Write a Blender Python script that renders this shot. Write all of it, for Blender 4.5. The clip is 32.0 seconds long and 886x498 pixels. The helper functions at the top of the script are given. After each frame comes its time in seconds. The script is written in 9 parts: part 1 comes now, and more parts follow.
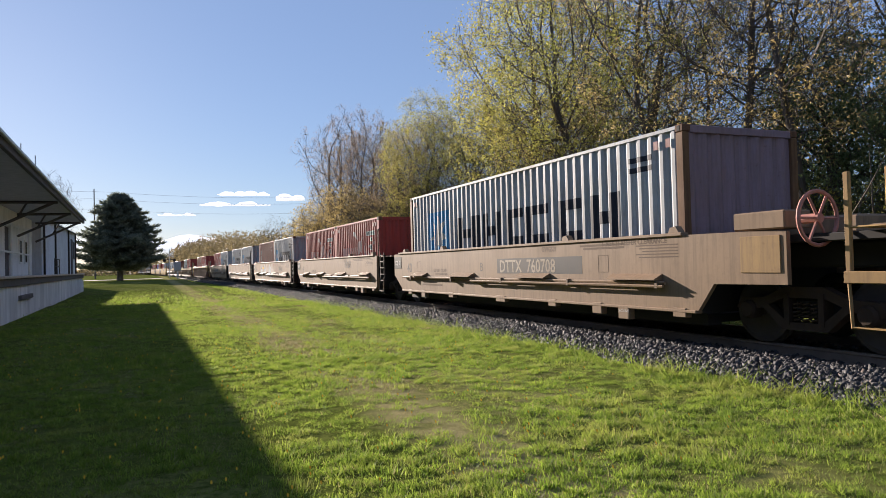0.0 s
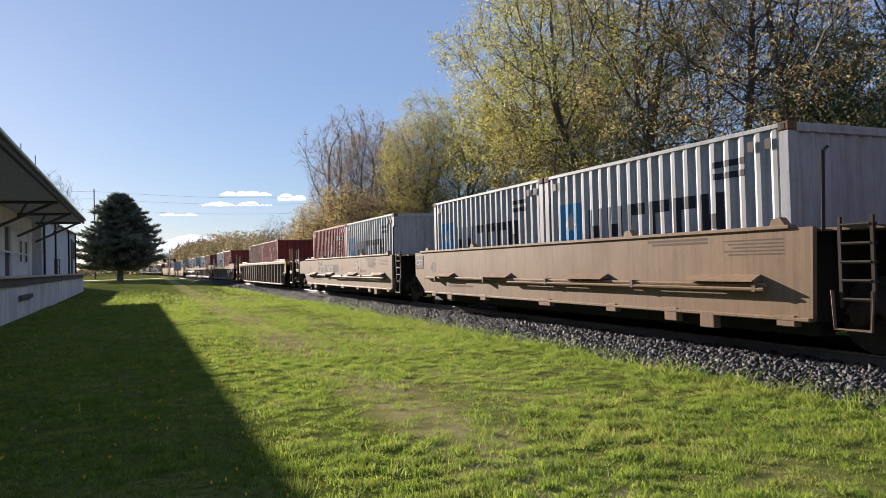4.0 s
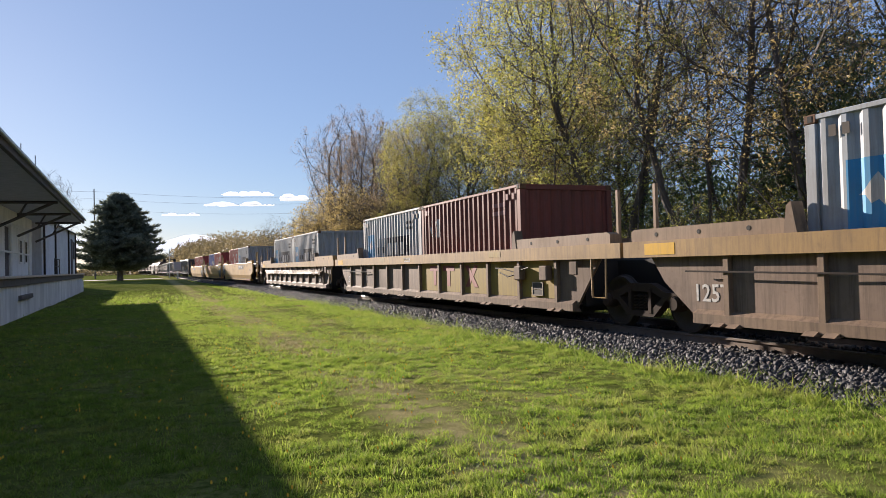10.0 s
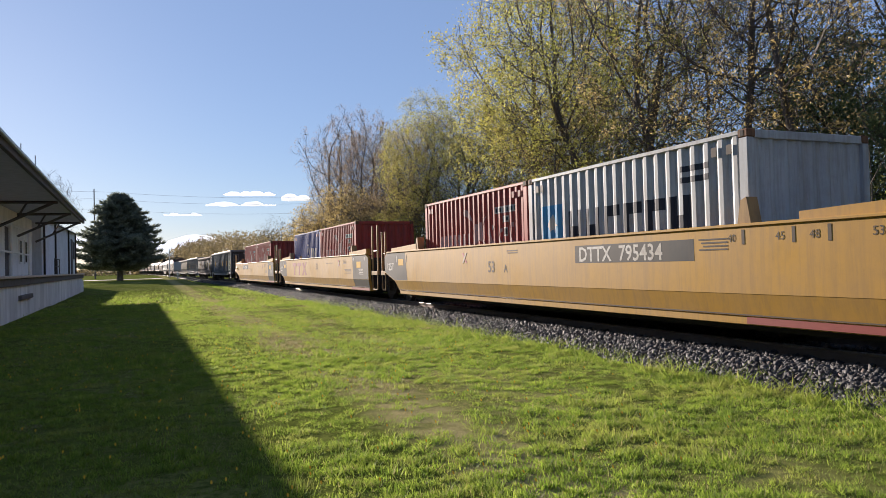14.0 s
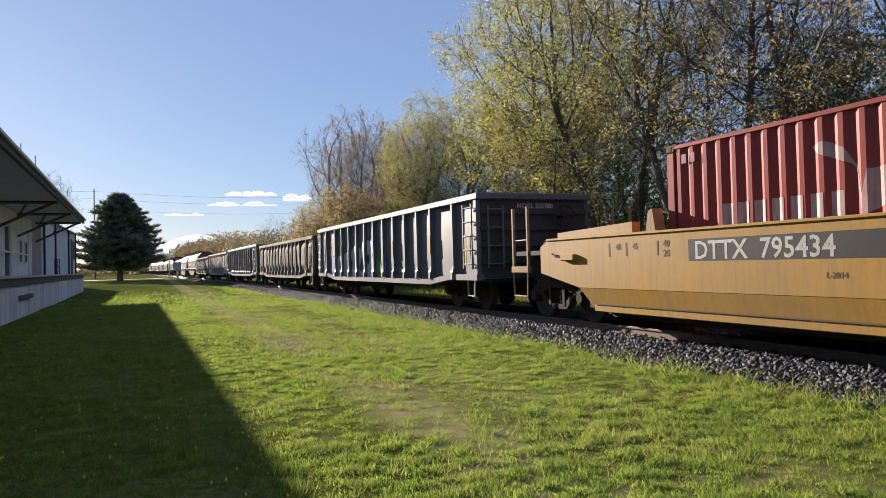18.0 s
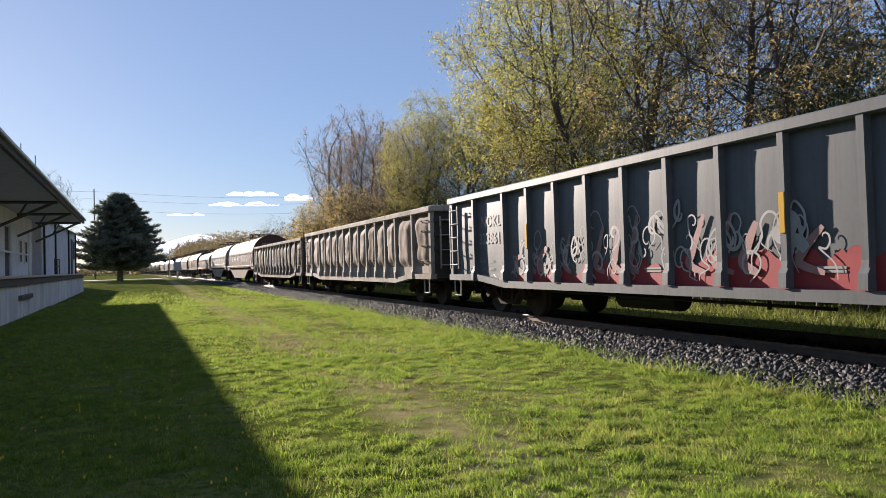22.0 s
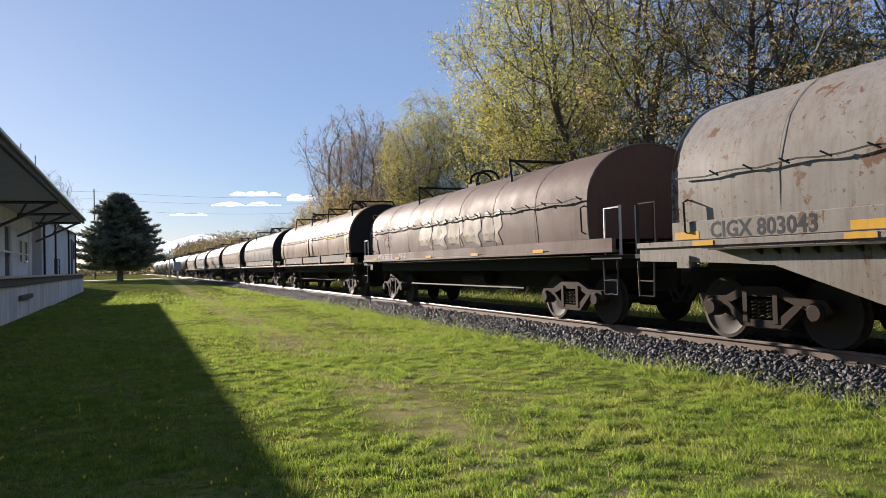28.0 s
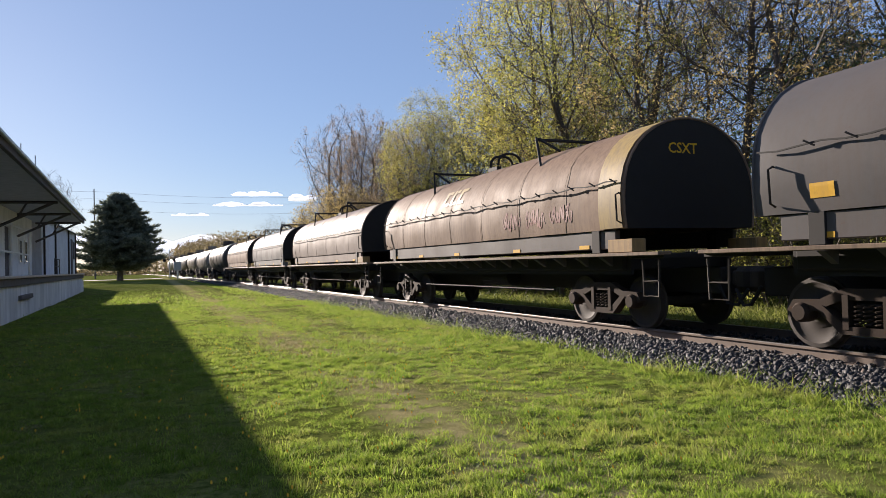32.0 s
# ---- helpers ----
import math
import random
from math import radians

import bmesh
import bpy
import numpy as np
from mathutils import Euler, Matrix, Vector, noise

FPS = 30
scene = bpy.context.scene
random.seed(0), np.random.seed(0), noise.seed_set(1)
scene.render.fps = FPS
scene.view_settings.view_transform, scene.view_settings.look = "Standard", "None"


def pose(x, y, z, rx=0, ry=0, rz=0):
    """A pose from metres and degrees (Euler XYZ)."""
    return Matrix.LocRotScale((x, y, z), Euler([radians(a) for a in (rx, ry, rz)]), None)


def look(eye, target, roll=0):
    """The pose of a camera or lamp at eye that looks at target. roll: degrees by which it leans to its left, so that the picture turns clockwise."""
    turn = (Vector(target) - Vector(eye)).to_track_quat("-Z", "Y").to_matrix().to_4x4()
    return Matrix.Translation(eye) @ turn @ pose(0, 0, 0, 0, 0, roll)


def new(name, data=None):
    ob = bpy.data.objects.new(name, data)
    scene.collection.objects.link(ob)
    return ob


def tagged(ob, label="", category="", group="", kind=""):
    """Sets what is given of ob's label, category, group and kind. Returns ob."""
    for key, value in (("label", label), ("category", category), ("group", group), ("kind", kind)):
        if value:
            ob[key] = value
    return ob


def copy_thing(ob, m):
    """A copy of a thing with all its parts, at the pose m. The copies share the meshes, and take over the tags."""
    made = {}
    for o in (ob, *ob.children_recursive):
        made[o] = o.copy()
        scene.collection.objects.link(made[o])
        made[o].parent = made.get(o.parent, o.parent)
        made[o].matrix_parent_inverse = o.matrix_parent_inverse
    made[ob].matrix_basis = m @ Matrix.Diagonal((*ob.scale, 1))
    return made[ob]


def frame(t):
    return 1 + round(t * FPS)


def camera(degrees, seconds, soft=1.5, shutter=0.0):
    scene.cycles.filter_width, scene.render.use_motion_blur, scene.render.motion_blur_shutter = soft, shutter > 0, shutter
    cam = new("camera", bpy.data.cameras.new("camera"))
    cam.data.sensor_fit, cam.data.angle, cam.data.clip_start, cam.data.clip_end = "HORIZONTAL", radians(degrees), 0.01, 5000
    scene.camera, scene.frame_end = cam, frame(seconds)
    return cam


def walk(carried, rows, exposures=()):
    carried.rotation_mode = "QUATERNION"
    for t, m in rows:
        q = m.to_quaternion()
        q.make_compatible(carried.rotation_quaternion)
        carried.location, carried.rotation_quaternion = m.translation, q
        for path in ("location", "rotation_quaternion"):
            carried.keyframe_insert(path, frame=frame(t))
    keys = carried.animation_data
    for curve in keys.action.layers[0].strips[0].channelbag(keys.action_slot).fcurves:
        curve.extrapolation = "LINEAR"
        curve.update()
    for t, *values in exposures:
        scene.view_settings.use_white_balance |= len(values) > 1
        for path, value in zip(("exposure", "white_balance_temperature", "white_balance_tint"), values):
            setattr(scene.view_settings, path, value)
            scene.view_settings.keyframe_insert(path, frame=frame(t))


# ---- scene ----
# ---------------------------------------------------------------- camera
EYE = (0.0, 0.0, 1.50)
YAW, PITCH, ROLL = radians(22.66), radians(1.17), -1.49
cam = camera(64.3, 32.0, soft=0.7)
AIM = (EYE[0] + 50 * math.sin(YAW) * math.cos(PITCH), EYE[1] + 50 * math.cos(YAW) * math.cos(PITCH), EYE[2] + 50 * math.sin(PITCH))
walk(cam, [(0.0, look(EYE, AIM, ROLL)), (32.0, look(EYE, AIM, ROLL))], exposures=[(0.0, 1.25, 6500, 17), (32.0, 1.25, 6500, 17)])

# ---------------------------------------------------------------- light
SUN_AZ, SUN_EL = radians(-12.6), radians(14.5)
world = bpy.data.worlds.new("sky")
scene.world = world
world.use_nodes = True
wn = world.node_tree.nodes
sky = wn.new("ShaderNodeTexSky")
sky.sky_type = "NISHITA"
sky.sun_disc = False
sky.sun_elevation = SUN_EL
sky.sun_rotation = SUN_AZ
sky.altitude = 100
sky.air_density = 1.0
sky.dust_density = 0.12
sky.ozone_density = 3.0
wn["Background"].inputs["Strength"].default_value = 0.05
# a thin even haze lies over the clear sky
haze = wn.new("ShaderNodeMix")
haze.data_type, haze.blend_type = "RGBA", "MIX"
haze.inputs[0].default_value = 0.5
haze.inputs[7].default_value = (2.55, 3.75, 6.3, 1)
world.node_tree.links.new(sky.outputs[0], haze.inputs[6])
world.node_tree.links.new(haze.outputs[2], wn["Background"].inputs["Color"])

sun = new("sun", bpy.data.lights.new("sun", "SUN"))
sun.data.energy = 5.0
sun.data.angle = radians(0.55)
sun.data.color = (1.0, 0.90, 0.76)
SUN_DIR = Vector((math.sin(SUN_AZ) * math.cos(SUN_EL), math.cos(SUN_AZ) * math.cos(SUN_EL), math.sin(SUN_EL)))
sun.matrix_world = look(SUN_DIR * 300, (0, 0, 0))


# ---------------------------------------------------------------- materials
def nodes_of(name):
    m = bpy.data.materials.new(name)
    m.use_nodes = True
    nt = m.node_tree
    return m, nt, nt.nodes["Principled BSDF"]


def add(nt, kind, **inputs):
    n = nt.nodes.new(kind)
    for k, v in inputs.items():
        n.inputs[k.replace("_", " ")].default_value = v
    return n


def coords(nt, scale=(1, 1, 1), space="Object"):
    tc = nt.nodes.new("ShaderNodeTexCoord")
    mp = nt.nodes.new("ShaderNodeMapping")
    mp.inputs["Scale"].default_value = scale
    nt.links.new(tc.outputs[space], mp.inputs["Vector"])
    return mp.outputs["Vector"]


def noise_tex(nt, vec, scale, detail=4.0, rough=0.55):
    n = add(nt, "ShaderNodeTexNoise", Scale=scale, Detail=detail, Roughness=rough)
    nt.links.new(vec, n.inputs["Vector"])
    return n.outputs["Fac"]


def ramp(nt, fac, stops):
    r = nt.nodes.new("ShaderNodeValToRGB")
    while len(r.color_ramp.elements) < len(stops):
        r.color_ramp.elements.new(0.5)
    for e, (p, c) in zip(r.color_ramp.elements, stops):
        e.position = p
        e.color = (*c, 1) if len(c) == 3 else c
    nt.links.new(fac, r.inputs["Fac"])
    return r.outputs["Color"]


def blend(nt, fac, a, b, mode="MIX"):
    m = nt.nodes.new("ShaderNodeMix")
    m.data_type, m.blend_type = "RGBA", mode
    for sock, val in ((m.inputs[0], fac), (m.inputs[6], a), (m.inputs[7], b)):
        if isinstance(val, bpy.types.NodeSocket):
            nt.links.new(val, sock)
        else:
            sock.default_value = (*val, 1) if isinstance(val, tuple) and len(val) == 3 else val
    return m.outputs[2]


def bumped(nt, bsdf, height, strength=0.3, dist=0.01):
    b = add(nt, "ShaderNodeBump", Strength=strength, Distance=dist)
    nt.links.new(height, b.inputs["Height"])
    nt.links.new(b.outputs["Normal"], bsdf.inputs["Normal"])


def paint(name, col, dirt=(0.10, 0.075, 0.05), dirt_amt=0.5, rust=0.25, rough=0.5, bump=0.15, chips=0.62, rust_col=(0.13, 0.05, 0.022), spec=0.12, scabs=0.0):
    """Weathered paint on steel: road dust in soft clouds, streaks that run down, rusty chips."""
    m, nt, b = nodes_of(name)
    v = coords(nt)
    vs = coords(nt, (5.0, 5.0, 0.35))
    big = noise_tex(nt, v, 0.7, 6, 0.62)
    streak = noise_tex(nt, vs, 2.2, 7, 0.7)
    mottle = noise_tex(nt, v, 4.5, 8, 0.72)
    fine = noise_tex(nt, v, 11.0, 6, 0.7)
    base = blend(nt, mottle, tuple(c * 0.72 for c in col), tuple(min(1, c * 1.25) for c in col))
    d1 = ramp(nt, big, [(0.36, (0, 0, 0)), (0.66, (dirt_amt,) * 3)])
    d2 = ramp(nt, streak, [(0.46, (0, 0, 0)), (0.62, (dirt_amt * 0.9,) * 3)])
    d3 = ramp(nt, mottle, [(0.52, (0, 0, 0)), (0.66, (dirt_amt * 0.5,) * 3)])
    c = blend(nt, d1, base, dirt)
    c = blend(nt, d2, c, tuple(x * 0.85 for x in dirt))
    c = blend(nt, d3, c, tuple(x * 0.7 for x in dirt))
    rmask = ramp(nt, fine, [(chips, (0, 0, 0)), (chips + 0.05, (rust,) * 3)])
    c = blend(nt, rmask, c, rust_col)
    if scabs > 0:
        c = blend(nt, ramp(nt, noise_tex(nt, v, 1.9, 7, 0.68), [(1 - scabs, (0, 0, 0)), (1.03 - scabs, (0.9, 0.9, 0.9))]), c, rust_col)
    nt.links.new(c, b.inputs["Base Color"])
    rr = ramp(nt, big, [(0.3, (rough * 0.85,) * 3), (0.8, (min(1, rough * 1.35),) * 3)])
    nt.links.new(rr, b.inputs["Roughness"])
    b.inputs["Specular IOR Level"].default_value = spec
    bumped(nt, b, fine, bump, 0.004)
    return m


def plain(name, col, rough=0.6, metal=0.0, var=0.15, scale=6.0, bump=0.1, spec=0.4):
    m, nt, b = nodes_of(name)
    v = coords(nt)
    n = noise_tex(nt, v, scale, 5)
    c = blend(nt, n, tuple(x * (1 - var) for x in col), tuple(min(1, x * (1 + var)) for x in col))
    nt.links.new(c, b.inputs["Base Color"])
    b.inputs["Roughness"].default_value = rough
    b.inputs["Metallic"].default_value = metal
    b.inputs["Specular IOR Level"].default_value = spec
    bumped(nt, b, noise_tex(nt, v, scale * 5, 4), bump, 0.003)
    return m


def leafy(name, a, b_col, trans=0.35, straw=None, patchy=False):
    """Foliage: colour varied leaf by leaf, light shining through."""
    m, nt, b = nodes_of(name)
    g = nt.nodes.new("ShaderNodeNewGeometry")
    c = ramp(nt, g.outputs["Random Per Island"], [(0.0, a), (1.0, b_col)] if straw is None else [(0.0, a), (0.90, b_col), (0.93, straw), (1.0, straw)])
    if patchy:
        v = coords(nt)
        lush = ramp(nt, noise_tex(nt, v, 2.6, 5, 0.7), [(0.42, (0.85, 0.85, 0.85)), (0.58, (0, 0, 0))])
        c = blend(nt, lush, c, blend(nt, 0.55, c, (0.09, 0.16, 0.022)))
        tint = ramp(nt, noise_tex(nt, v, 7.0, 4, 0.6), [(0.40, (0.7, 0.7, 0.7)), (0.60, (0, 0, 0))])
        c = blend(nt, tint, c, blend(nt, 0.5, c, (0.07, 0.13, 0.02)))
        pale = ramp(nt, noise_tex(nt, v, 0.9, 6, 0.72), [(0.50, (0, 0, 0)), (0.64, (0.55, 0.55, 0.55))])
        c = blend(nt, pale, c, blend(nt, 0.6, c, (0.46, 0.40, 0.13)))
    nt.links.new(c, b.inputs["Base Color"])
    b.inputs["Roughness"].default_value = 0.6
    b.inputs["Specular IOR Level"].default_value = 0.25
    t = nt.nodes.new("ShaderNodeBsdfTranslucent")
    nt.links.new(c, t.inputs["Color"])
    mx = nt.nodes.new("ShaderNodeMixShader")
    mx.inputs[0].default_value = trans
    nt.links.new(b.outputs[0], mx.inputs[1])
    nt.links.new(t.outputs[0], mx.inputs[2])
    nt.links.new(mx.outputs[0], nt.nodes["Material Output"].inputs["Surface"])
    return m


def ground_material():
    m, nt, b = nodes_of("lawn")
    v = coords(nt)
    sep = nt.nodes.new("ShaderNodeSeparateXYZ")
    nt.links.new(v, sep.inputs[0])
    big = noise_tex(nt, v, 0.35, 5)
    mid = noise_tex(nt, v, 2.2, 6, 0.65)
    fine = noise_tex(nt, v, 26.0, 5, 0.7)
    clump = noise_tex(nt, v, 9.0, 6, 0.75)
    green = blend(nt, ramp(nt, clump, [(0.35, (0, 0, 0)), (0.65, (1, 1, 1))]), (0.055, 0.07, 0.016), (0.13, 0.155, 0.034))
    dry = blend(nt, fine, (0.20, 0.175, 0.075), (0.38, 0.33, 0.165))
    patch = blend(nt, ramp(nt, clump, [(0.42, (0, 0, 0)), (0.6, (1, 1, 1))]), (0, 0, 0), ramp(nt, big, [(0.45, (0, 0, 0)), (0.70, (0.75, 0.75, 0.75))]))
    c = blend(nt, patch, green, dry)
    # two worn wheel lines run along the lawn
    wob = nt.nodes.new("ShaderNodeMath")
    wob.operation = "MULTIPLY_ADD"
    wob.inputs[1].default_value = 1.3
    nt.links.new(noise_tex(nt, v, 0.5, 3), wob.inputs[0])
    nt.links.new(sep.outputs["X"], wob.inputs[2])
    for centre, strength in ((3.2, 0.95), (4.55, 0.35)):
        d = nt.nodes.new("ShaderNodeMath")
        d.operation = "SUBTRACT"
        d.inputs[1].default_value = centre
        nt.links.new(wob.outputs[0], d.inputs[0])
        a = nt.nodes.new("ShaderNodeMath")
        a.operation = "ABSOLUTE"
        nt.links.new(d.outputs[0], a.inputs[0])
        band = ramp(nt, a.outputs[0], [(0.22, (strength,) * 3), (0.72, (0, 0, 0))])
        worn = blend(nt, ramp(nt, mid, [(0.30, (0, 0, 0)), (0.52, (1, 1, 1))]), (0, 0, 0), band)
        c = blend(nt, worn, c, dry)
    nt.links.new(c, b.inputs["Base Color"])
    b.inputs["Roughness"].default_value = 1.0
    b.inputs["Specular IOR Level"].default_value = 0.0
    bumped(nt, b, fine, 0.6, 0.03)
    return m


def concrete(name, col, stain=0.75):
    m, nt, b = nodes_of(name)
    v = coords(nt)
    vs = coords(nt, (0.9, 0.9, 0.12))
    c = blend(nt, noise_tex(nt, v, 1.2, 6, 0.6), tuple(x * 0.72 for x in col), tuple(min(1, x * 1.15) for x in col))
    c = blend(nt, ramp(nt, noise_tex(nt, vs, 1.5, 5, 0.7), [(0.42, (0, 0, 0)), (0.66, (stain,) * 3)]), c, tuple(x * 0.35 for x in col))
    oi = nt.nodes.new("ShaderNodeObjectInfo")
    c = blend(nt, ramp(nt, oi.outputs["Random"], [(0.2, (0, 0, 0)), (1.0, (stain * 0.6,) * 3)]), c, tuple(x * 0.5 for x in col))
    nt.links.new(c, b.inputs["Base Color"])
    b.inputs["Roughness"].default_value = 0.9
    bumped(nt, b, noise_tex(nt, v, 18, 6, 0.7), 0.5, 0.01)
    return m


def glowing(name, col, strength):
    m, nt, b = nodes_of(name)
    b.inputs["Base Color"].default_value = (*col, 1)
    b.inputs["Roughness"].default_value = 1.0
    b.inputs["Emission Color"].default_value = (*col, 1)
    b.inputs["Emission Strength"].default_value = strength
    return m


LAWN = ground_material()
GRASS = leafy("grass_blades", (0.14, 0.235, 0.026), (0.42, 0.525, 0.080), 0.6, (0.42, 0.36, 0.17), True)
STRAW = leafy("dry_matted_grass", (0.19, 0.16, 0.07), (0.46, 0.39, 0.21), 0.4)
DRY_GRASS = leafy("weeds", (0.12, 0.16, 0.025), (0.30, 0.31, 0.09), 0.5)
DARK_STEEL = paint("dark_steel_and_ladder_shade", (0.035, 0.030, 0.027), (0.10, 0.075, 0.055), 0.35, 0.3, 0.7)
BLACK = plain("black_gear_and_end_shade", (0.018, 0.016, 0.015), 0.8)
TREAD = plain("worn_steel", (0.32, 0.29, 0.26), 0.35, 0.9, 0.2)
RAIL_SIDE = plain("rusty_rail", (0.20, 0.155, 0.125), 0.75, 0.2, 0.3)
WOOD_TIE = plain("weathered_tie", (0.20, 0.145, 0.105), 0.9, 0, 0.45, 5, 0.5)
TAN = paint("tan_well_paint", (0.30, 0.205, 0.13), (0.225, 0.155, 0.10), 0.75, 0.12, 0.55)
TAN_DARK = paint("grimy_tan_paint", (0.25, 0.175, 0.118), (0.12, 0.088, 0.066), 0.7, 0.3, 0.62)
RIB_BROWN = paint("brown_side_sheet", (0.26, 0.187, 0.142), (0.13, 0.098, 0.076), 0.7, 0.3, 0.65)
MARK_PALE = paint("pale_container_mark", (0.55, 0.41, 0.385), (0.36, 0.19, 0.17), 0.6, 0.0, 0.6)
OLIVE_YELLOW = paint("olive_yellow_paint", (0.36, 0.255, 0.065), (0.22, 0.16, 0.07), 0.5, 0.1, 0.55)
OCHRE = paint("ochre_well_paint", (0.42, 0.265, 0.105), (0.23, 0.155, 0.09), 0.65, 0.2, 0.55)
YELLOW = paint("yellow_well_paint", (0.44, 0.245, 0.040), (0.30, 0.18, 0.07), 0.5, 0.1, 0.5, spec=0.2)
SIGNAL_YELLOW = paint("reflective_yellow", (0.75, 0.42, 0.02), (0.4, 0.25, 0.1), 0.3, 0.1, 0.5)
CHARCOAL = paint("charcoal_paint_and_end_shade", (0.055, 0.058, 0.06), (0.10, 0.085, 0.07), 0.4, 0.1, 0.5)
GREY_CAR = paint("grey_gondola_paint", (0.135, 0.147, 0.157), (0.075, 0.075, 0.075), 0.35, 0.05, 0.48, spec=0.38)
DIRTY_CAR = paint("grimy_gondola_paint", (0.285, 0.245, 0.21), (0.115, 0.087, 0.07), 0.7, 0.6, 0.8, 0.6, 0.56, (0.075, 0.05, 0.036), scabs=0.45)
PALE_SHEET = paint("rusty_bulged_sheet", (0.34, 0.275, 0.22), (0.15, 0.105, 0.08), 0.42, 0.4, 0.8, 0.7, 0.60, (0.13, 0.085, 0.06), scabs=0.34)
PALE_CAR = paint("faded_gondola_paint", (0.46, 0.43, 0.39), (0.27, 0.21, 0.165), 0.6, 0.7, 0.8, 0.6, 0.59, (0.11, 0.06, 0.035), scabs=0.38)
BROWN_HOOD = paint("brown_hood_paint", (0.125, 0.072, 0.060), (0.10, 0.07, 0.06), 0.5, 0.15, 0.62, 0.35, spec=0.13)
PINK_HOOD = paint("faded_brown_hood_paint", (0.155, 0.105, 0.085), (0.115, 0.085, 0.072), 0.55, 0.3, 0.62, 0.35, spec=0.12, scabs=0.34)
WHITE_HOOD = paint("stained_white_hood_paint", (0.30, 0.285, 0.255), (0.20, 0.165, 0.13), 0.55, 0.9, 0.55, 0.2, 0.61, (0.15, 0.07, 0.033), scabs=0.42, spec=0.12)
GREY_HOOD = paint("grey_hood_paint", (0.105, 0.10, 0.10), (0.13, 0.11, 0.10), 0.5, 0.15, 0.62, 0.35, spec=0.11)
TAN_HOOD = paint("tan_hood_paint", (0.27, 0.185, 0.125), (0.17, 0.11, 0.08), 0.65, 0.2, 0.60, 0.35, spec=0.07)
FADED_BAND = paint("faded_yellow_band", (0.42, 0.30, 0.11), (0.25, 0.19, 0.12), 0.7, 0.2, 0.5)
TRUCK_STEEL = paint("rusty_truck_casting", (0.045, 0.031, 0.024), (0.075, 0.055, 0.042), 0.5, 0.4, 0.8)
SILVER_HOOD = paint("silver_hood_paint", (0.20, 0.197, 0.195), (0.13, 0.115, 0.10), 0.5, 0.1, 0.6, spec=0.07)
TANK_PAINT = paint("grimy_tank_paint", (0.28, 0.25, 0.22), (0.10, 0.08, 0.065), 0.7, 0.2, 0.4)
TANK_BLACK = paint("black_tank_paint", (0.04, 0.037, 0.035), (0.14, 0.11, 0.09), 0.5, 0.2, 0.4)
BOX_GREY = paint("pale_container_paint", (0.42, 0.455, 0.48), (0.24, 0.21, 0.18), 0.45, 0.35, 0.5, 0.12, 0.66)
BOX_RED = paint("red_container_paint", (0.38, 0.062, 0.052), (0.18, 0.07, 0.055), 0.45, 0.2, 0.45, 0.12, 0.66)
BOX_BROWN = paint("brown_red_container_paint", (0.235, 0.068, 0.05), (0.13, 0.07, 0.055), 0.5, 0.3, 0.55)
RUST_POST = paint("rusty_brown_post", (0.24, 0.13, 0.065), (0.12, 0.07, 0.045), 0.6, 0.5, 0.65)
BOX_BLUE = paint("blue_container_paint", (0.025, 0.06, 0.27), (0.10, 0.10, 0.14), 0.35, 0.15, 0.45)
BOX_MAROON = paint("mauve_container_paint", (0.30, 0.215, 0.25), (0.22, 0.16, 0.16), 0.5, 0.3, 0.55)
WHEEL_RED = paint("faded_red_wheel_paint", (0.50, 0.23, 0.19), (0.25, 0.13, 0.10), 0.4, 0.3, 0.6)
CASTING = paint("rusty_casting", (0.20, 0.105, 0.06), (0.10, 0.06, 0.04), 0.7, 0.6, 0.7)
SILVER_SPRAY = plain("silver_spray_paint", (0.52, 0.53, 0.54), 0.5, 0.0, 0.12)
STENCIL = plain("faded_stencil", (0.30, 0.30, 0.29), 0.6)
INK_BLUE = paint("dark_lettering", (0.018, 0.022, 0.035), (0.1, 0.1, 0.1), 0.25, 0.0, 0.5)
SKY_BLUE = paint("light_blue_sign", (0.035, 0.27, 0.52), (0.2, 0.28, 0.34), 0.35, 0.0, 0.5)
CHALK = paint("white_lettering", (0.62, 0.61, 0.58), (0.35, 0.3, 0.25), 0.5, 0.0, 0.55)
FADED = paint("faded_white_lettering", (0.38, 0.24, 0.225), (0.3, 0.13, 0.115), 0.7, 0.0, 0.6)
GREY_INK = paint("grey_lettering", (0.085, 0.075, 0.065), (0.14, 0.11, 0.085), 0.5, 0.0, 0.6)
PRINT = paint("faint_small_print", (0.13, 0.09, 0.065), (0.2, 0.14, 0.1), 0.3, 0.0, 0.7)
NUMBER_BEIGE = paint("worn_beige_lettering", (0.46, 0.40, 0.32), (0.25, 0.19, 0.14), 0.6, 0.0, 0.6)
BLACK_INK = plain("black_spray_paint", (0.012, 0.012, 0.013), 0.5)
SPRAY_GREEN = plain("green_spray_paint", (0.12, 0.27, 0.06), 0.5)
SPRAY_BLUE = plain("blue_spray_paint", (0.03, 0.14, 0.40), 0.5)
SPRAY_TEAL = plain("pale_blue_spray_paint", (0.36, 0.39, 0.40), 0.7, 0, 0.4, 4, 0.3, 0.1)
SPRAY_MAUVE = plain("mauve_spray_paint", (0.29, 0.225, 0.175), 0.6, 0, 0.3, 3)
SPRAY_RED = plain("red_spray_paint", (0.34, 0.045, 0.05), 0.5)
SPRAY_YELLOW = plain("pale_yellow_spray_paint", (0.17, 0.135, 0.07), 0.6, 0, 0.3, 3)
SPRAY_PINK = plain("pinkish_spray_paint", (0.36, 0.20, 0.19), 0.6, 0, 0.3, 4)
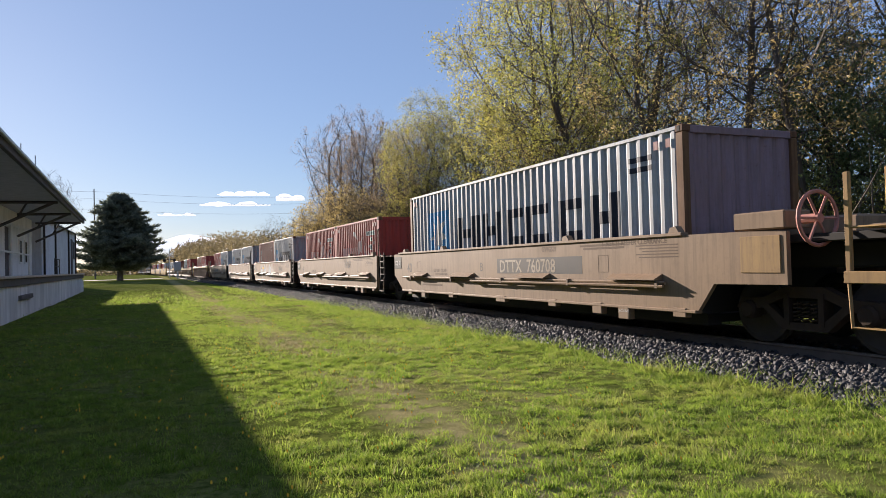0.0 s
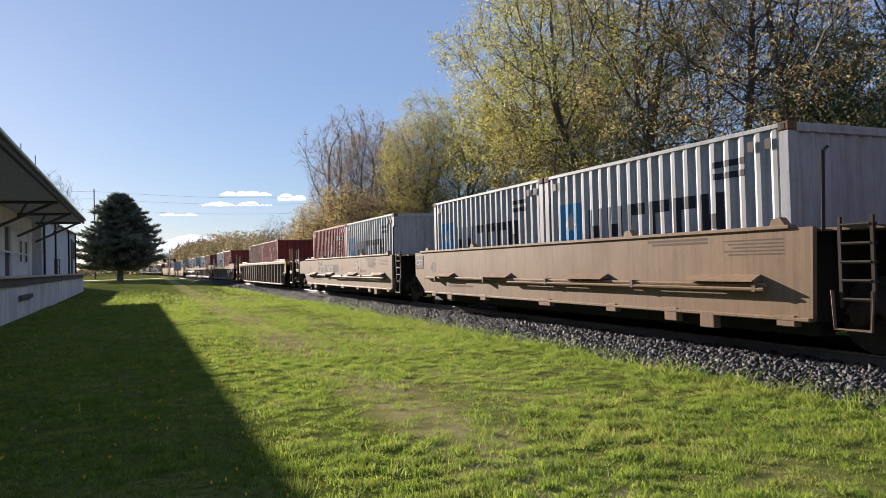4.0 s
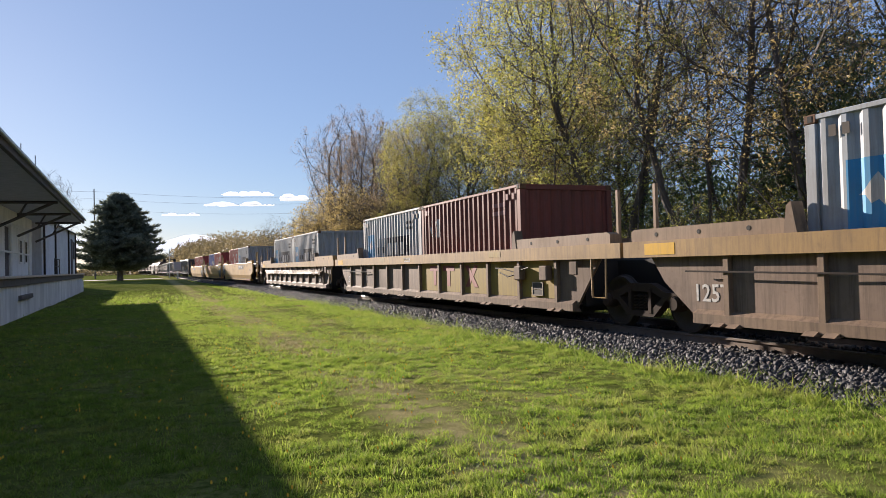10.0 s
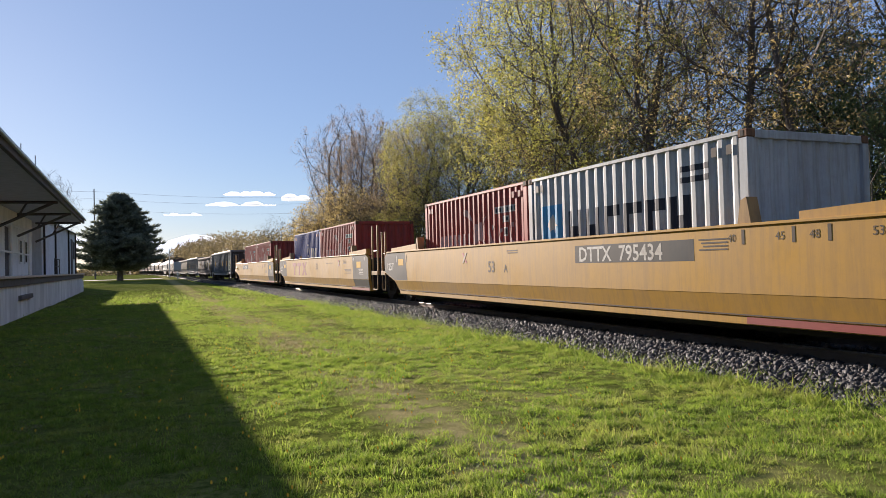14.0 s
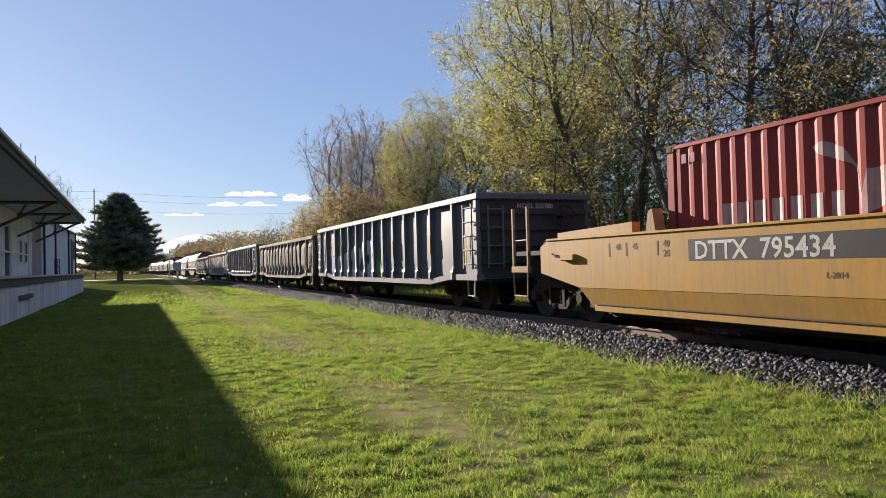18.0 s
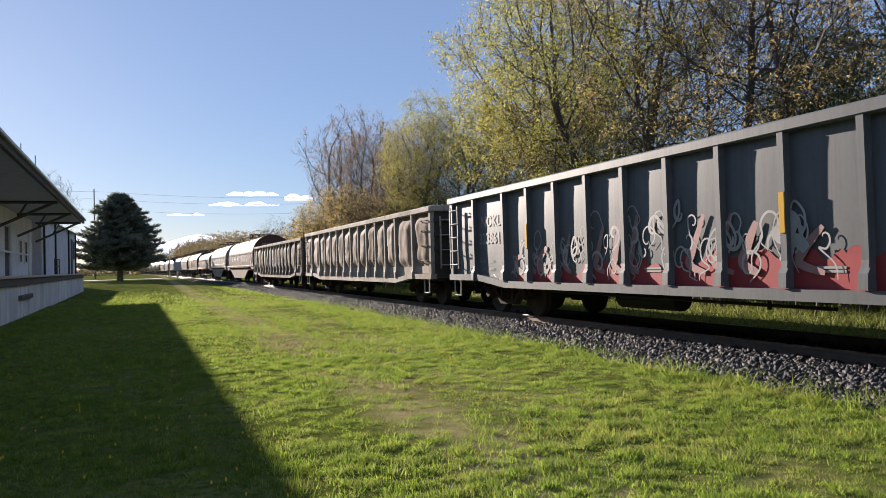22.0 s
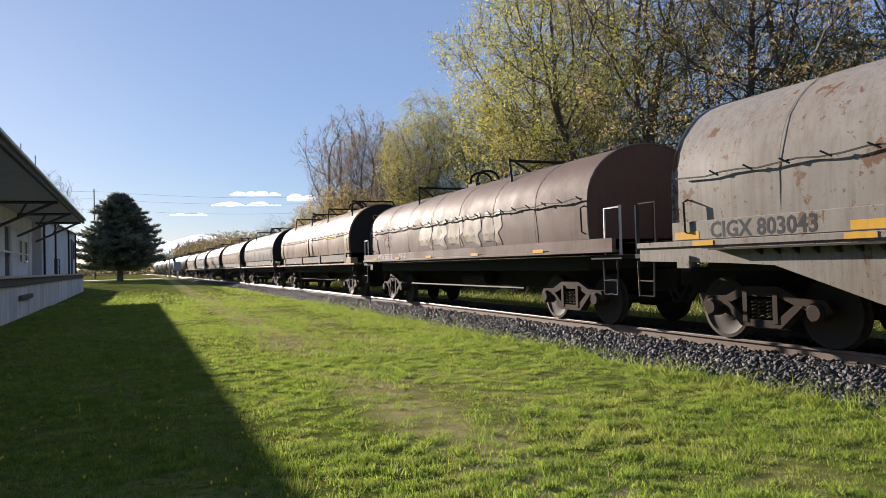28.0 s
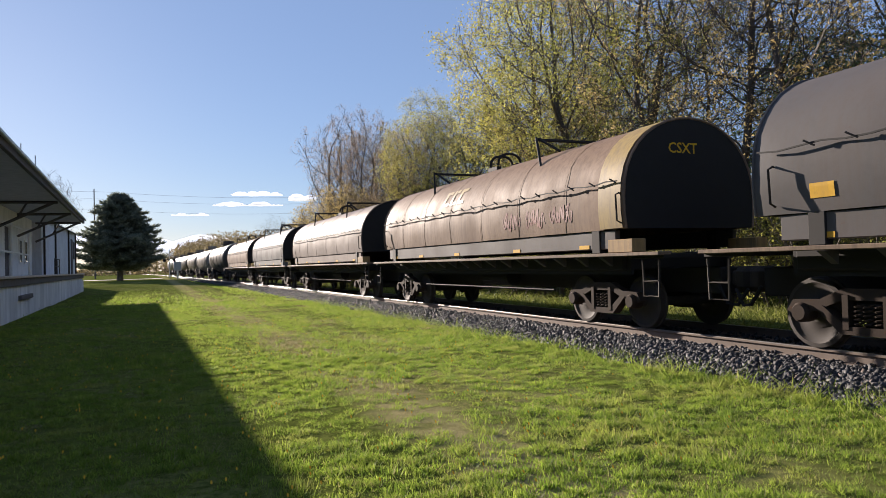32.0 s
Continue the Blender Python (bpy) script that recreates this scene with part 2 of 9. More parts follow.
SPRAY_PALE = plain("pale_grey_spray_paint", (0.40, 0.39, 0.385), 0.6, 0, 0.3, 4)
FADED_MAROON = paint("faded_maroon_mark", (0.24, 0.105, 0.075), (0.26, 0.175, 0.12), 0.6, 0.0, 0.6)
LOGO_RED = plain("maroon_lettering", (0.24, 0.045, 0.04), 0.5)
BARK = plain("grey_brown_bark", (0.105, 0.088, 0.072), 0.95, 0, 0.45, 4, 0.8)
SPRING_LEAF = leafy("spring_leaves", (0.22, 0.225, 0.05), (0.50, 0.44, 0.12), 0.6)
OLIVE_LEAF = leafy("olive_young_leaves", (0.19, 0.205, 0.05), (0.44, 0.42, 0.11), 0.6)
BUD_LEAF = leafy("reddish_buds", (0.22, 0.15, 0.09), (0.40, 0.30, 0.18), 0.5)
GOLD_LEAF = leafy("golden_young_leaves", (0.27, 0.205, 0.075), (0.50, 0.385, 0.16), 0.5)
DARK_LEAF = leafy("ivy_leaves", (0.095, 0.135, 0.06), (0.22, 0.27, 0.12), 0.5)
NEEDLE = leafy("spruce_needles", (0.085, 0.105, 0.085), (0.24, 0.26, 0.19), 0.45)
CONCRETE = concrete("stained_concrete", (0.82, 0.82, 0.82), 0.55)
WALL_PAINT = concrete("cream_wall_paint", (0.88, 0.87, 0.84), 0.2)
METAL_WALL = paint("white_metal_cladding", (0.66, 0.69, 0.72), (0.42, 0.42, 0.42), 0.35, 0.05, 0.5)
WOOD_DARK = plain("dark_timber", (0.10, 0.088, 0.085), 0.85, 0, 0.35, 4, 0.4)
SOFFIT = plain("grey_painted_boards", (0.42, 0.41, 0.43), 0.85, 0, 0.3, 3, 0.3)
WOOD_PALE = plain("pale_timber_edge", (0.48, 0.40, 0.32), 0.85, 0, 0.3, 4, 0.4)
ROOFING = plain("grey_roofing", (0.20, 0.195, 0.195), 0.85, 0, 0.3, 4, 0.4)
GALV = plain("galvanised_steel", (0.46, 0.46, 0.46), 0.5, 0.6, 0.15)
WHITE_PAINT = plain("white_pipe_paint", (0.74, 0.73, 0.70), 0.55)
GLASS_DARK = plain("dark_window_glass", (0.02, 0.022, 0.025), 0.12, 0, 0.1)
GRAVEL = plain("gravel", (0.33, 0.29, 0.235), 0.95, 0, 0.3, 9, 0.8)
# clouds glow by themselves in place of sunlight scattered through them
CLOUD = glowing("glowing_cloud_white", (0.95, 0.96, 1.0), 0.34)


# ---------------------------------------------------------------- mesh helpers
class Geo:
    """Vertices and faces gathered for one mesh."""

    def __init__(self):
        self.v, self.f = [], []

    def box(self, x0, x1, y0, y1, z0, z1, c=0.0):
        if c <= 0:
            n = len(self.v)
            self.v += [(x, y, z) for x in (x0, x1) for y in (y0, y1) for z in (z0, z1)]
            self.f += [tuple(n + i for i in q) for q in ((0, 1, 3, 2), (4, 6, 7, 5), (0, 4, 5, 1), (2, 3, 7, 6), (0, 2, 6, 4), (1, 5, 7, 3))]
            return self
        c = min(c, (x1 - x0) * 0.45, (y1 - y0) * 0.45, (z1 - z0) * 0.45)
        bm = bmesh.new()
        pts = []
        for x, sx in ((x0, 1), (x1, -1)):
            for y, sy in ((y0, 1), (y1, -1)):
                for z, sz in ((z0, 1), (z1, -1)):
                    pts += [(x, y + sy * c, z + sz * c), (x + sx * c, y, z + sz * c), (x + sx * c, y + sy * c, z)]
        vs = [bm.verts.new(p) for p in pts]
        bmesh.ops.convex_hull(bm, input=vs)
        bmesh.ops.dissolve_limit(bm, angle_limit=0.01, verts=bm.verts, edges=bm.edges)
        self.add_bm(bm)
        return self

    def add_bm(self, bm):
        n = len(self.v)
        bm.verts.index_update()
        self.v += [tuple(v.co) for v in bm.verts]
        self.f += [tuple(n + v.index for v in f.verts) for f in bm.faces]
        bm.free()

    def prism(self, poly, x0, x1):
        """A (y, z) outline drawn out along x."""
        n, k = len(self.v), len(poly)
        self.v += [(x0, y, z) for y, z in poly] + [(x1, y, z) for y, z in poly]
        self.f += [tuple(n + i for i in range(k)), tuple(n + k + i for i in reversed(range(k)))]
        self.f += [(n + i, n + k + i, n + k + (i + 1) % k, n + (i + 1) % k) for i in range(k)]
        return self

    def prism_y(self, poly, y0, y1):
        """An (x, z) outline drawn out along y."""
        n, k = len(self.v), len(poly)
        self.v += [(x, y0, z) for x, z in poly] + [(x, y1, z) for x, z in poly]
        self.f += [tuple(n + i for i in range(k)), tuple(n + k + i for i in reversed(range(k)))]
        self.f += [(n + i, n + k + i, n + k + (i + 1) % k, n + (i + 1) % k) for i in range(k)]
        return self

    def tube(self, pts, r, sides=6, r_end=None, caps=True):
        pts = [Vector(p) for p in pts]
        n, k = len(self.v), len(pts)
        up = None
        for i, p in enumerate(pts):
            d = (pts[min(i + 1, k - 1)] - pts[max(i - 1, 0)]).normalized()
            if up is None:
                up = d.orthogonal().normalized()
            else:
                up = (up - d * up.dot(d)).normalized()
            w = d.cross(up)
            rr = r if r_end is None else r + (r_end - r) * i / max(1, k - 1)
            for j in range(sides):
                a = 2 * math.pi * j / sides
                self.v.append(tuple(p + (up * math.cos(a) + w * math.sin(a)) * rr))
        for i in range(k - 1):
            for j in range(sides):
                a, b = n + i * sides + j, n + i * sides + (j + 1) % sides
                self.f.append((a, b, b + sides, a + sides))
        if caps:
            self.f.append(tuple(n + j for j in reversed(range(sides))))
            self.f.append(tuple(n + (k - 1) * sides + j for j in range(sides)))
        return self

    def lathe_x(self, profile, yc, zc, sides=24):
        """A (radius, x) profile turned round an axis along x."""
        n, k = len(self.v), len(profile)
        for r, x in profile:
            for j in range(sides):
                a = 2 * math.pi * j / sides
                self.v.append((x, yc + r * math.cos(a), zc + r * math.sin(a)))
        for i in range(k - 1):
            for j in range(sides):
                a, b = n + i * sides + j, n + i * sides + (j + 1) % sides
                self.f.append((a, a + sides, b + sides, b))
        self.f.append(tuple(n + j for j in range(sides)))
        self.f.append(tuple(n + (k - 1) * sides + j for j in reversed(range(sides))))
        return self

    def quad(self, a, b, c, d):
        n = len(self.v)
        self.v += [a, b, c, d]
        self.f.append((n, n + 1, n + 2, n + 3))
        return self

    def poly(self, pts):
        n = len(self.v)
        self.v += pts
        self.f.append(tuple(range(n, n + len(pts))))
        return self

    def mesh(self, name, mat, smooth=False):
        me = bpy.data.meshes.new(name)
        me.from_pydata(self.v, [], self.f)
        if smooth:
            me.shade_smooth()
            me.set_sharp_from_angle(angle=radians(35))
        me.materials.append(mat)
        me.update()
        return me


def part(name, geo, mat, parent, label="", smooth=False, at=None):
    me = geo if isinstance(geo, bpy.types.Mesh) else geo.mesh(name, mat, smooth)
    ob = new(name, me)
    ob.parent = parent
    if at is not None:
        ob.location = at
    return tagged(ob, label)


def thing(name, label, category, group="", kind=""):
    return tagged(new(name), label, category, group, kind)


def arrays_mesh(name, verts, faces, mat):
    """A mesh from numpy arrays of vertices and of equal-sided faces."""
    me = bpy.data.meshes.new(name)
    k = faces.shape[1]
    me.vertices.add(len(verts))
    me.vertices.foreach_set("co", verts.astype(np.float32).ravel())
    me.loops.add(faces.size)
    me.loops.foreach_set("vertex_index", faces.astype(np.int32).ravel())
    me.polygons.add(len(faces))
    me.polygons.foreach_set("loop_start", np.arange(0, faces.size, k, dtype=np.int32))
    me.update(calc_edges=True)
    me.materials.append(mat)
    return me


_letters = {}


def letters(text, size, mat, bold=0.0):
    """Flat lettering as a mesh, in the xy plane, starting at the origin."""
    key = (text, size, mat.name, bold)
    if key not in _letters:
        cu = bpy.data.curves.new("lettering", "FONT")
        cu.body, cu.size, cu.offset = text, size, bold
        cu.resolution_u = 2
        tmp = new("lettering_source", cu)
        bpy.context.view_layer.update()
        me = bpy.data.meshes.new_from_object(tmp.evaluated_get(bpy.context.evaluated_depsgraph_get()))
        bpy.data.objects.remove(tmp)
        bpy.data.curves.remove(cu)
        me.materials.clear()
        me.materials.append(mat)
        _letters[key] = me
    return _letters[key]


def sign_side(parent, text, size, mat, x, y, z, bold=0.0, name="lettering"):
    """Lettering on the side that faces -x; y is its start, reading towards -y."""
    ob = new(name, letters(text, size, mat, bold))
    ob.parent = parent
    ob.matrix_local = Matrix(((0, 0, -1, x), (-1, 0, 0, y), (0, 1, 0, z), (0, 0, 0, 1)))
    return ob


def sign_end(parent, text, size, mat, x, y, z, bold=0.0, name="lettering"):
    """Lettering on an end that faces -y."""
    ob = new(name, letters(text, size, mat, bold))
    ob.parent = parent
    ob.matrix_local = Matrix(((1, 0, 0, x), (0, 0, -1, y), (0, 1, 0, z), (0, 0, 0, 1)))
    return ob


def bars(parent, x, y0, y1, z, h, mat, n=1, gap=0.5, name="small_print"):
    """Unreadable small print as thin bars on the side that faces -x."""
    g = Geo()
    for i in range(n):
        zz = z - i * h * (1 + gap)
        g.quad((x, y1 - 0.08 * (i % 3) * (y1 - y0), zz), (x, y0, zz), (x, y0, zz + h), (x, y1 - 0.08 * (i % 3) * (y1 - y0), zz + h))
    return part(name, g, mat, parent)


# ---------------------------------------------------------------- the line of the track
TRACK_X, RAIL_Z, BEND = 8.85, 0.27, -0.00025


def track_x(y):
    if y > 260:
        return TRACK_X + 0.5 * BEND * 260 ** 2 + BEND * 260 * (y - 260)
    return TRACK_X + 0.5 * BEND * y * y if y > 0 else TRACK_X


def track_turn(y):
    return -math.degrees(math.atan(BEND * max(0.0, min(y, 260))))


def run(t):
    """How far the train has come since the start, in metres."""
    return 11.9455 * t + 0.0351296 * t ** 2 - 0.000911898 * t ** 3 + 0.0000101513 * t ** 4


# ---------------------------------------------------------------- ground, ballast, rails
def build_ground():
    xs = np.concatenate([np.linspace(-700, -60, 12), np.linspace(-50, -12, 12), np.arange(-10, 30, 0.5), np.linspace(31, 80, 18), np.linspace(100, 900, 12)])
    ys = np.concatenate([np.linspace(-300, -20, 8), np.arange(-15, 60, 0.75), np.linspace(62, 200, 50), np.linspace(220, 2500, 14)])
    X, Y = np.meshgrid(xs, ys, indexing="ij")
    Z = np.zeros_like(X)
    for i in range(X.shape[0]):
        for j in range(X.shape[1]):
            x, y = X[i, j], Y[i, j]
            Z[i, j] = 0.035 * noise.noise((x * 0.6, y * 0.35, 0)) if abs(x) < 40 and y < 80 else 0
            Z[i, j] += 0.22 * min(1, max(0, (y - 40) / 60)) if x < 5 else 0
            d = abs(x - track_x(y))
            if d < 3.5:
                Z[i, j] -= 0.06 * (1 - d / 3.5)
    v = np.stack([X, Y, Z], -1).reshape(-1, 3)
    n, m = X.shape
    idx = np.arange(n * m).reshape(n, m)
    f = np.stack([idx[:-1, :-1], idx[1:, :-1], idx[1:, 1:], idx[:-1, 1:]], -1).reshape(-1, 4)
    me = arrays_mesh("ground", v, f, LAWN)
    me.shade_smooth()
    tagged(new("ground", me), "uneven green lawn with worn wheel tracks", "lawn", kind="structure")


def swept(profile, y0, y1, step, mat, name):
    """An (offset from the track's centre, z) outline drawn along the track."""
    ys = np.arange(y0, y1 + step, step)
    g = Geo()
    k = len(profile)
    for y in ys:
        cx = track_x(y)
        g.v += [(cx + px, y, pz) for px, pz in profile]
    for i in range(len(ys) - 1):
        for j in range(k):
            a, b = i * k + j, i * k + (j + 1) % k
            g.f.append((a, b, b + k, a + k))
    g.f += [tuple(range(k)), tuple(reversed(range(len(g.v) - k, len(g.v))))]
    return g


def stone_material():
    m, nt, b = nodes_of("ballast_stone")
    g = nt.nodes.new("ShaderNodeNewGeometry")
    c = ramp(nt, g.outputs["Random Per Island"], [(0.0, (0.012, 0.013, 0.015)), (0.6, (0.036, 0.036, 0.039)), (0.90, (0.10, 0.098, 0.096)), (1.0, (0.115, 0.08, 0.06))])
    v = coords(nt)
    c2 = blend(nt, noise_tex(nt, v, 60, 4), c, (0.06, 0.058, 0.056))
    nt.links.new(blend(nt, 0.35, c, c2), b.inputs["Base Color"])
    b.inputs["Roughness"].default_value = 0.72
    bumped(nt, b, noise_tex(nt, v, 90, 3), 0.4, 0.004)
    return m


def shoulder_z(d):
    """Height of the ballast at a distance from the track's centre."""
    if d < 1.55:
        return 0.11
    return max(-0.04, 0.11 - (d - 1.55) * 0.17)


def build_track():
    stone = stone_material()
    bed = swept([(-2.5, -0.25), (-2.42, -0.03), (-1.55, 0.10), (-1.3, 0.09), (1.3, 0.09), (1.55, 0.10), (2.6, -0.03), (2.7, -0.25)], -60, 700, 4, stone, "bed")
    tagged(new("ballast_bed", bed.mesh("ballast_bed", stone)), "bed of dark grey crushed stone under the track", "ballast", kind="structure")
    rng = np.random.default_rng(5)
    base = np.array([(0, 0, 1), (0, 0, -1), (1, 0, 0), (-1, 0, 0), (0, 1, 0), (0, -1, 0)], float)
    tri = np.array([(0, 2, 4), (0, 4, 3), (0, 3, 5), (0, 5, 2), (1, 4, 2), (1, 3, 4), (1, 5, 3), (1, 2, 5)])

    def stones(n, y0, y1, size, name, sides):
        y = rng.uniform(y0, y1, n)
        d = np.where(rng.random(n) < sides, rng.uniform(1.0, 2.5, n) * -1, rng.uniform(-1.1, 2.5, n))
        edge = 2.42 + 0.14 * np.sin(y * 1.7) + 0.1 * np.sin(y * 4.3 + 1)
        d = np.where(d < -edge, -1.0 - rng.random(n) * 1.3, d)
        cx = np.array([track_x(v) for v in y])
        z = np.array([shoulder_z(abs(v)) for v in d]) + rng.uniform(-0.2, 0.8, n) * size * 0.7
        p = np.stack([cx + d, y, z], -1)
        s = size * rng.uniform(0.55, 1.25, (n, 1, 1)) * rng.uniform(0.55, 1.0, (n, 1, 3))
        a = rng.uniform(0, 6.28, n)
        b = rng.uniform(0, 6.28, n)
        loc = base[None] * rng.uniform(0.7, 1.2, (n, 6, 1)) + rng.normal(0, 0.16, (n, 6, 3))
        loc = loc * s
        x1 = loc[..., 0] * np.cos(a)[:, None] - loc[..., 1] * np.sin(a)[:, None]
        y1_ = loc[..., 0] * np.sin(a)[:, None] + loc[..., 1] * np.cos(a)[:, None]
        z1 = loc[..., 2]
        y2 = y1_ * np.cos(b)[:, None] - z1 * np.sin(b)[:, None]
        z2 = y1_ * np.sin(b)[:, None] + z1 * np.cos(b)[:, None]
        v = np.stack([x1, y2, z2], -1) + p[:, None]
        f = tri[None] + (np.arange(n) * 6)[:, None, None]
        tagged(new(name, arrays_mesh(name, v.reshape(-1, 3), f.reshape(-1, 3), stone)), "loose dark grey crushed stone beside the rails", "ballast", kind="stuff")

    stones(26000, 0.5, 17, 0.056, "ballast_stones", 0.8)
    stones(20000, 17, 45, 0.062, "ballast_stones", 0.85)
    stones(9000, 45, 120, 0.075, "ballast_stones", 0.9)

    line = thing("railway_track", "single railway track, worn steel rails on weathered wooden ties", "railway track", kind="structure")
    for side in (-1, 1):
        c = side * 0.755
        web = [(c - 0.07, RAIL_Z - 0.17), (c + 0.07, RAIL_Z - 0.17), (c + 0.07, RAIL_Z - 0.155), (c + 0.012, RAIL_Z - 0.135), (c + 0.012, RAIL_Z - 0.045), (c + 0.036, RAIL_Z - 0.035), (c + 0.036, RAIL_Z - 0.008), (c - 0.036, RAIL_Z - 0.008), (c - 0.036, RAIL_Z - 0.035), (c - 0.012, RAIL_Z - 0.045), (c - 0.012, RAIL_Z - 0.135), (c - 0.07, RAIL_Z - 0.155)]
        rail = part("rail", swept(web, -60, 700, 4, RAIL_SIDE, "rail"), RAIL_SIDE, line, "rusty steel rail")
        head = [(c - 0.034, RAIL_Z - 0.008), (c + 0.034, RAIL_Z - 0.008), (c + 0.028, RAIL_Z), (c - 0.028, RAIL_Z)]
        part("running_surface", swept(head, -60, 700, 4, TREAD, "head"), TREAD, rail, "polished running surface")
    tie = Geo().box(-1.3, 1.3, -0.115, 0.115, -0.14, 0.0, 0.012).mesh("tie", WOOD_TIE)
    plate = Geo().box(-0.17, 0.17, -0.1, 0.1, 0.0, 0.014)
    plate = plate.mesh("tie_plate", RAIL_SIDE)
    r2 = random.Random(3)
    y = -3.0
    k = 0
    while y < 95:
        ob = part("tie", tie, WOOD_TIE, line, at=(track_x(y) + r2.uniform(-0.05, 0.05), y, 0.105 + r2.uniform(-0.012, 0.012)))
        ob.rotation_euler = (0, 0, radians(r2.uniform(-1.2, 1.2) + track_turn(y)))
        if y < 30:
            for s in (-0.755, 0.755):
                part("tie_plate", plate, RAIL_SIDE, ob, at=(s, 0, 0.0))
        y += 0.53 + r2.uniform(-0.03, 0.03)
        k += 1


def wear(x, y):
    """How worn the lawn is: a trodden line along it and scattered bare patches."""
    line = np.exp(-((x - 2.55 - 0.22 * np.sin(y * 0.4)) / 0.50) ** 2) * (0.62 + 0.38 * np.sin(y * 0.9 + 1.1)) * np.clip((y - 5.5) / 4, 0.15, 1)
    line = np.maximum(line, 0.55 * np.exp(-((x - 4.35 - 0.2 * np.sin(y * 0.37)) / 0.40) ** 2) * np.clip((y - 9) / 6, 0, 1))
    spots = np.array([noise.noise((a * 0.85, b * 0.55, 21.0)) + 0.5 * noise.noise((a * 2.7, b * 2.2, 5.0)) for a, b in zip(x, y)])
    return np.clip(np.maximum(line * 1.25, (spots - 0.30) * 3.2), 0, 1)


def blades(name, n, region, height, width, mat, seed, label, keep=None, dry=False, lay=0.85, fall=1.5):
    rng = np.random.default_rng(seed)
    x0, x1, y0, y1 = region
    y = y0 + (y1 - y0) * rng.random(n) ** fall
    x = rng.uniform(x0, x1, n)
    patch = np.array([noise.noise((a * 0.8, b * 0.8, 3.0)) for a, b in zip(x, y)])
    tuft = np.array([noise.noise((a * 4.6, b * 4.6, 9.0)) for a, b in zip(x, y)])
    worn = wear(x, y)
    fine = np.array([noise.noise((a * 13.0, b * 13.0, 4.0)) for a, b in zip(x, y)])
    tuft = tuft + 0.55 * fine
    ok = rng.random(n) < (np.maximum(worn * 1.1, np.clip(-0.34 - tuft, 0, 1) * 1.4) if dry else np.clip(0.66 + 0.3 * patch + 1.2 * tuft, 0.26, 1) * (1 - 0.93 * worn))
    if keep is not None:
        ok &= keep(x, y)
    x, y, patch, tuft = x[ok], y[ok], patch[ok], tuft[ok]
    n = len(x)
    h = height * rng.uniform(0.4, 1.25, n) * (1 + 1.9 * np.clip(tuft, -0.35, 1) + 0.4 * patch)
    a = rng.uniform(0, 2 * np.pi, n)
    lean = rng.normal(0, lay, (n, 2)) * h[:, None]
    w = width * rng.uniform(0.6, 1.3, n)
    z0 = np.full(n, -0.015)
    p0 = np.stack([x - np.cos(a) * w, y - np.sin(a) * w, z0], -1)
    p1 = np.stack([x + np.cos(a) * w, y + np.sin(a) * w, z0], -1)
    p2 = np.stack([x + lean[:, 0], y + lean[:, 1], h], -1)
    v = np.stack([p0, p1, p2], 1).reshape(-1, 3)
    f = np.arange(3 * n).reshape(n, 3)
    tagged(new(name, arrays_mesh(name, v, f, mat)), label, "grass", kind="stuff")


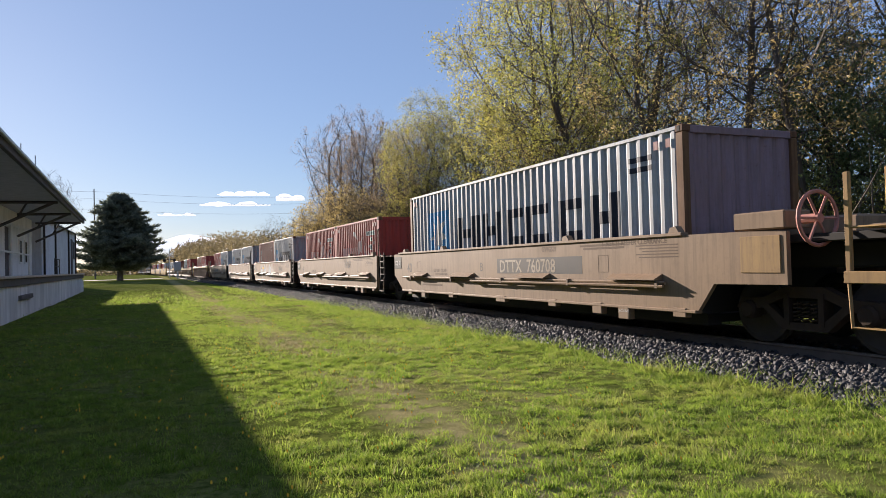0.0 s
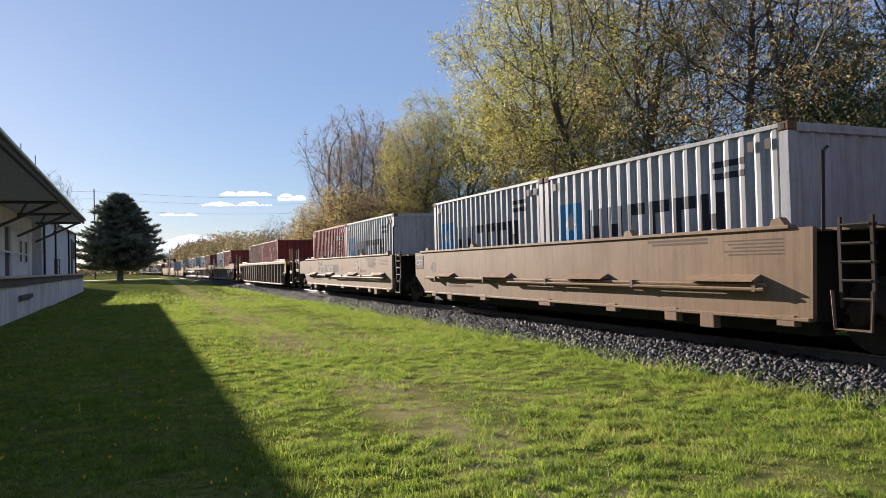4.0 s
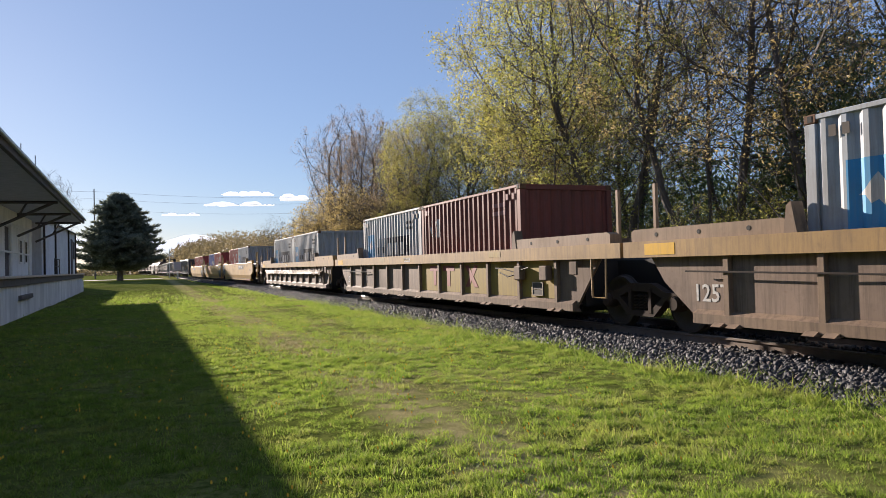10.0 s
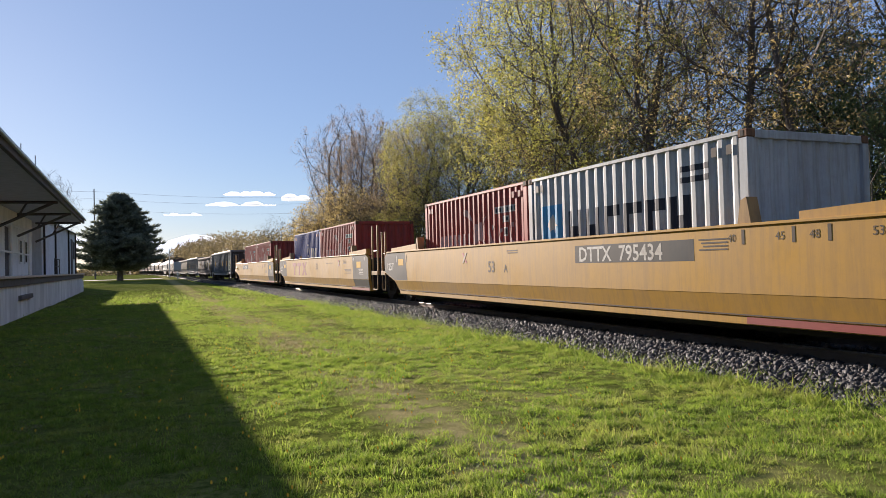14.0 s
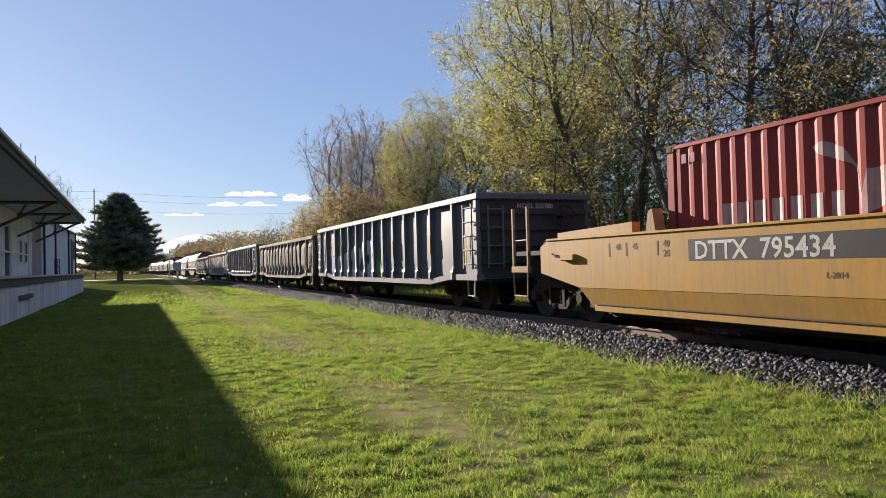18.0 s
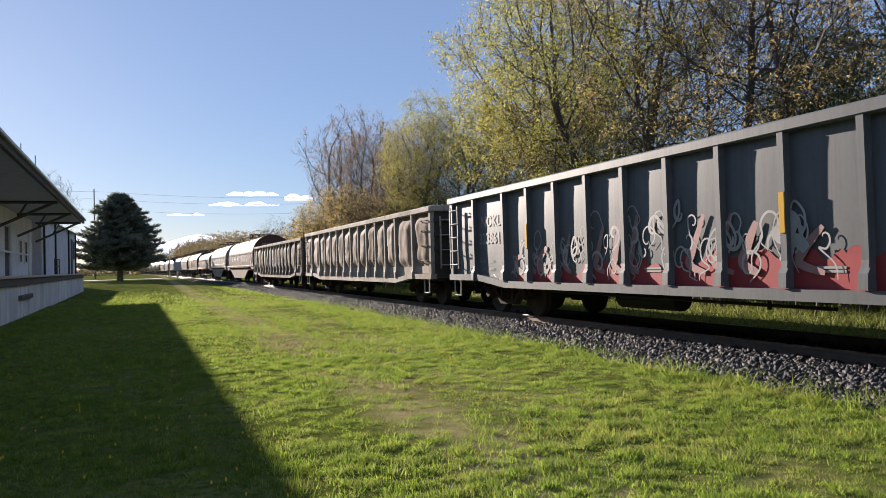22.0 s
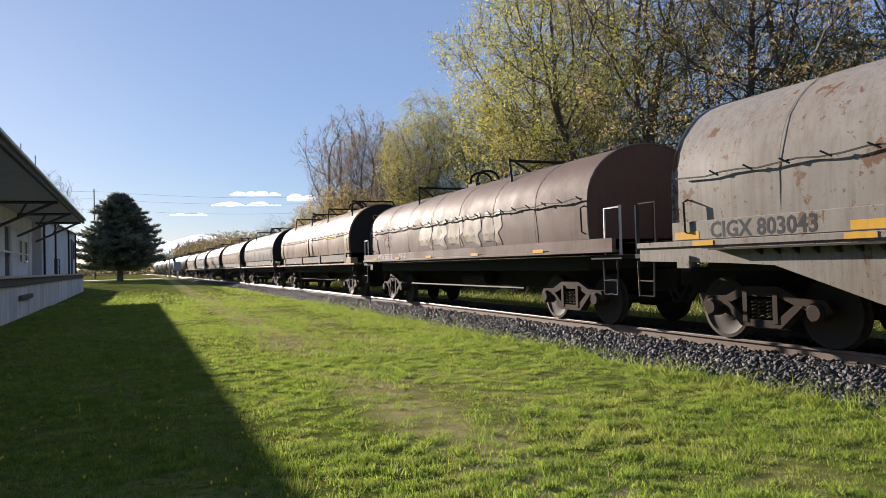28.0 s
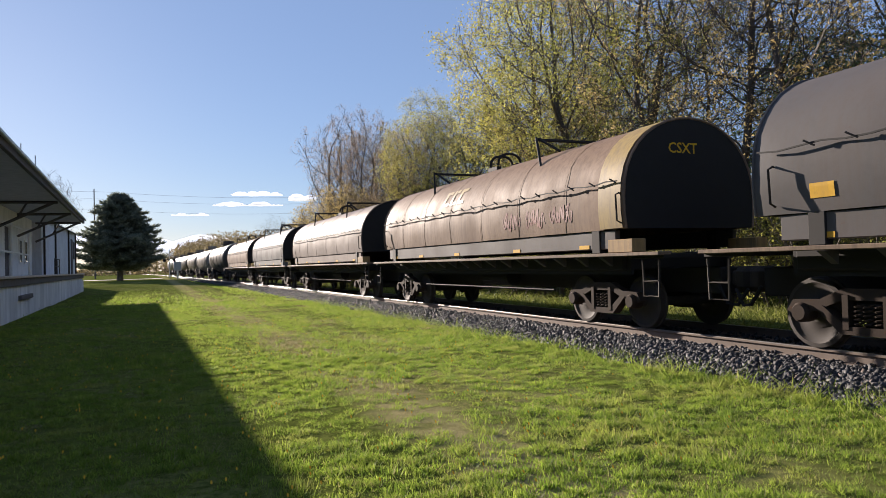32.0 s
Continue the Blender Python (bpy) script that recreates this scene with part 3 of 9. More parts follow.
def build_grass():
    on_lawn = lambda x, y: (x < 6.5 + 0.2 * np.sin(y * 1.3)) 
    blades("grass", 620000, (-3.2, 6.75, 2.3, 11.5), 0.025, 0.0056, GRASS, 1, "short sunlit green lawn grass", on_lawn, lay=0.9, fall=1.2)
    blades("grass", 300000, (-4.0, 6.75, 10.5, 34), 0.034, 0.0085, GRASS, 2, "short sunlit green lawn grass", on_lawn, lay=1.0)
    blades("grass", 75000, (-4.0, 6.9, 28, 135), 0.06, 0.024, GRASS, 3, "short sunlit green lawn grass", on_lawn)
    blades("dry_grass", 260000, (-3.0, 6.6, 2.4, 14), 0.014, 0.0045, STRAW, 21, "matted dry straw in the worn patches", on_lawn, dry=True, lay=2.6)
    blades("dry_grass", 110000, (-3.0, 6.6, 13, 50), 0.022, 0.012, STRAW, 22, "matted dry straw in the worn patches", on_lawn, dry=True, lay=2.2)
    blades("weeds", 9000, (5.9, 6.75, 2.5, 30), 0.11, 0.006, GRASS, 4, "tall grass tufts at the foot of the ballast")
    # broad-leaved tufts stand higher than the mown grass
    rt = random.Random(12)
    rg2 = np.random.default_rng(44)
    cl = [(rt.uniform(-3.5, 6.4), 2.5 + 21 * rt.random() ** 1.4, rt.uniform(0.06, 0.20), rt.uniform(0.035, 0.095)) for _ in range(1000)]
    P = []
    for cx, cy, cr, chh in cl:
        k = 44
        a = rg2.uniform(0, 6.283, k)
        q = rg2.normal(0, 0.5, (k, 2)) * cr
        out = rg2.uniform(0.2, 0.9, k) * chh
        w = rg2.uniform(0.003, 0.0065, k)
        x, y = cx + q[:, 0], cy + q[:, 1]
        P.append(np.stack([np.stack([x - w * np.sin(a), y + w * np.cos(a), 0 * x - 0.01], -1), np.stack([x + w * np.sin(a), y - w * np.cos(a), 0 * x - 0.01], -1), np.stack([x + out * np.cos(a), y + out * np.sin(a), chh * rg2.uniform(0.5, 1.1, k)], -1)], 1).reshape(-1, 3))
    P = np.concatenate(P)
    tagged(new("grass_tufts", arrays_mesh("grass_tufts", P, np.arange(len(P)).reshape(-1, 3), GRASS)), "taller green grass tufts in the lawn", "grass", kind="stuff")
    blades("weeds", 26000, (11.3, 16.5, 3, 70), 0.16, 0.012, DRY_GRASS, 6, "rough grass beyond the track")
    rng = random.Random(8)
    g = Geo()
    for i in range(420):
        x, y = rng.uniform(-3, 5.5), 4 + 16 * rng.random() ** 1.5
        r = 0.0065
        g.poly([(x + r * math.cos(a) * 1.2, y + r * math.sin(a) * 1.2, 0.05 + 0.012 * math.sin(a)) for a in [2 * math.pi * k / 7 for k in range(7)]])
    tagged(new("dandelions", g.mesh("dandelions", plain("dandelion_yellow", (0.75, 0.42, 0.02), 0.7))), "small yellow dandelion flowers in the lawn", "flowers", kind="stuff")


build_ground()
build_track()
build_grass()


# ---------------------------------------------------------------- freight house and platform
def skew(dx):
    """The building stands one degree askew of the track, turned about its far corner."""
    return Matrix.Translation((-3.7 + dx, 54.0, 0)) @ Matrix.Rotation(radians(1.0), 4, "Z") @ Matrix.Translation((3.7, -54.0, 0))


def build_house():
    # concrete loading platform
    plat = tagged(new("platform"), "long stained concrete loading platform with a timber edge", "platform", kind="structure")
    g = Geo()
    y = -14.0
    edges = [-14, -6, 0, 6, 12, 18, 24, 30, 36, 42, 48, 54, 59.5]
    for a, b in zip(edges[:-1], edges[1:]):
        part("wall_panel", Geo().box(-6.6, -4.0, a + 0.01, b - 0.01, -0.3, 1.28, 0.02), CONCRETE, plat)
    for a, b in zip(edges[:-1], edges[1:]):
        part("edge_beam", Geo().box(-4.02, -3.84, a + 0.012, b - 0.012, 1.37, 1.452, 0.012), WOOD_PALE, plat, "pale weathered timber edge beam")
        part("side_beam", Geo().box(-3.995, -3.92, a + 0.012, b - 0.012, 1.12, 1.366, 0.012), WOOD_DARK, plat, "dark timber side beam")
    for i in range(len(edges) - 1):
        a, b = edges[i], edges[i + 1]
        part("deck", Geo().box(-6.6, -4.03, a + 0.01, b - 0.01, 1.284, 1.44, 0.01), CONCRETE, plat)
    part("bumper", Geo().box(-4.12, -3.9, 27.5, 30.5, 0.62, 0.78, 0.02), WOOD_DARK, plat, "dark timber bumper")
    part("end_step", Geo().box(-5.2, -4.0, 59.52, 60.6, -0.2, 0.9, 0.02), CONCRETE, plat)

    house = thing("freight_house", "old freight house with deep overhanging dark roof", "building")
    wall = Geo()
    doors = [(-8, -5), (2, 5), (12, 15), (22, 25), (31.5, 34.5), (41, 43.0)]
    yy = -14.0
    for a, b in doors:
        wall.box(-6.9, -6.62, yy, a, 1.30, 5.2)
        wall.box(-6.9, -6.62, a, b, 4.0, 5.2)
        yy = b
    wall.box(-6.9, -6.62, yy, 51.2, 1.30, 5.2)
    wall.box(-15.0, -6.9, 50.95, 51.2, -0.2, 5.2)
    wall.box(-15.0, -6.9, -14.0, -13.75, -0.2, 5.2)
    wall.box(-15.0, -14.75, -13.75, 50.95, -0.2, 5.2)
    wall.box(-14.75, -6.62, -13.75, 50.95, 1.0, 1.27)
    part("wall", wall, WALL_PAINT, house, "cream painted wall")
    for a, b in doors:
        d = part("sliding_door", Geo().box(-6.84, -6.74, a, b, 1.28, 4.0, 0.02), WOOD_DARK, house, "dark timber sliding door")
        part("brace", Geo().box(-6.73, -6.70, a, b, 2.55, 2.7), WOOD_DARK, d)
    for y in (27.0, 29.2, 37.0, 46.0, 48.2):
        w = part("window", Geo().box(-6.62, -6.57, y - 0.45, y + 0.45, 2.1, 3.5, 0.015), WHITE_PAINT, house, "white framed window")
        part("pane", Geo().box(-6.575, -6.562, y - 0.36, y - 0.03, 2.2, 3.4), GLASS_DARK, w)
        part("pane", Geo().box(-6.575, -6.562, y + 0.03, y + 0.36, 2.2, 3.4), GLASS_DARK, w)
    # roof: soffit, slab and fascia
    roof = part("roof", Geo().prism_y([(-3.78, 5.02), (-3.78, 5.22), (-10.8, 7.6), (-17.4, 5.3), (-17.4, 5.1), (-10.8, 7.38)], -15, 53.6), ROOFING, house, "grey roof with a dark fascia")
    part("soffit", Geo().box(-6.9, -3.9, -14.9, 53.5, 4.90, 4.98), SOFFIT, roof, "grey painted timber soffit")
    part("fascia", Geo().box(-3.90, -3.76, -15, 53.6, 4.84, 5.06, 0.015), WOOD_DARK, roof)
    part("gutter", Geo().box(-3.755, -3.65, -15, 53.6, 5.03, 5.14, 0.02), GALV, roof, "pale metal gutter")
    gable = Geo().prism_y([(-6.7, 5.2), (-14.9, 5.2), (-10.8, 7.3)], 50.9, 51.1)
    part("gable", gable, WOOD_DARK, roof)
    for y in (37.5, 45, 52.9):
        b = Geo().tube([(-6.6, y, 3.6), (-4.05, y, 4.86)], 0.07, 6)
        b.tube([(-6.6, y, 4.82), (-3.95, y, 4.84)], 0.07, 6)
        b.tube([(-5.6, y, 4.12), (-5.2, y, 4.84)], 0.05, 6)
        part("bracket", b, WOOD_DARK, house, "dark timber eave bracket")
    for z in (2.62, 4.02):
        g = Geo().tube([(-6.35, 20, z + 0.02), (-6.35, 47.4, z)], 0.055, 6)
        part("pipe", g, WHITE_PAINT, house, "white painted pipe")
    for y in (34.0, 41.0, 47.4):
        part("pipe_post", Geo().tube([(-6.35, y, 1.45), (-6.35, y, 4.05)], 0.06, 6), WHITE_PAINT, house)
    for y, z in ((26.6, 0.9), (30.3, 1.2)):
        rod = Geo().tube([(-4.05, y, 5.1), (-4.05, y, 5.3 + z * 0.55)], 0.018, 5)
        part("roof_rod", rod, GALV, house)
    rail = Geo()
    for y in (50.5, 52.0, 53.4):
        rail.tube([(-5.0, y, 1.44), (-5.0, y, 2.45)], 0.03, 6)
    rail.tube([(-5.0, 50.5, 2.43), (-5.0, 53.4, 2.43)], 0.03, 6)
    rail.tube([(-5.0, 50.5, 1.95), (-5.0, 53.4, 1.95)], 0.025, 6)
    tagged(new("hand_rail", rail.mesh("hand_rail", DARK_STEEL)), "dark steel hand rail on the platform end", "railing")

    plat.matrix_basis = skew(-0.55)
    house.matrix_basis = skew(-0.25)
    bpy.data.objects["hand_rail"].matrix_basis = skew(-0.55)

    shed = thing("metal_shed", "white metal clad shed behind the freight house", "building")
    g = Geo()
    y = 53.9
    # ribbed cladding on the long side
    ys = []
    while y < 77.0:
        ys += [(y, -6.6), (y + 0.2, -6.6), (y + 0.23, -6.57), (y + 0.27, -6.57)]
        y += 0.3
    for yv, xv in ys:
        g.v += [(xv, yv, -0.2), (xv, yv, 5.25)]
    for i in range(len(ys) - 1):
        g.f.append((2 * i, 2 * i + 2, 2 * i + 3, 2 * i + 1))
    part("side_wall", g, METAL_WALL, shed, "white ribbed metal cladding")
    part("end_wall", Geo().prism_y([(-6.6, -0.2), (-6.6, 5.2), (-12, 6.6), (-17.4, 5.2), (-17.4, -0.2)], 53.7, 53.88), METAL_WALL, shed)
    part("back_wall", Geo().prism_y([(-6.6, -0.2), (-6.6, 5.2), (-12, 6.6), (-17.4, 5.2), (-17.4, -0.2)], 77.0, 77.2), METAL_WALL, shed)
    part("roof", Geo().prism_y([(-6.35, 5.18), (-6.35, 5.26), (-12, 6.74), (-17.7, 5.26), (-17.7, 5.18), (-12, 6.64)], 53.5, 77.4), ROOFING, shed)
    for y in (54.3, 60.5, 70.0, 76.2):
        part("downpipe", Geo().tube([(-6.5, y, 0.0), (-6.5, y, 5.2)], 0.07, 6), DARK_STEEL, shed, "dark downpipe")
    part("door_frame", Geo().box(-6.58, -6.5, 72.4, 73.6, 1.4, 4.6, 0.02), WOOD_DARK, shed)
    part("window", Geo().box(-6.58, -6.5, 74.5, 75.6, 2.8, 4.4, 0.02), WOOD_DARK, shed)


build_house()


# ---------------------------------------------------------------- trucks (wheel sets under the cars)
MOVING = []          # (thing, distance of its middle along the train)
WHEELS = {-1: [], 1: []}
WHEEL_R = 0.457
_gear = {}


def gear_meshes():
    if _gear:
        return _gear
    _gear["bolster"] = Geo().box(-1.0, 1.0, -0.2, 0.2, 0.42, 0.66, 0.04).box(-0.25, 0.25, -0.35, 0.35, 0.62, 0.76, 0.03).mesh("truck", BLACK)
    # cast side frame with two window openings
    for side in (-1, 1):
        g = Geo()
        x0, x1 = side * 1.0 - 0.07, side * 1.0 + 0.07
        g.prism([(-1.12, 0.50), (-1.02, 0.64), (-0.62, 0.66), (-0.30, 0.80), (0.30, 0.80), (0.62, 0.66), (1.02, 0.64), (1.12, 0.50), (0.98, 0.44), (0.66, 0.52), (0.30, 0.66), (-0.30, 0.66), (-0.66, 0.52), (-0.98, 0.44)], x0, x1)
        g.prism([(-0.70, 0.56), (-0.34, 0.24), (0.34, 0.24), (0.70, 0.56), (0.58, 0.58), (0.26, 0.34), (-0.26, 0.34), (-0.58, 0.58)], x0 - 0.01, x1 + 0.01)
        g.box(x0 - 0.02, x1 + 0.02, -0.30, -0.22, 0.30, 0.72)
        g.box(x0 - 0.02, x1 + 0.02, 0.22, 0.30, 0.30, 0.72)
        _gear["frame", side] = g.mesh("side_frame", TRUCK_STEEL)
        g = Geo().tube([(side * 1.02 + 0.052 * math.cos(q), 0.052 * math.sin(q), 0.35 + 0.052 * q / 6.283) for q in [2 * math.pi * i / 8 for i in range(41)]], 0.014, 4)
        _gear["spring", side] = g.mesh("spring", TRUCK_STEEL)
        cap = Geo().lathe_x([(0.0, side * 1.14), (0.10, side * 1.14), (0.13, side * 1.10), (0.13, side * 0.93), (0.0, side * 0.93)], 0, 0, 12)
        _gear["cap", side] = cap.mesh("bearing_cap", TRUCK_STEEL, True)
    w = Geo()
    R = WHEEL_R
    for s in (-1, 1):
        prof = [(0.10, 0.66), (0.12, 0.70), (0.33, 0.735), (0.40, 0.70), (R + 0.025, 0.685), (R + 0.025, 0.715), (R, 0.73), (R - 0.005, 0.815), (0.40, 0.82), (0.37, 0.80), (0.20, 0.79), (0.13, 0.83), (0.10, 0.83)]
        w.lathe_x([(r, s * x) for r, x in (prof if s > 0 else prof)], 0, 0, 32)
    w.tube([(-0.95, 0, 0), (0.95, 0, 0)], 0.085, 10)
    _gear["wheels"] = w.mesh("wheelset", plain("worn_wheel_steel", (0.05, 0.04, 0.035), 0.75, 0.0, 0.3), True)
    return _gear


def truck(car, y):
    m = gear_meshes()
    t = part("truck", m["bolster"], BLACK, car, at=(0, y, 0))
    for side in (-1, 1):
        part("side_frame", m["frame", side], DARK_STEEL, t, "cast steel side frame")
        for y_s in (-0.13, 0.0, 0.13):
            part("spring", m["spring", side], DARK_STEEL, t, at=(0, y_s, 0))
        for a in (-1, 1):
            part("bearing_cap", m["cap", side], DARK_STEEL, t, at=(0, a * 0.89, 0.5 - 0.02))
    for a in (-1, 1):
        WHEELS[a].append(part("wheelset", m["wheels"], DARK_STEEL, t, "pair of steel wheels on an axle", at=(0, a * 0.89, WHEEL_R)))
    return t


def ladder(parent, x, y0, y1, z0, z1, rungs, mat, name="ladder", axis="y", r=0.018):
    g = Geo()
    for i in range(rungs):
        z = z0 + (z1 - z0) * i / max(1, rungs - 1)
        if axis == "y":
            g.tube([(x + 0.08, y0, z), (x, y0 + 0.02, z), (x, y1 - 0.02, z), (x + 0.08, y1, z)], r, 5)
        else:
            g.tube([(y0, x + 0.08, z), (y0, x, z), (y1, x, z), (y1, x + 0.08, z)], r, 5)
    if rungs > 2:
        for y in (y0, y1):
            if axis == "y":
                g.box(x - 0.004, x + 0.03, y - 0.02, y + 0.02, z0 - 0.1, z1 + 0.1)
            else:
                g.box(y - 0.02, y + 0.02, x - 0.004, x + 0.03, z0 - 0.1, z1 + 0.1)
    return part(name, g, mat, parent)


def stirrup(parent, x, y, w, z0, z1, mat, name="step"):
    g = Geo().tube([(x, y - w, z1), (x, y - w * 0.9, z0), (x, y + w * 0.9, z0), (x, y + w, z1)], 0.022, 5)
    return part(name, g, mat, parent)


def post_gate(parent, x, y, w, z0, z1, mat):
    """A tall pair of grab posts with a step hung below."""
    for yy in (y - w, y + w):
        part("grab_post", Geo().box(x - 0.03, x + 0.03, yy - 0.035, yy + 0.035, z0, z1, 0.01), mat, parent)
    g = Geo()
    g.box(x - 0.05, x + 0.05, y - w - 0.05, y + w + 0.05, z0 - 0.12, z0 + 0.02, 0.01)
    p = part("step_plate", g, mat, parent)
    zz = z0 + (z1 - z0) * 0.45
    part("cross_bar", Geo().tube([(x, y - w, zz), (x, y + w, zz)], 0.016, 5), mat, parent)
    stirrup(parent, x - 0.02, y, w, z0 - 0.62, z0 - 0.1, mat)
    return p


def coupler(parent, y0, y1, z=0.86):
    g = Geo().box(-0.11, 0.11, min(y0, y1), max(y0, y1), z - 0.13, z + 0.13, 0.04)
    g.box(-0.2, 0.2, (y0 + y1) / 2 - 0.16, (y0 + y1) / 2 + 0.16, z - 0.2, z + 0.2, 0.08)
    part("coupler", g, DARK_STEEL, parent, "knuckle coupler")
    h = Geo()
    h.tube([(-0.35, y0, z - 0.1), (-0.37, (2 * y0 + y1) / 3, z - 0.38), (-0.34, (y0 + 2 * y1) / 3, z - 0.40), (-0.3, y1, z - 0.15)], 0.028, 6)
    part("air_hose", h, BLACK, parent, "rubber air hose")


def brake_wheel(parent, x, y, z, r=0.28, mat=None):
    mat = mat or DARK_STEEL
    ring = Geo().tube([(x + r * math.cos(a), y, z + r * math.sin(a)) for a in [2 * math.pi * i / 20 for i in range(21)]], 0.026, 6)
    wheel = part("brake_wheel", ring, mat, parent, "round hand brake wheel")
    for k in range(6):
        a = math.pi * k / 3
        part("spoke", Geo().tube([(x + 0.04 * math.cos(a), y, z + 0.04 * math.sin(a)), (x + r * math.cos(a), y, z + r * math.sin(a))], 0.018, 5), mat, wheel)
    part("hub", Geo().tube([(x, y - 0.04, z), (x, y + 0.25, z)], 0.06, 10), mat, wheel)


# ---------------------------------------------------------------- shipping containers
CORR = (0.070, 0.139, 0.209, 0.278)     # corrugation: proud, slope, sunk, slope
DEEP = 0.036


def corrugation(y0, y1, start):
    """Break points (y, depth) of the corrugation between y0 and y1."""
    out, p = [], CORR[3]

    def depth(y):
        q = (y - start) % p
        if q < CORR[0]:
            return 0.0
        if q < CORR[1]:
            return DEEP * (q - CORR[0]) / (CORR[1] - CORR[0])
        if q < CORR[2]:
            return DEEP
        return DEEP * (1 - (q - CORR[2]) / (CORR[3] - CORR[2]))

    ys = {y0, y1}
    k = math.floor((y0 - start) / p)
    while start + k * p < y1:
        for c in (0.0,) + CORR[:3]:
            y = start + k * p + c
            if y0 < y < y1:
                ys.add(y)
        k += 1
    return [(y, depth(y)) for y in sorted(ys)]


def corr_side(g, y0, y1, z0, z1, x, sgn, start, lift=0.0):
    pts = corrugation(y0, y1, start)
    n = len(g.v)
    for y, d in pts:
        xx = x + sgn * (lift - d)
        g.v += [(xx, y, z0), (xx, y, z1)]
    for i in range(len(pts) - 1):
        a = n + 2 * i
        g.f.append((a, a + 2, a + 3, a + 1) if sgn > 0 else (a, a + 1, a + 3, a + 2))
    return g


def corr_end(g, x0, x1, z0, z1, y, sgn, start):
    pts = corrugation(x0, x1, start)
    n = len(g.v)
    for x, d in pts:
        g.v += [(x, y - sgn * d, z0), (x, y - sgn * d, z1)]
    for i in range(len(pts) - 1):
        a = n + 2 * i
        g.f.append((a, a + 1, a + 3, a + 2) if sgn > 0 else (a, a + 2, a + 3, a + 1))
    return g


_boxes = {}


def box_meshes(length, height, mat, end_mat):
    key = (length, height, mat.name, end_mat.name)
    if key in _boxes:
        return _boxes[key]
    L, W, H = length / 2, 1.219, height
    m = {}
    m["side"] = [corr_side(Geo(), -L + 0.16, L - 0.16, 0.16, H - 0.07, s * (W - 0.012), s, -L + 0.2).mesh("side_panel", mat) for s in (-1, 1)]
    m["end"] = [corr_end(Geo(), -W + 0.12, W - 0.12, 0.16, H - 0.12, s * (L - 0.03), s, -W + 0.15).mesh("end_panel", end_mat) for s in (-1, 1)]
    m["roof"] = Geo().box(-W + 0.02, W - 0.02, -L + 0.02, L - 0.02, H - 0.05, H - 0.025).mesh("roof", mat)
    m["floor"] = Geo().box(-W + 0.05, W - 0.05, -L + 0.05, L - 0.05, 0.10, 0.16).mesh("floor", BLACK)
    m["rail"] = [Geo().box(s * W - (0.06 if s > 0 else 0), s * W + (0.06 if s < 0 else 0), -L + 0.16, L - 0.16, z0, z1, 0.008).mesh("side_rail", mat) for s in (-1, 1) for z0, z1 in ((0.02, 0.165), (H - 0.075, H - 0.01))]
    m["header"] = [Geo().box(-W + 0.14, W - 0.14, (L - 0.07 if s > 0 else -L + 0.005), (L - 0.005 if s > 0 else -L + 0.07), z0, z1, 0.008).mesh("end_rail", end_mat) for s in (-1, 1) for z0, z1 in ((0.02, 0.165), (H - 0.13, H - 0.01))]
    m["post"] = [Geo().box(min(a * W, a * (W - 0.13)), max(a * W, a * (W - 0.13)), min(b * L, b * (L - 0.165)), max(b * L, b * (L - 0.165)), 0.12, H - 0.12, 0.012).mesh("corner_post", RUST_POST if end_mat is BOX_MAROON else mat) for a in (-1, 1) for b in (-1, 1)]
    m["cast"] = []
    for a in (-1, 1):
        for b in (-1, 1):
            for z0, z1 in ((0.0, 0.12), (H - 0.12, H)):
                g = Geo()
                x0, x1 = sorted((a * (W + 0.003), a * (W - 0.16)))
                y0, y1 = sorted((b * (L + 0.003), b * (L - 0.178)))
                g.box(x0, x1, y0, y1, z0, z1, 0.014)
                m["cast"].append(g.mesh("corner_casting", CASTING))
    m["hole"] = Geo().box(-0.002, 0.002, -0.032, 0.032, -0.04, 0.04, 0.001).mesh("socket", BLACK)
    _boxes[key] = m
    return m


def flat_shape(box, pts, x, mat, L, name="painted_mark"):
    """A painted mark on a corrugated side: cut into strips that follow the corrugation."""
    ys = [p[0] for p in pts]
    br = corrugation(min(ys), max(ys), -L + 0.2)
    step = []
    for (a, _), (b, _) in zip(br[:-1], br[1:]):
        step.append((a, b))
    g = Geo()

    def span(y):
        zs = []
        k = len(pts)
        for i in range(k):
            (ya, za), (yb, zb) = pts[i], pts[(i + 1) % k]
            if (ya <= y < yb) or (yb <= y < ya):
                zs.append(za + (zb - za) * (y - ya) / (yb - ya))
        return sorted(zs)

    dep, seen = dict(br), {}
    for a, b in step:
        sa, sb = span(a + 1e-4), span(b - 1e-4)
        for i in range(0, min(len(sa), len(sb)) - 1, 2):
            ids = []
            for q in ((x + dep[a], a, sa[i]), (x + dep[a], a, sa[i + 1]), (x + dep[b], b, sb[i + 1]), (x + dep[b], b, sb[i])):
                kq = tuple(round(c, 3) for c in q)
                if kq not in seen:
                    seen[kq] = len(g.v)
                    g.v.append(q)
                ids.append(seen[kq])
            if len(set(ids)) > 2:
                g.f.append(tuple(dict.fromkeys(ids)))
    if g.f:
        part(name, g, mat, box)


def rect(y0, y1, z0, z1):
    return [(y0, z0), (y1, z0), (y1, z1), (y0, z1)]


def star(yc, zc, r, k=7):
    return [(yc + (r if i % 2 == 0 else r * 0.45) * math.sin(math.pi * i / k), zc + (r if i % 2 == 0 else r * 0.45) * math.cos(math.pi * i / k)) for i in range(2 * k)]


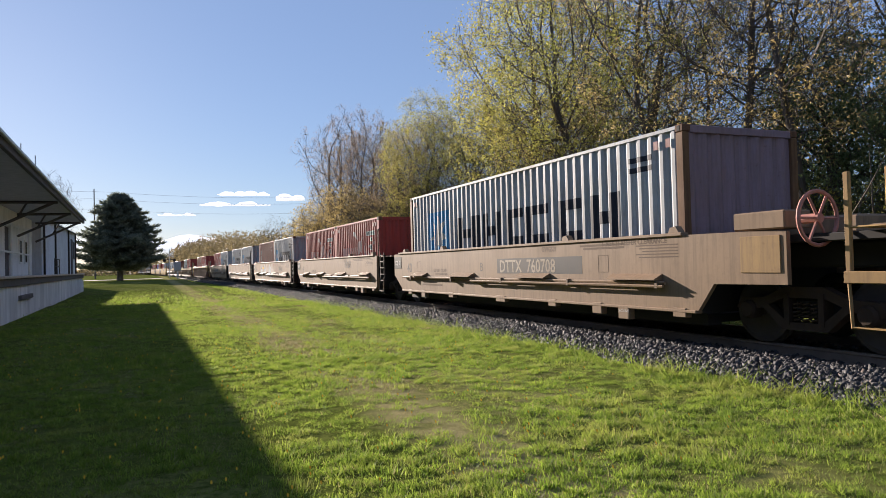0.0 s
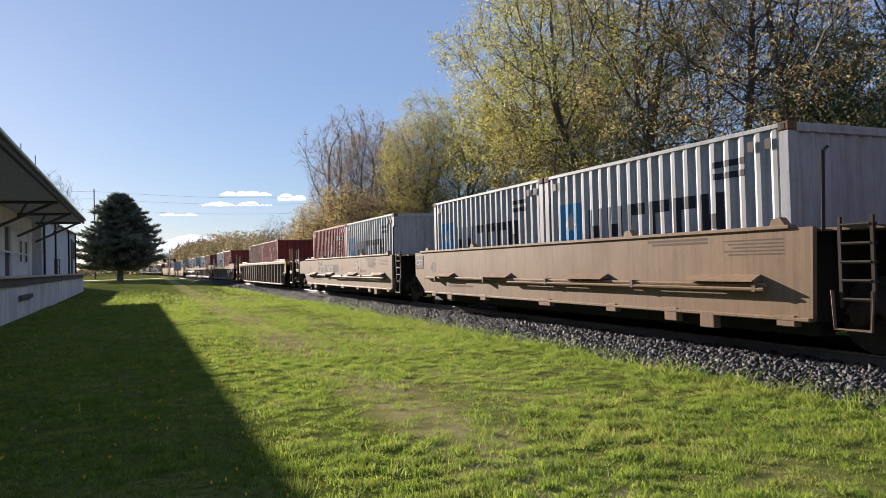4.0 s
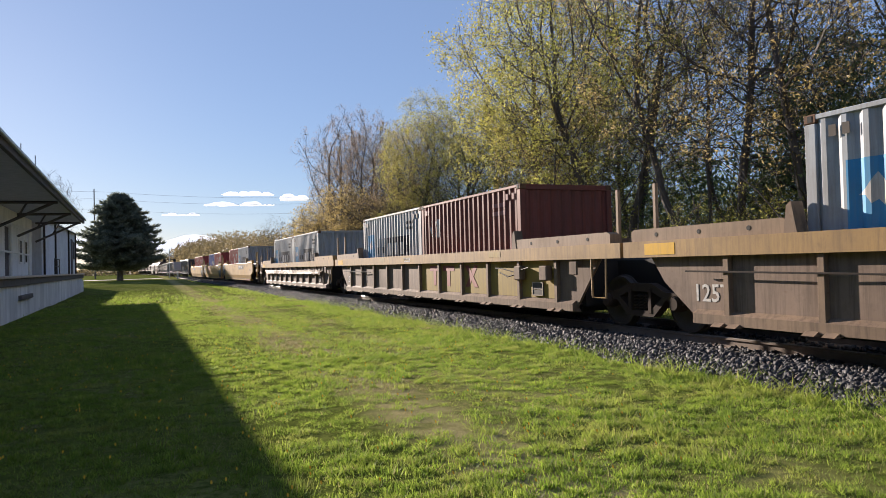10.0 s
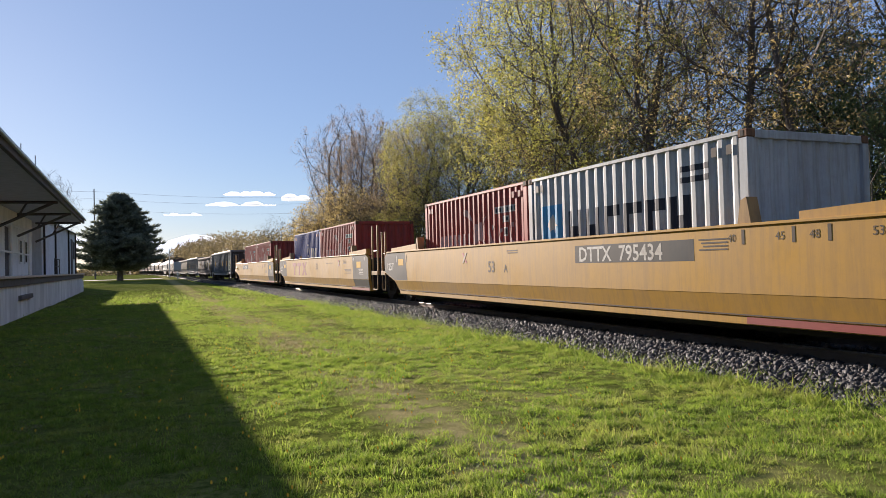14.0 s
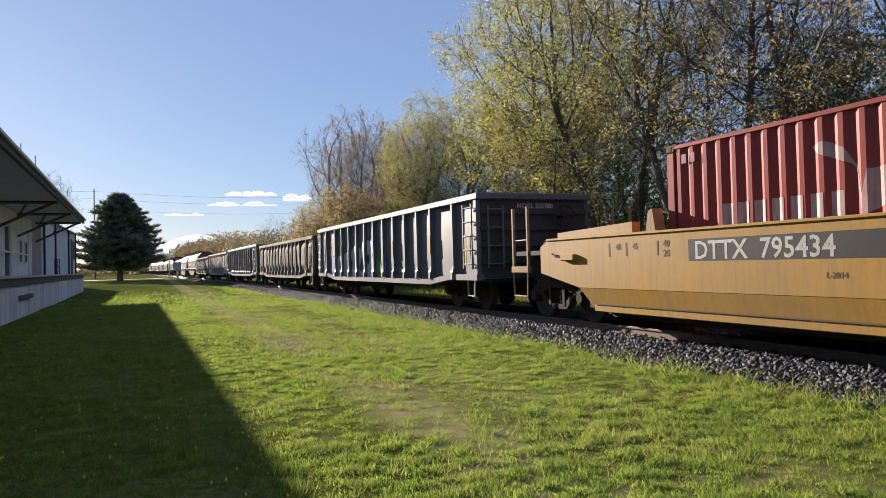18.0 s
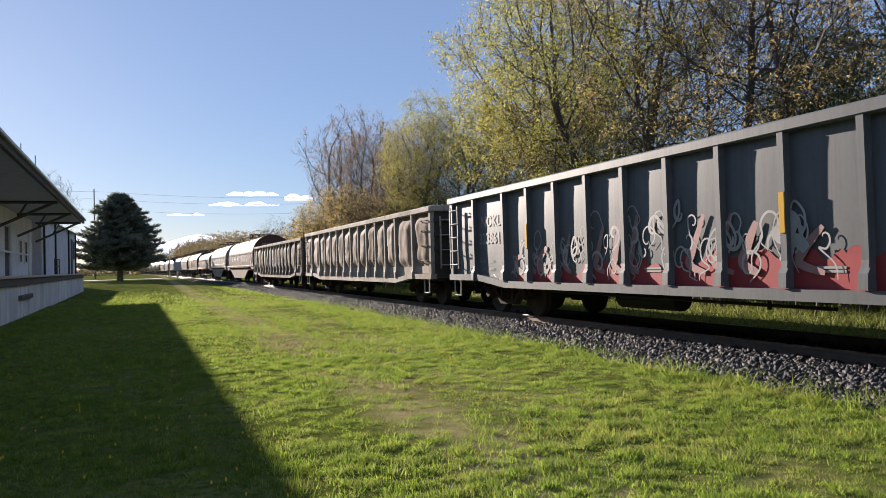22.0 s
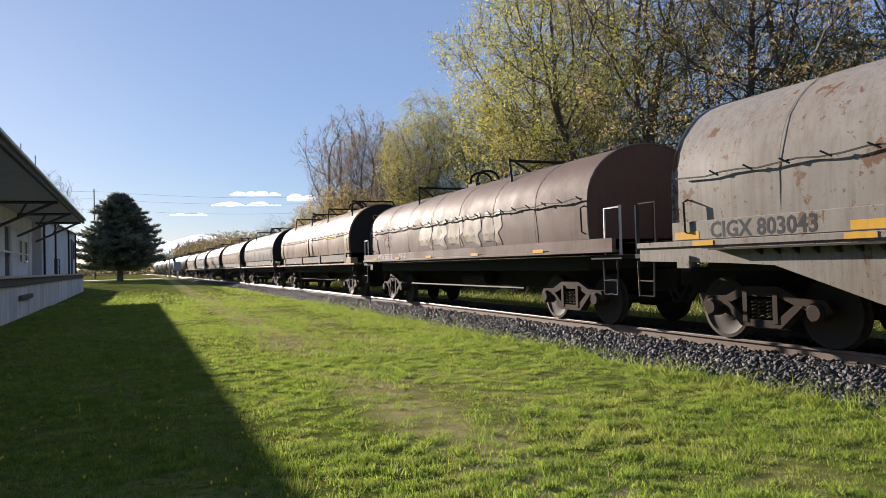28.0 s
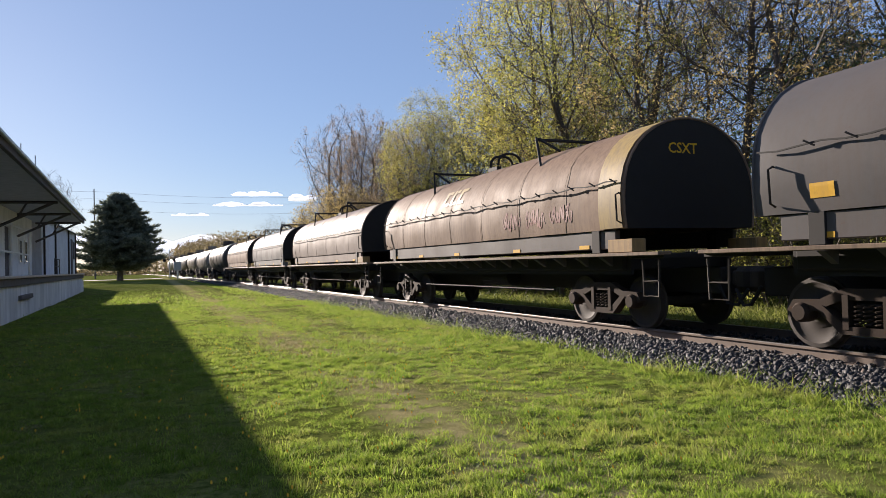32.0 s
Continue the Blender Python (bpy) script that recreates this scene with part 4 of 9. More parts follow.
def container(u, style, length=6.058, height=2.591, base=0.37):
    looks = {
        "pale": (BOX_GREY, BOX_GREY, "pale grey corrugated steel container with dark block marks"),
        "pale40": (BOX_GREY, BOX_MAROON, "long pale grey corrugated container with a maroon end"),
        "red": (BOX_RED, BOX_RED, "red corrugated steel container with a pale curved mark"),
        "brown": (BOX_BROWN, BOX_BROWN, "brownish red corrugated steel container"),
        "blue": (BOX_BLUE, BOX_BLUE, "dark blue corrugated steel container"),
    }
    mat, end_mat, label = looks[style]
    m = box_meshes(length, height, mat, end_mat)
    L, W, H = length / 2, 1.219, height
    ob = thing("shipping_container", label, "container", "containers on the train")
    for key, name in (("side", "side_panel"), ("end", "end_panel"), ("rail", "side_rail"), ("header", "end_rail"), ("post", "corner_post"), ("cast", "corner_casting")):
        for me in m[key]:
            part(name, me, mat, ob)
    part("roof", m["roof"], mat, ob)
    part("floor", m["floor"], mat, ob)
    for b in (-1, 1):
        part("socket", m["hole"], BLACK, ob, at=(-W - 0.005, b * (L - 0.09), H - 0.06))
    x = -(W - 0.012) - 0.004
    z0 = 1.24
    if style.startswith("pale"):
        if length < 8:
            s0, w = L - 0.55, 0.72
            flat_shape(ob, rect(s0 - w, s0, z0 - 0.3, z0 + w), x, SKY_BLUE, L)
            flat_shape(ob, star(s0 - w / 2, z0 + w * 0.48, w * 0.33), x - 0.003, CHALK, L)
            marks = [(s0 - w - 0.22 - 0.59 * i, 0.46) for i in range(6)]
            low, h = z0 - 0.25, 0.80
        else:
            flat_shape(ob, rect(3.12, 4.62, 0.9, 2.30), x, SKY_BLUE, L)
            flat_shape(ob, star(3.87, 1.66, 0.62), x - 0.003, CHALK, L)
            marks = [(2.63, 1.42), (1.01, 0.90), (-0.22, 0.74), (-1.13, 0.92), (-2.44, 0.80), (-3.55, 0.92)]
            low, h = 1.18, 0.84
        for i, (y, bw) in enumerate(marks):
            flat_shape(ob, rect(y - bw * 0.30, y, low, low + h), x, INK_BLUE, L)
            if i in (0, 1, 5):
                flat_shape(ob, rect(y - bw, y - bw * 0.68, low, low + h), x, INK_BLUE, L)
                flat_shape(ob, rect(y - bw * 0.68, y - bw * 0.30, low + h * 0.35, low + h * 0.62), x, INK_BLUE, L)
            else:
                flat_shape(ob, rect(y - bw, y - bw * 0.30, low + h * 0.76, low + h), x, INK_BLUE, L)
                flat_shape(ob, rect(y - bw, y - bw * 0.30, low, low + h * 0.26), x, INK_BLUE, L)
        for zz in (H - 0.45, H - 0.62):
            flat_shape(ob, rect(-L + 0.75, -L + 1.35, zz, zz + 0.09), x, INK_BLUE, L, "number_bar")
    elif style == "red":
        y = 1.9
        for i in range(7):
            flat_shape(ob, rect(y - 0.20, y, z0 - 0.1, z0 + 0.34), x, MARK_PALE, L)
            y -= 0.29
        horn = [(-0.05, z0 + 0.85), (0.25, z0 + 0.98), (0.42, z0 + 0.92), (0.3, z0 + 0.82), (0.0, z0 + 0.70), (-0.35, z0 + 0.55), (-0.75, z0 + 0.60), (-0.95, z0 + 0.72), (-0.72, z0 + 0.35), (-0.95, z0 - 0.05), (-0.6, z0 + 0.15), (-0.2, z0 + 0.0), (-0.28, z0 + 0.4)]
        flat_shape(ob, horn, x, MARK_PALE, L)
        for i, (w, h) in enumerate(((0.36, 0.52), (0.30, 0.40), (0.40, 0.52))):
            yy = -1.12 - 0.50 * i
            outer = [(yy - w / 2 + w * 0.55 * math.cos(a), z0 + h * 0.45 + h * 0.5 * math.sin(a)) for a in [math.pi * (-0.55 + 1.25 * k / 8) for k in range(9)]]
            inner = [(yy - w / 2 + w * 0.30 * math.cos(a), z0 + h * 0.45 + h * 0.30 * math.sin(a)) for a in [math.pi * (0.70 - 1.25 * k / 8) for k in range(9)]]
            flat_shape(ob, outer + inner, x, MARK_PALE, L)
        for (a, b, z, h) in ((-2.45, -1.45, H - 0.62, 0.16), (-2.12, -1.8, H - 0.84, 0.15), (-2.05, -1.9, H - 1.16, 0.2)):
            flat_shape(ob, rect(a, b, z, z + h), x, CHALK, L, "number_panel")
            n = max(2, int((b - a) / 0.11))
            for i in range(n):
                if i == 4 and n > 7:
                    continue
                yy = b - (i + 0.5) * (b - a) / n
                flat_shape(ob, rect(yy - 0.03, yy + 0.03, z + 0.03, z + h - 0.03), x - 0.003, INK_BLUE, L, "character_bar")
    elif style == "brown":
        if 138 < u < 140:
            arc = [math.pi * (0.30 + 1.40 * k / 10) for k in range(11)]
            flat_shape(ob, [(2.27 - 0.15 * math.cos(q), 1.86 + 0.26 * math.sin(q)) for q in arc] + [(2.27 - 0.07 * math.cos(q), 1.86 + 0.16 * math.sin(q)) for q in reversed(arc)], x, CHALK, L)
            flat_shape(ob, [(2.12, 1.61), (2.05, 1.61), (1.88, 2.05), (1.95, 2.12)], x, CHALK, L)
            flat_shape(ob, rect(1.80, 1.88, 1.60, 2.12), x, CHALK, L)
            flat_shape(ob, rect(1.64, 1.73, 1.60, 2.12), x, CHALK, L)
        else:
            for i in range(4):
                zz = H - 0.80 - 0.40 * i
                flat_shape(ob, rect(2.02, 2.34, zz + 0.18, zz + 0.30) if i % 2 == 0 else rect(2.02, 2.12, zz, zz + 0.30), x, CHALK, L)
                flat_shape(ob, rect(2.13, 2.23, zz, zz + 0.30), x - 0.002, CHALK, L)
        for zz in (H - 0.45, H - 0.64):
            flat_shape(ob, rect(-2.3, -1.6, zz, zz + 0.1), x, FADED, L, "number_bar")
    else:
        ring = lambda r: [(-0.35 + r * 0.9 * math.cos(2 * math.pi * i / 14), 1.65 + r * math.sin(2 * math.pi * i / 14)) for i in range(14)]
        flat_shape(ob, ring(0.33), x, CHALK, L)
        flat_shape(ob, ring(0.24), x - 0.003, BOX_BLUE, L)
        flat_shape(ob, rect(1.15, 1.75, 1.15, 1.42), x, CASTING, L)
        for i in range(3):
            flat_shape(ob, rect(-1.3 - 0.4 * i, -1.05 - 0.4 * i, 1.2, 1.75), x, CHALK, L)
    for yy in (-L + 0.33, -L + 0.62, L - 0.40, L - 0.58):
        part("label_plate", Geo().box(-W - 0.010, -W - 0.004, yy - 0.05, yy + 0.05, H - 0.32, H - 0.18), FADED if style != "pale" else GREY_INK, ob)
    MOVING.append((ob, u, base))
    return ob


# ---------------------------------------------------------------- well cars
HALF = 1.50


def well_floor(car, y0, y1, z=0.30):
    g = Geo()
    y = y0
    while y < y1:
        g.box(-HALF + 0.36, HALF - 0.36, y, y + 0.30, z - 0.06, z + 0.06)
        y += 1.45
    g.box(-HALF + 0.34, -0.9, y0, y1, z - 0.1, z + 0.07)
    g.box(0.9, HALF - 0.34, y0, y1, z - 0.1, z + 0.07)
    g.box(-0.12, 0.12, y0, y1, z - 0.1, z + 0.06)
    part("floor_frame", g, BLACK, car)


def end_deck(car, ya, yb, z, mat, wheel=False):
    """The platform over the truck at a car's end."""
    y0, y1 = min(ya, yb), max(ya, yb)
    g = Geo().box(-0.9, 0.9, y0, y1, z - 0.45, z - 0.12, 0.03)
    g.box(-1.35, 1.35, y0 + 0.1, y1 - 0.1, z - 0.12, z - 0.02, 0.01)
    part("end_deck", g, BLACK, car)
    part("equipment_box", Geo().box(-0.7, 0.5, y0 + 0.4 * (y1 - y0), y1 - 0.15, z - 0.02, z + 0.22, 0.03), mat, car)
    part("walkway", Geo().box(-1.45, 1.4, y0 + 0.3, y0 + 0.62, z, z + 0.05, 0.008), TAN_DARK, car)


def well_smooth(u, unit, first=False, last=False):
    """Unit of the articulated car with plain tan side sheets."""
    car = thing("well_car", "tan smooth sided intermodal well car unit, dusty paint", "well car", "cars of the freight train")
    left = 8.1 if last else 6.95
    right = -8.14 if first else -6.62
    bottom_r = -6.58
    pts = [(bottom_r, 0.45), (6.20, 0.45), (6.95, 0.90)]
    pts += [(8.1, 0.90), (8.1, 1.50), (6.5, 1.56)] if last else [(6.95, 1.55)]
    pts += [(-6.3, 1.56)]
    pts += [(-7.5, 1.55), (-8.14, 1.52), (-8.14, 0.85), (-6.9, 0.84)] if first else [(-6.62, 1.56)]
    for s in (-1, 1):
        x0, x1 = sorted((s * HALF, s * (HALF - 0.07)))
        part("side_sheet", Geo().prism(pts, x0, x1), TAN, car)
        xo = sorted((s * (HALF + 0.03), s * (HALF - 0.12)))
        part("top_chord", Geo().box(xo[0], xo[1], -6.3, 6.5, 1.545, 1.60, 0.012), TAN, car)
        part("bottom_chord", Geo().box(xo[0], xo[1], bottom_r + 0.03, 6.2, 0.40, 0.452, 0.012), TAN, car)
    xs = -HALF
    part("jacking_pad", Geo().box(xs - 0.03, xs + 0.1, -5.0, -4.72, 0.22, 0.42, 0.01), TAN, car, "tan jacking pad")
    for y in (-6.2, -4.1, -2.6, -0.4, 2.4, 4.4, 5.5):
        w = 0.14 if y != -0.4 else 0.22
        part("side_bracket", Geo().box(xs - 0.025, xs + 0.1, y - w, y + w, 0.27 if y in (-4.1, 4.4) else 0.33, 0.47, 0.01), TAN, car)
    for y, w in ((-5.2, 0.62), (-1.9, 0.62), (1.6, 0.62), (4.6, 0.5)):
        sh = Geo().prism_y([(xs, 0.98), (xs - 0.16, 0.90), (xs - 0.16, 0.885), (xs, 0.885)], y - w, y + w)
        part("step_shelf", sh, TAN, car, "sloping tan step shelf")
    pipe = Geo().tube([(xs - 0.06, -5.95, 0.84), (xs - 0.06, 6.0, 0.84)], 0.030, 6)
    part("air_pipe", Geo().tube([(xs - 0.10, -5.95, 0.79), (xs - 0.10, 1.0, 0.79)], 0.024, 6), TAN, car, "thin tan air pipe")
    part("air_pipe", pipe, TAN, car, "tan air pipe along the side")
    for i, y in enumerate((-5.8, -3.3, -0.6, 2.2, 5.2)):
        part("pipe_clamp", Geo().box(xs - 0.12, xs, y - 0.03, y + 0.03, 0.76, 0.88), TAN_DARK, car)
    for y in (-6.1, -3.1, 3.0, 6.0):
        part("container_guide", Geo().prism([(y - 0.12, 1.6), (y + 0.12, 1.6), (y + 0.08, 1.68), (y - 0.04, 1.70)], xs + 0.0, xs + 0.12), TAN, car)
    part("end_wall", Geo().box(-HALF + 0.08, HALF - 0.08, -6.55, -6.42, 0.4, 1.5, 0.01), BLACK, car)
    part("end_wall", Geo().box(-HALF + 0.08, HALF - 0.08, 6.35, 6.48, 0.4, 1.5, 0.01), BLACK, car)
    well_floor(car, -6.4, 6.3)
    # articulated joint between units
    truck(car, -7.78 if not first else -8.0)
    if last:
        truck(car, 7.9)
        end_deck(car, 6.5, 9.6, 1.50, TAN)
        coupler(car, 9.6, 10.6)
        post_gate(car, -1.36, 9.2, 0.3, 1.1, 2.15, TAN_DARK)
        post_gate(car, 1.36, 9.2, 0.3, 1.1, 2.15, TAN_DARK)
    if first:
        end_deck(car, -6.6, -9.8, 1.50, TAN)
        brake_wheel(car, -1.40, -8.52, 1.66, 0.33, WHEEL_RED)
        part("brake_box", Geo().box(-1.47, -1.0, -8.1, -7.25, 1.56, 1.80, 0.02), TAN, car, "tan equipment box")
        part("end_panel", Geo().box(-HALF - 0.012, -HALF, -8.05, -7.4, 1.0, 1.48, 0.004), OCHRE, car, "orange tan end panel")
        post_gate(car, -1.47, -9.22, 0.25, 1.0, 2.16, OCHRE)
        post_gate(car, 1.47, -9.22, 0.25, 1.0, 2.16, OCHRE)
        coupler(car, -10.9, -9.8)
    else:
        part("joint", Geo().box(-0.5, 0.5, -7.95, -6.5, 0.55, 1.3, 0.05), BLACK, car)
        # the tan ladder's shade in the gap is put into its dark colour
        ladder(car, -HALF + 0.02, -7.35, -6.95, 0.7, 1.55, 5, DARK_STEEL)
        part("grab_post", Geo().tube([(-HALF + 0.02, -6.75, 1.5), (-HALF + 0.02, -6.78, 2.45), (-HALF + 0.1, -6.78, 2.5)], 0.022, 6), DARK_STEEL, car)
        stirrup(car, -HALF + 0.0, -7.1, 0.25, 0.35, 0.8, TAN_DARK)
        part("bridge_plate", Geo().box(-1.4, 0.6, -7.9, -6.5, 1.50, 1.54), TAN_DARK, car)
    if not last:
        part("end_sheet", Geo().box(-HALF - 0.006, -HALF, 6.28, 6.93, 1.10, 1.47, 0.003), CHARCOAL, car, "grey end panel")
        sign_side(car, "125 T", 0.20, CHALK, -HALF - 0.0075, 6.86, 1.21, 0.003)
    sign_side(car, "40", 0.42, GREY_INK, -HALF - 0.0015, 5.75, 0.98, 0.004)
    if first or last:
        y = -0.25 if first else 3.65
        part("number_panel", Geo().quad((-HALF - 0.0012, y, 0.97), (-HALF - 0.0012, y - 3.4, 0.97), (-HALF - 0.0012, y - 3.4, 1.30), (-HALF - 0.0012, y, 1.30)), CHARCOAL, car, "dark number panel")
        sign_side(car, "DTTX  760708", 0.38, NUMBER_BEIGE, -HALF - 0.0027, y - 0.12, 1.0, 0.006)
        sign_side(car, "B" if first else "A", 0.3, GREY_INK, -HALF - 0.0015, y + 0.9 if first else y - 3.9, 1.02)
    bars(car, -HALF - 0.0015, -4.9, -3.6, 1.46, 0.035, PRINT, 2)
    bars(car, -HALF - 0.0015, -6.2, -5.2, 1.42, 0.018, PRINT, 5, 1.6)
    bars(car, -HALF - 0.0015, 3.0, 4.5, 0.62, 0.05, PRINT, 1)
    if unit <= 2:
        y = 18.19 - 14.62
        sign_side(car, "LD LMT  123,100", 0.12, PRINT, -HALF - 0.0015, y, 1.0, 0.002)
        sign_side(car, "20 FT CONTAINER LIMIT", 0.075, PRINT, -HALF - 0.0015, y - 0.1, 0.915, 0.001)
        sign_side(car, "S-2054-11 REEFER CLEARANCE", 0.125, PRINT, -HALF - 0.0015, 10.35 - 14.62, 1.455, 0.002)
        sign_side(car, "GWG52I", 0.14, PRINT, -HALF - 0.0015, 12.39 - 14.62, 1.41, 0.002)
        for fy in (10.47 - 14.62, 19.49 - 14.62):
            frame_lines = Geo()
            for (ya, yb, za, zb) in ((0, -0.30, 0.30, 0.29), (0, -0.30, 0.01, 0.0), (0, -0.01, 0.29, 0.01), (-0.29, -0.30, 0.29, 0.01)):
                frame_lines.quad((-HALF - 0.0015, fy + ya, 1.0 + zb), (-HALF - 0.0015, fy + yb, 1.0 + zb), (-HALF - 0.0015, fy + yb, 1.0 + za), (-HALF - 0.0015, fy + ya, 1.0 + za))
            part("stencil_frame", frame_lines, PRINT, car)
    if unit == 5:
        scribble(car, -HALF - 0.002, 80.69 - 76.72, 1.28, 0.9, 0.24, BLACK_INK, 301, 0.010)
        scribble(car, -HALF - 0.002, 80.62 - 76.72, 1.04, 0.5, 0.2, BLACK_INK, 302, 0.010)
    if unit == 1:
        sign_side(car, "JACKING", 0.07, CHALK, -HALF - 0.035, -4.74, 0.34)
    if unit == 3:
        # faded spray painted shapes along the side
        for y, w, mt in ((3.75, 0.62, SPRAY_TEAL), (3.0, 0.55, SPRAY_MAUVE), (2.2, 0.6, SPRAY_TEAL), (1.4, 0.6, SPRAY_MAUVE), (0.5, 0.75, SPRAY_TEAL), (-0.5, 0.7, SPRAY_MAUVE)):
            pp = [(y, 0.55), (y + w * 0.2, 0.95), (y, 1.42), (y - w * 0.45, 1.5), (y - w * 0.55, 1.15), (y - w, 1.4), (y - w * 1.2, 0.9), (y - w * 0.9, 0.52), (y - w * 0.5, 0.8)]
            part("graffiti", Geo().poly([(-HALF - 0.0015, a, b) for a, b in rounded(pp)]), SPRAY_MAUVE, car)
            cy, cz = y - w * 0.5, 0.98
            part("graffiti", Geo().poly([(-HALF - 0.003, cy + (a - cy) * 0.86, cz + (b - cz) * 0.86) for a, b in rounded(pp)]), mt, car)
        part("graffiti", Geo().quad((-HALF - 0.012, 3.0, 1.16), (-HALF - 0.012, 2.2, 1.18), (-HALF - 0.012, 2.2, 1.28), (-HALF - 0.012, 3.0, 1.27)), SIGNAL_YELLOW, car)
    if unit == 3:
        xm = -HALF - 0.0015
        part("painted_mark", Geo().box(xm - 0.001, xm, -1.52, -0.97, 1.37, 1.49).box(xm - 0.001, xm, -1.32, -1.17, 0.99, 1.37), FADED_MAROON, car, "faded maroon block mark")
        part("painted_mark", Geo().box(xm - 0.001, xm, -2.12, -1.58, 1.37, 1.49).box(xm - 0.001, xm, -1.92, -1.77, 0.99, 1.37), FADED_MAROON, car, "faded maroon block mark")
        for sg in (-1, 1):
            part("painted_mark", Geo().prism([(-2.18, 1.24 + sg * 0.25), (-2.36, 1.24 + sg * 0.25), (-2.78, 1.24 - sg * 0.25), (-2.60, 1.24 - sg * 0.25)], xm - 0.001 - 0.001 * (sg > 0), xm), FADED_MAROON, car, "faded maroon slanted mark")
        scribble(car, -HALF - 0.004, -2.95, 1.0, 0.75, 0.4, BLACK_INK, 77, 0.012)
        scribble(car, -HALF - 0.004, -3.75, 1.02, 0.4, 0.3, BLACK_INK, 78, 0.012)
    if unit in (2, 5):
        scribble(car, -HALF - 0.01, -2.4 if unit == 2 else -3.85, 1.12, 0.95, 0.36, BLACK_INK, unit, 0.011)
        if unit == 5:
            scribble(car, -HALF - 0.01, -2.05, 1.0, 1.0, 0.5, CHALK, 9, 0.013)
            sign_side(car, "3,100  PER UNIT", 0.12, GREY_INK, -HALF - 0.0015, -2.85, 0.98)
    MOVING.append((car, u, 0.0))
    return car


def rounded(pts, k=4):
    """A closed outline made soft by a smooth curve through its corners."""
    out, n = [], len(pts)
    for i in range(n):
        p0, p1, p2, p3 = (pts[(i + j) % n] for j in (-1, 0, 1, 2))
        for s in range(k):
            t = s / k
            out.append(tuple(0.5 * (2 * b + (c - a) * t + (2 * a - 5 * b + 4 * c - d) * t * t + (3 * b - a - 3 * c + d) * t ** 3) for a, b, c, d in zip(p0, p1, p2, p3)))
    return out


def scribble(parent, x, y, z, w, h, mat, seed, r=0.016):
    """A hand-sprayed tag: one quick line of uneven letter-like strokes."""
    rg = random.Random(seed)
    n = max(3, min(8, round(w / h * 2.6)))
    pts = []
    for i in range(n):
        c, d = y - w * (i + 0.5) / n, w / n
        top, low = z + h * rg.uniform(0.68, 1.0), z + h * rg.uniform(0.0, 0.22)
        kind = rg.randint(0, 3)
        if kind == 0:
            pts += [(c + d * 0.4, low), (c + d * 0.1, top), (c - d * 0.45, low + 0.1 * h)]
        elif kind == 1:
            pts += [(c + d * 0.4, top), (c + d * 0.5, (top + low) / 2), (c, low), (c - d * 0.35, (top + low) / 2), (c, top * 0.6 + low * 0.4)]
        elif kind == 2:
            pts += [(c + d * 0.45, (top + low) / 2), (c - d * 0.1, top), (c + d * 0.25, low), (c - d * 0.4, low + 0.25 * h)]
        else:
            pts += [(c + d * 0.3, top), (c + d * 0.35, low), (c - d * 0.3, (top + low) / 2), (c - d * 0.1, low)]
    return part("graffiti", stroke(x, pts, 2.2 * r, 0.55), mat, parent)


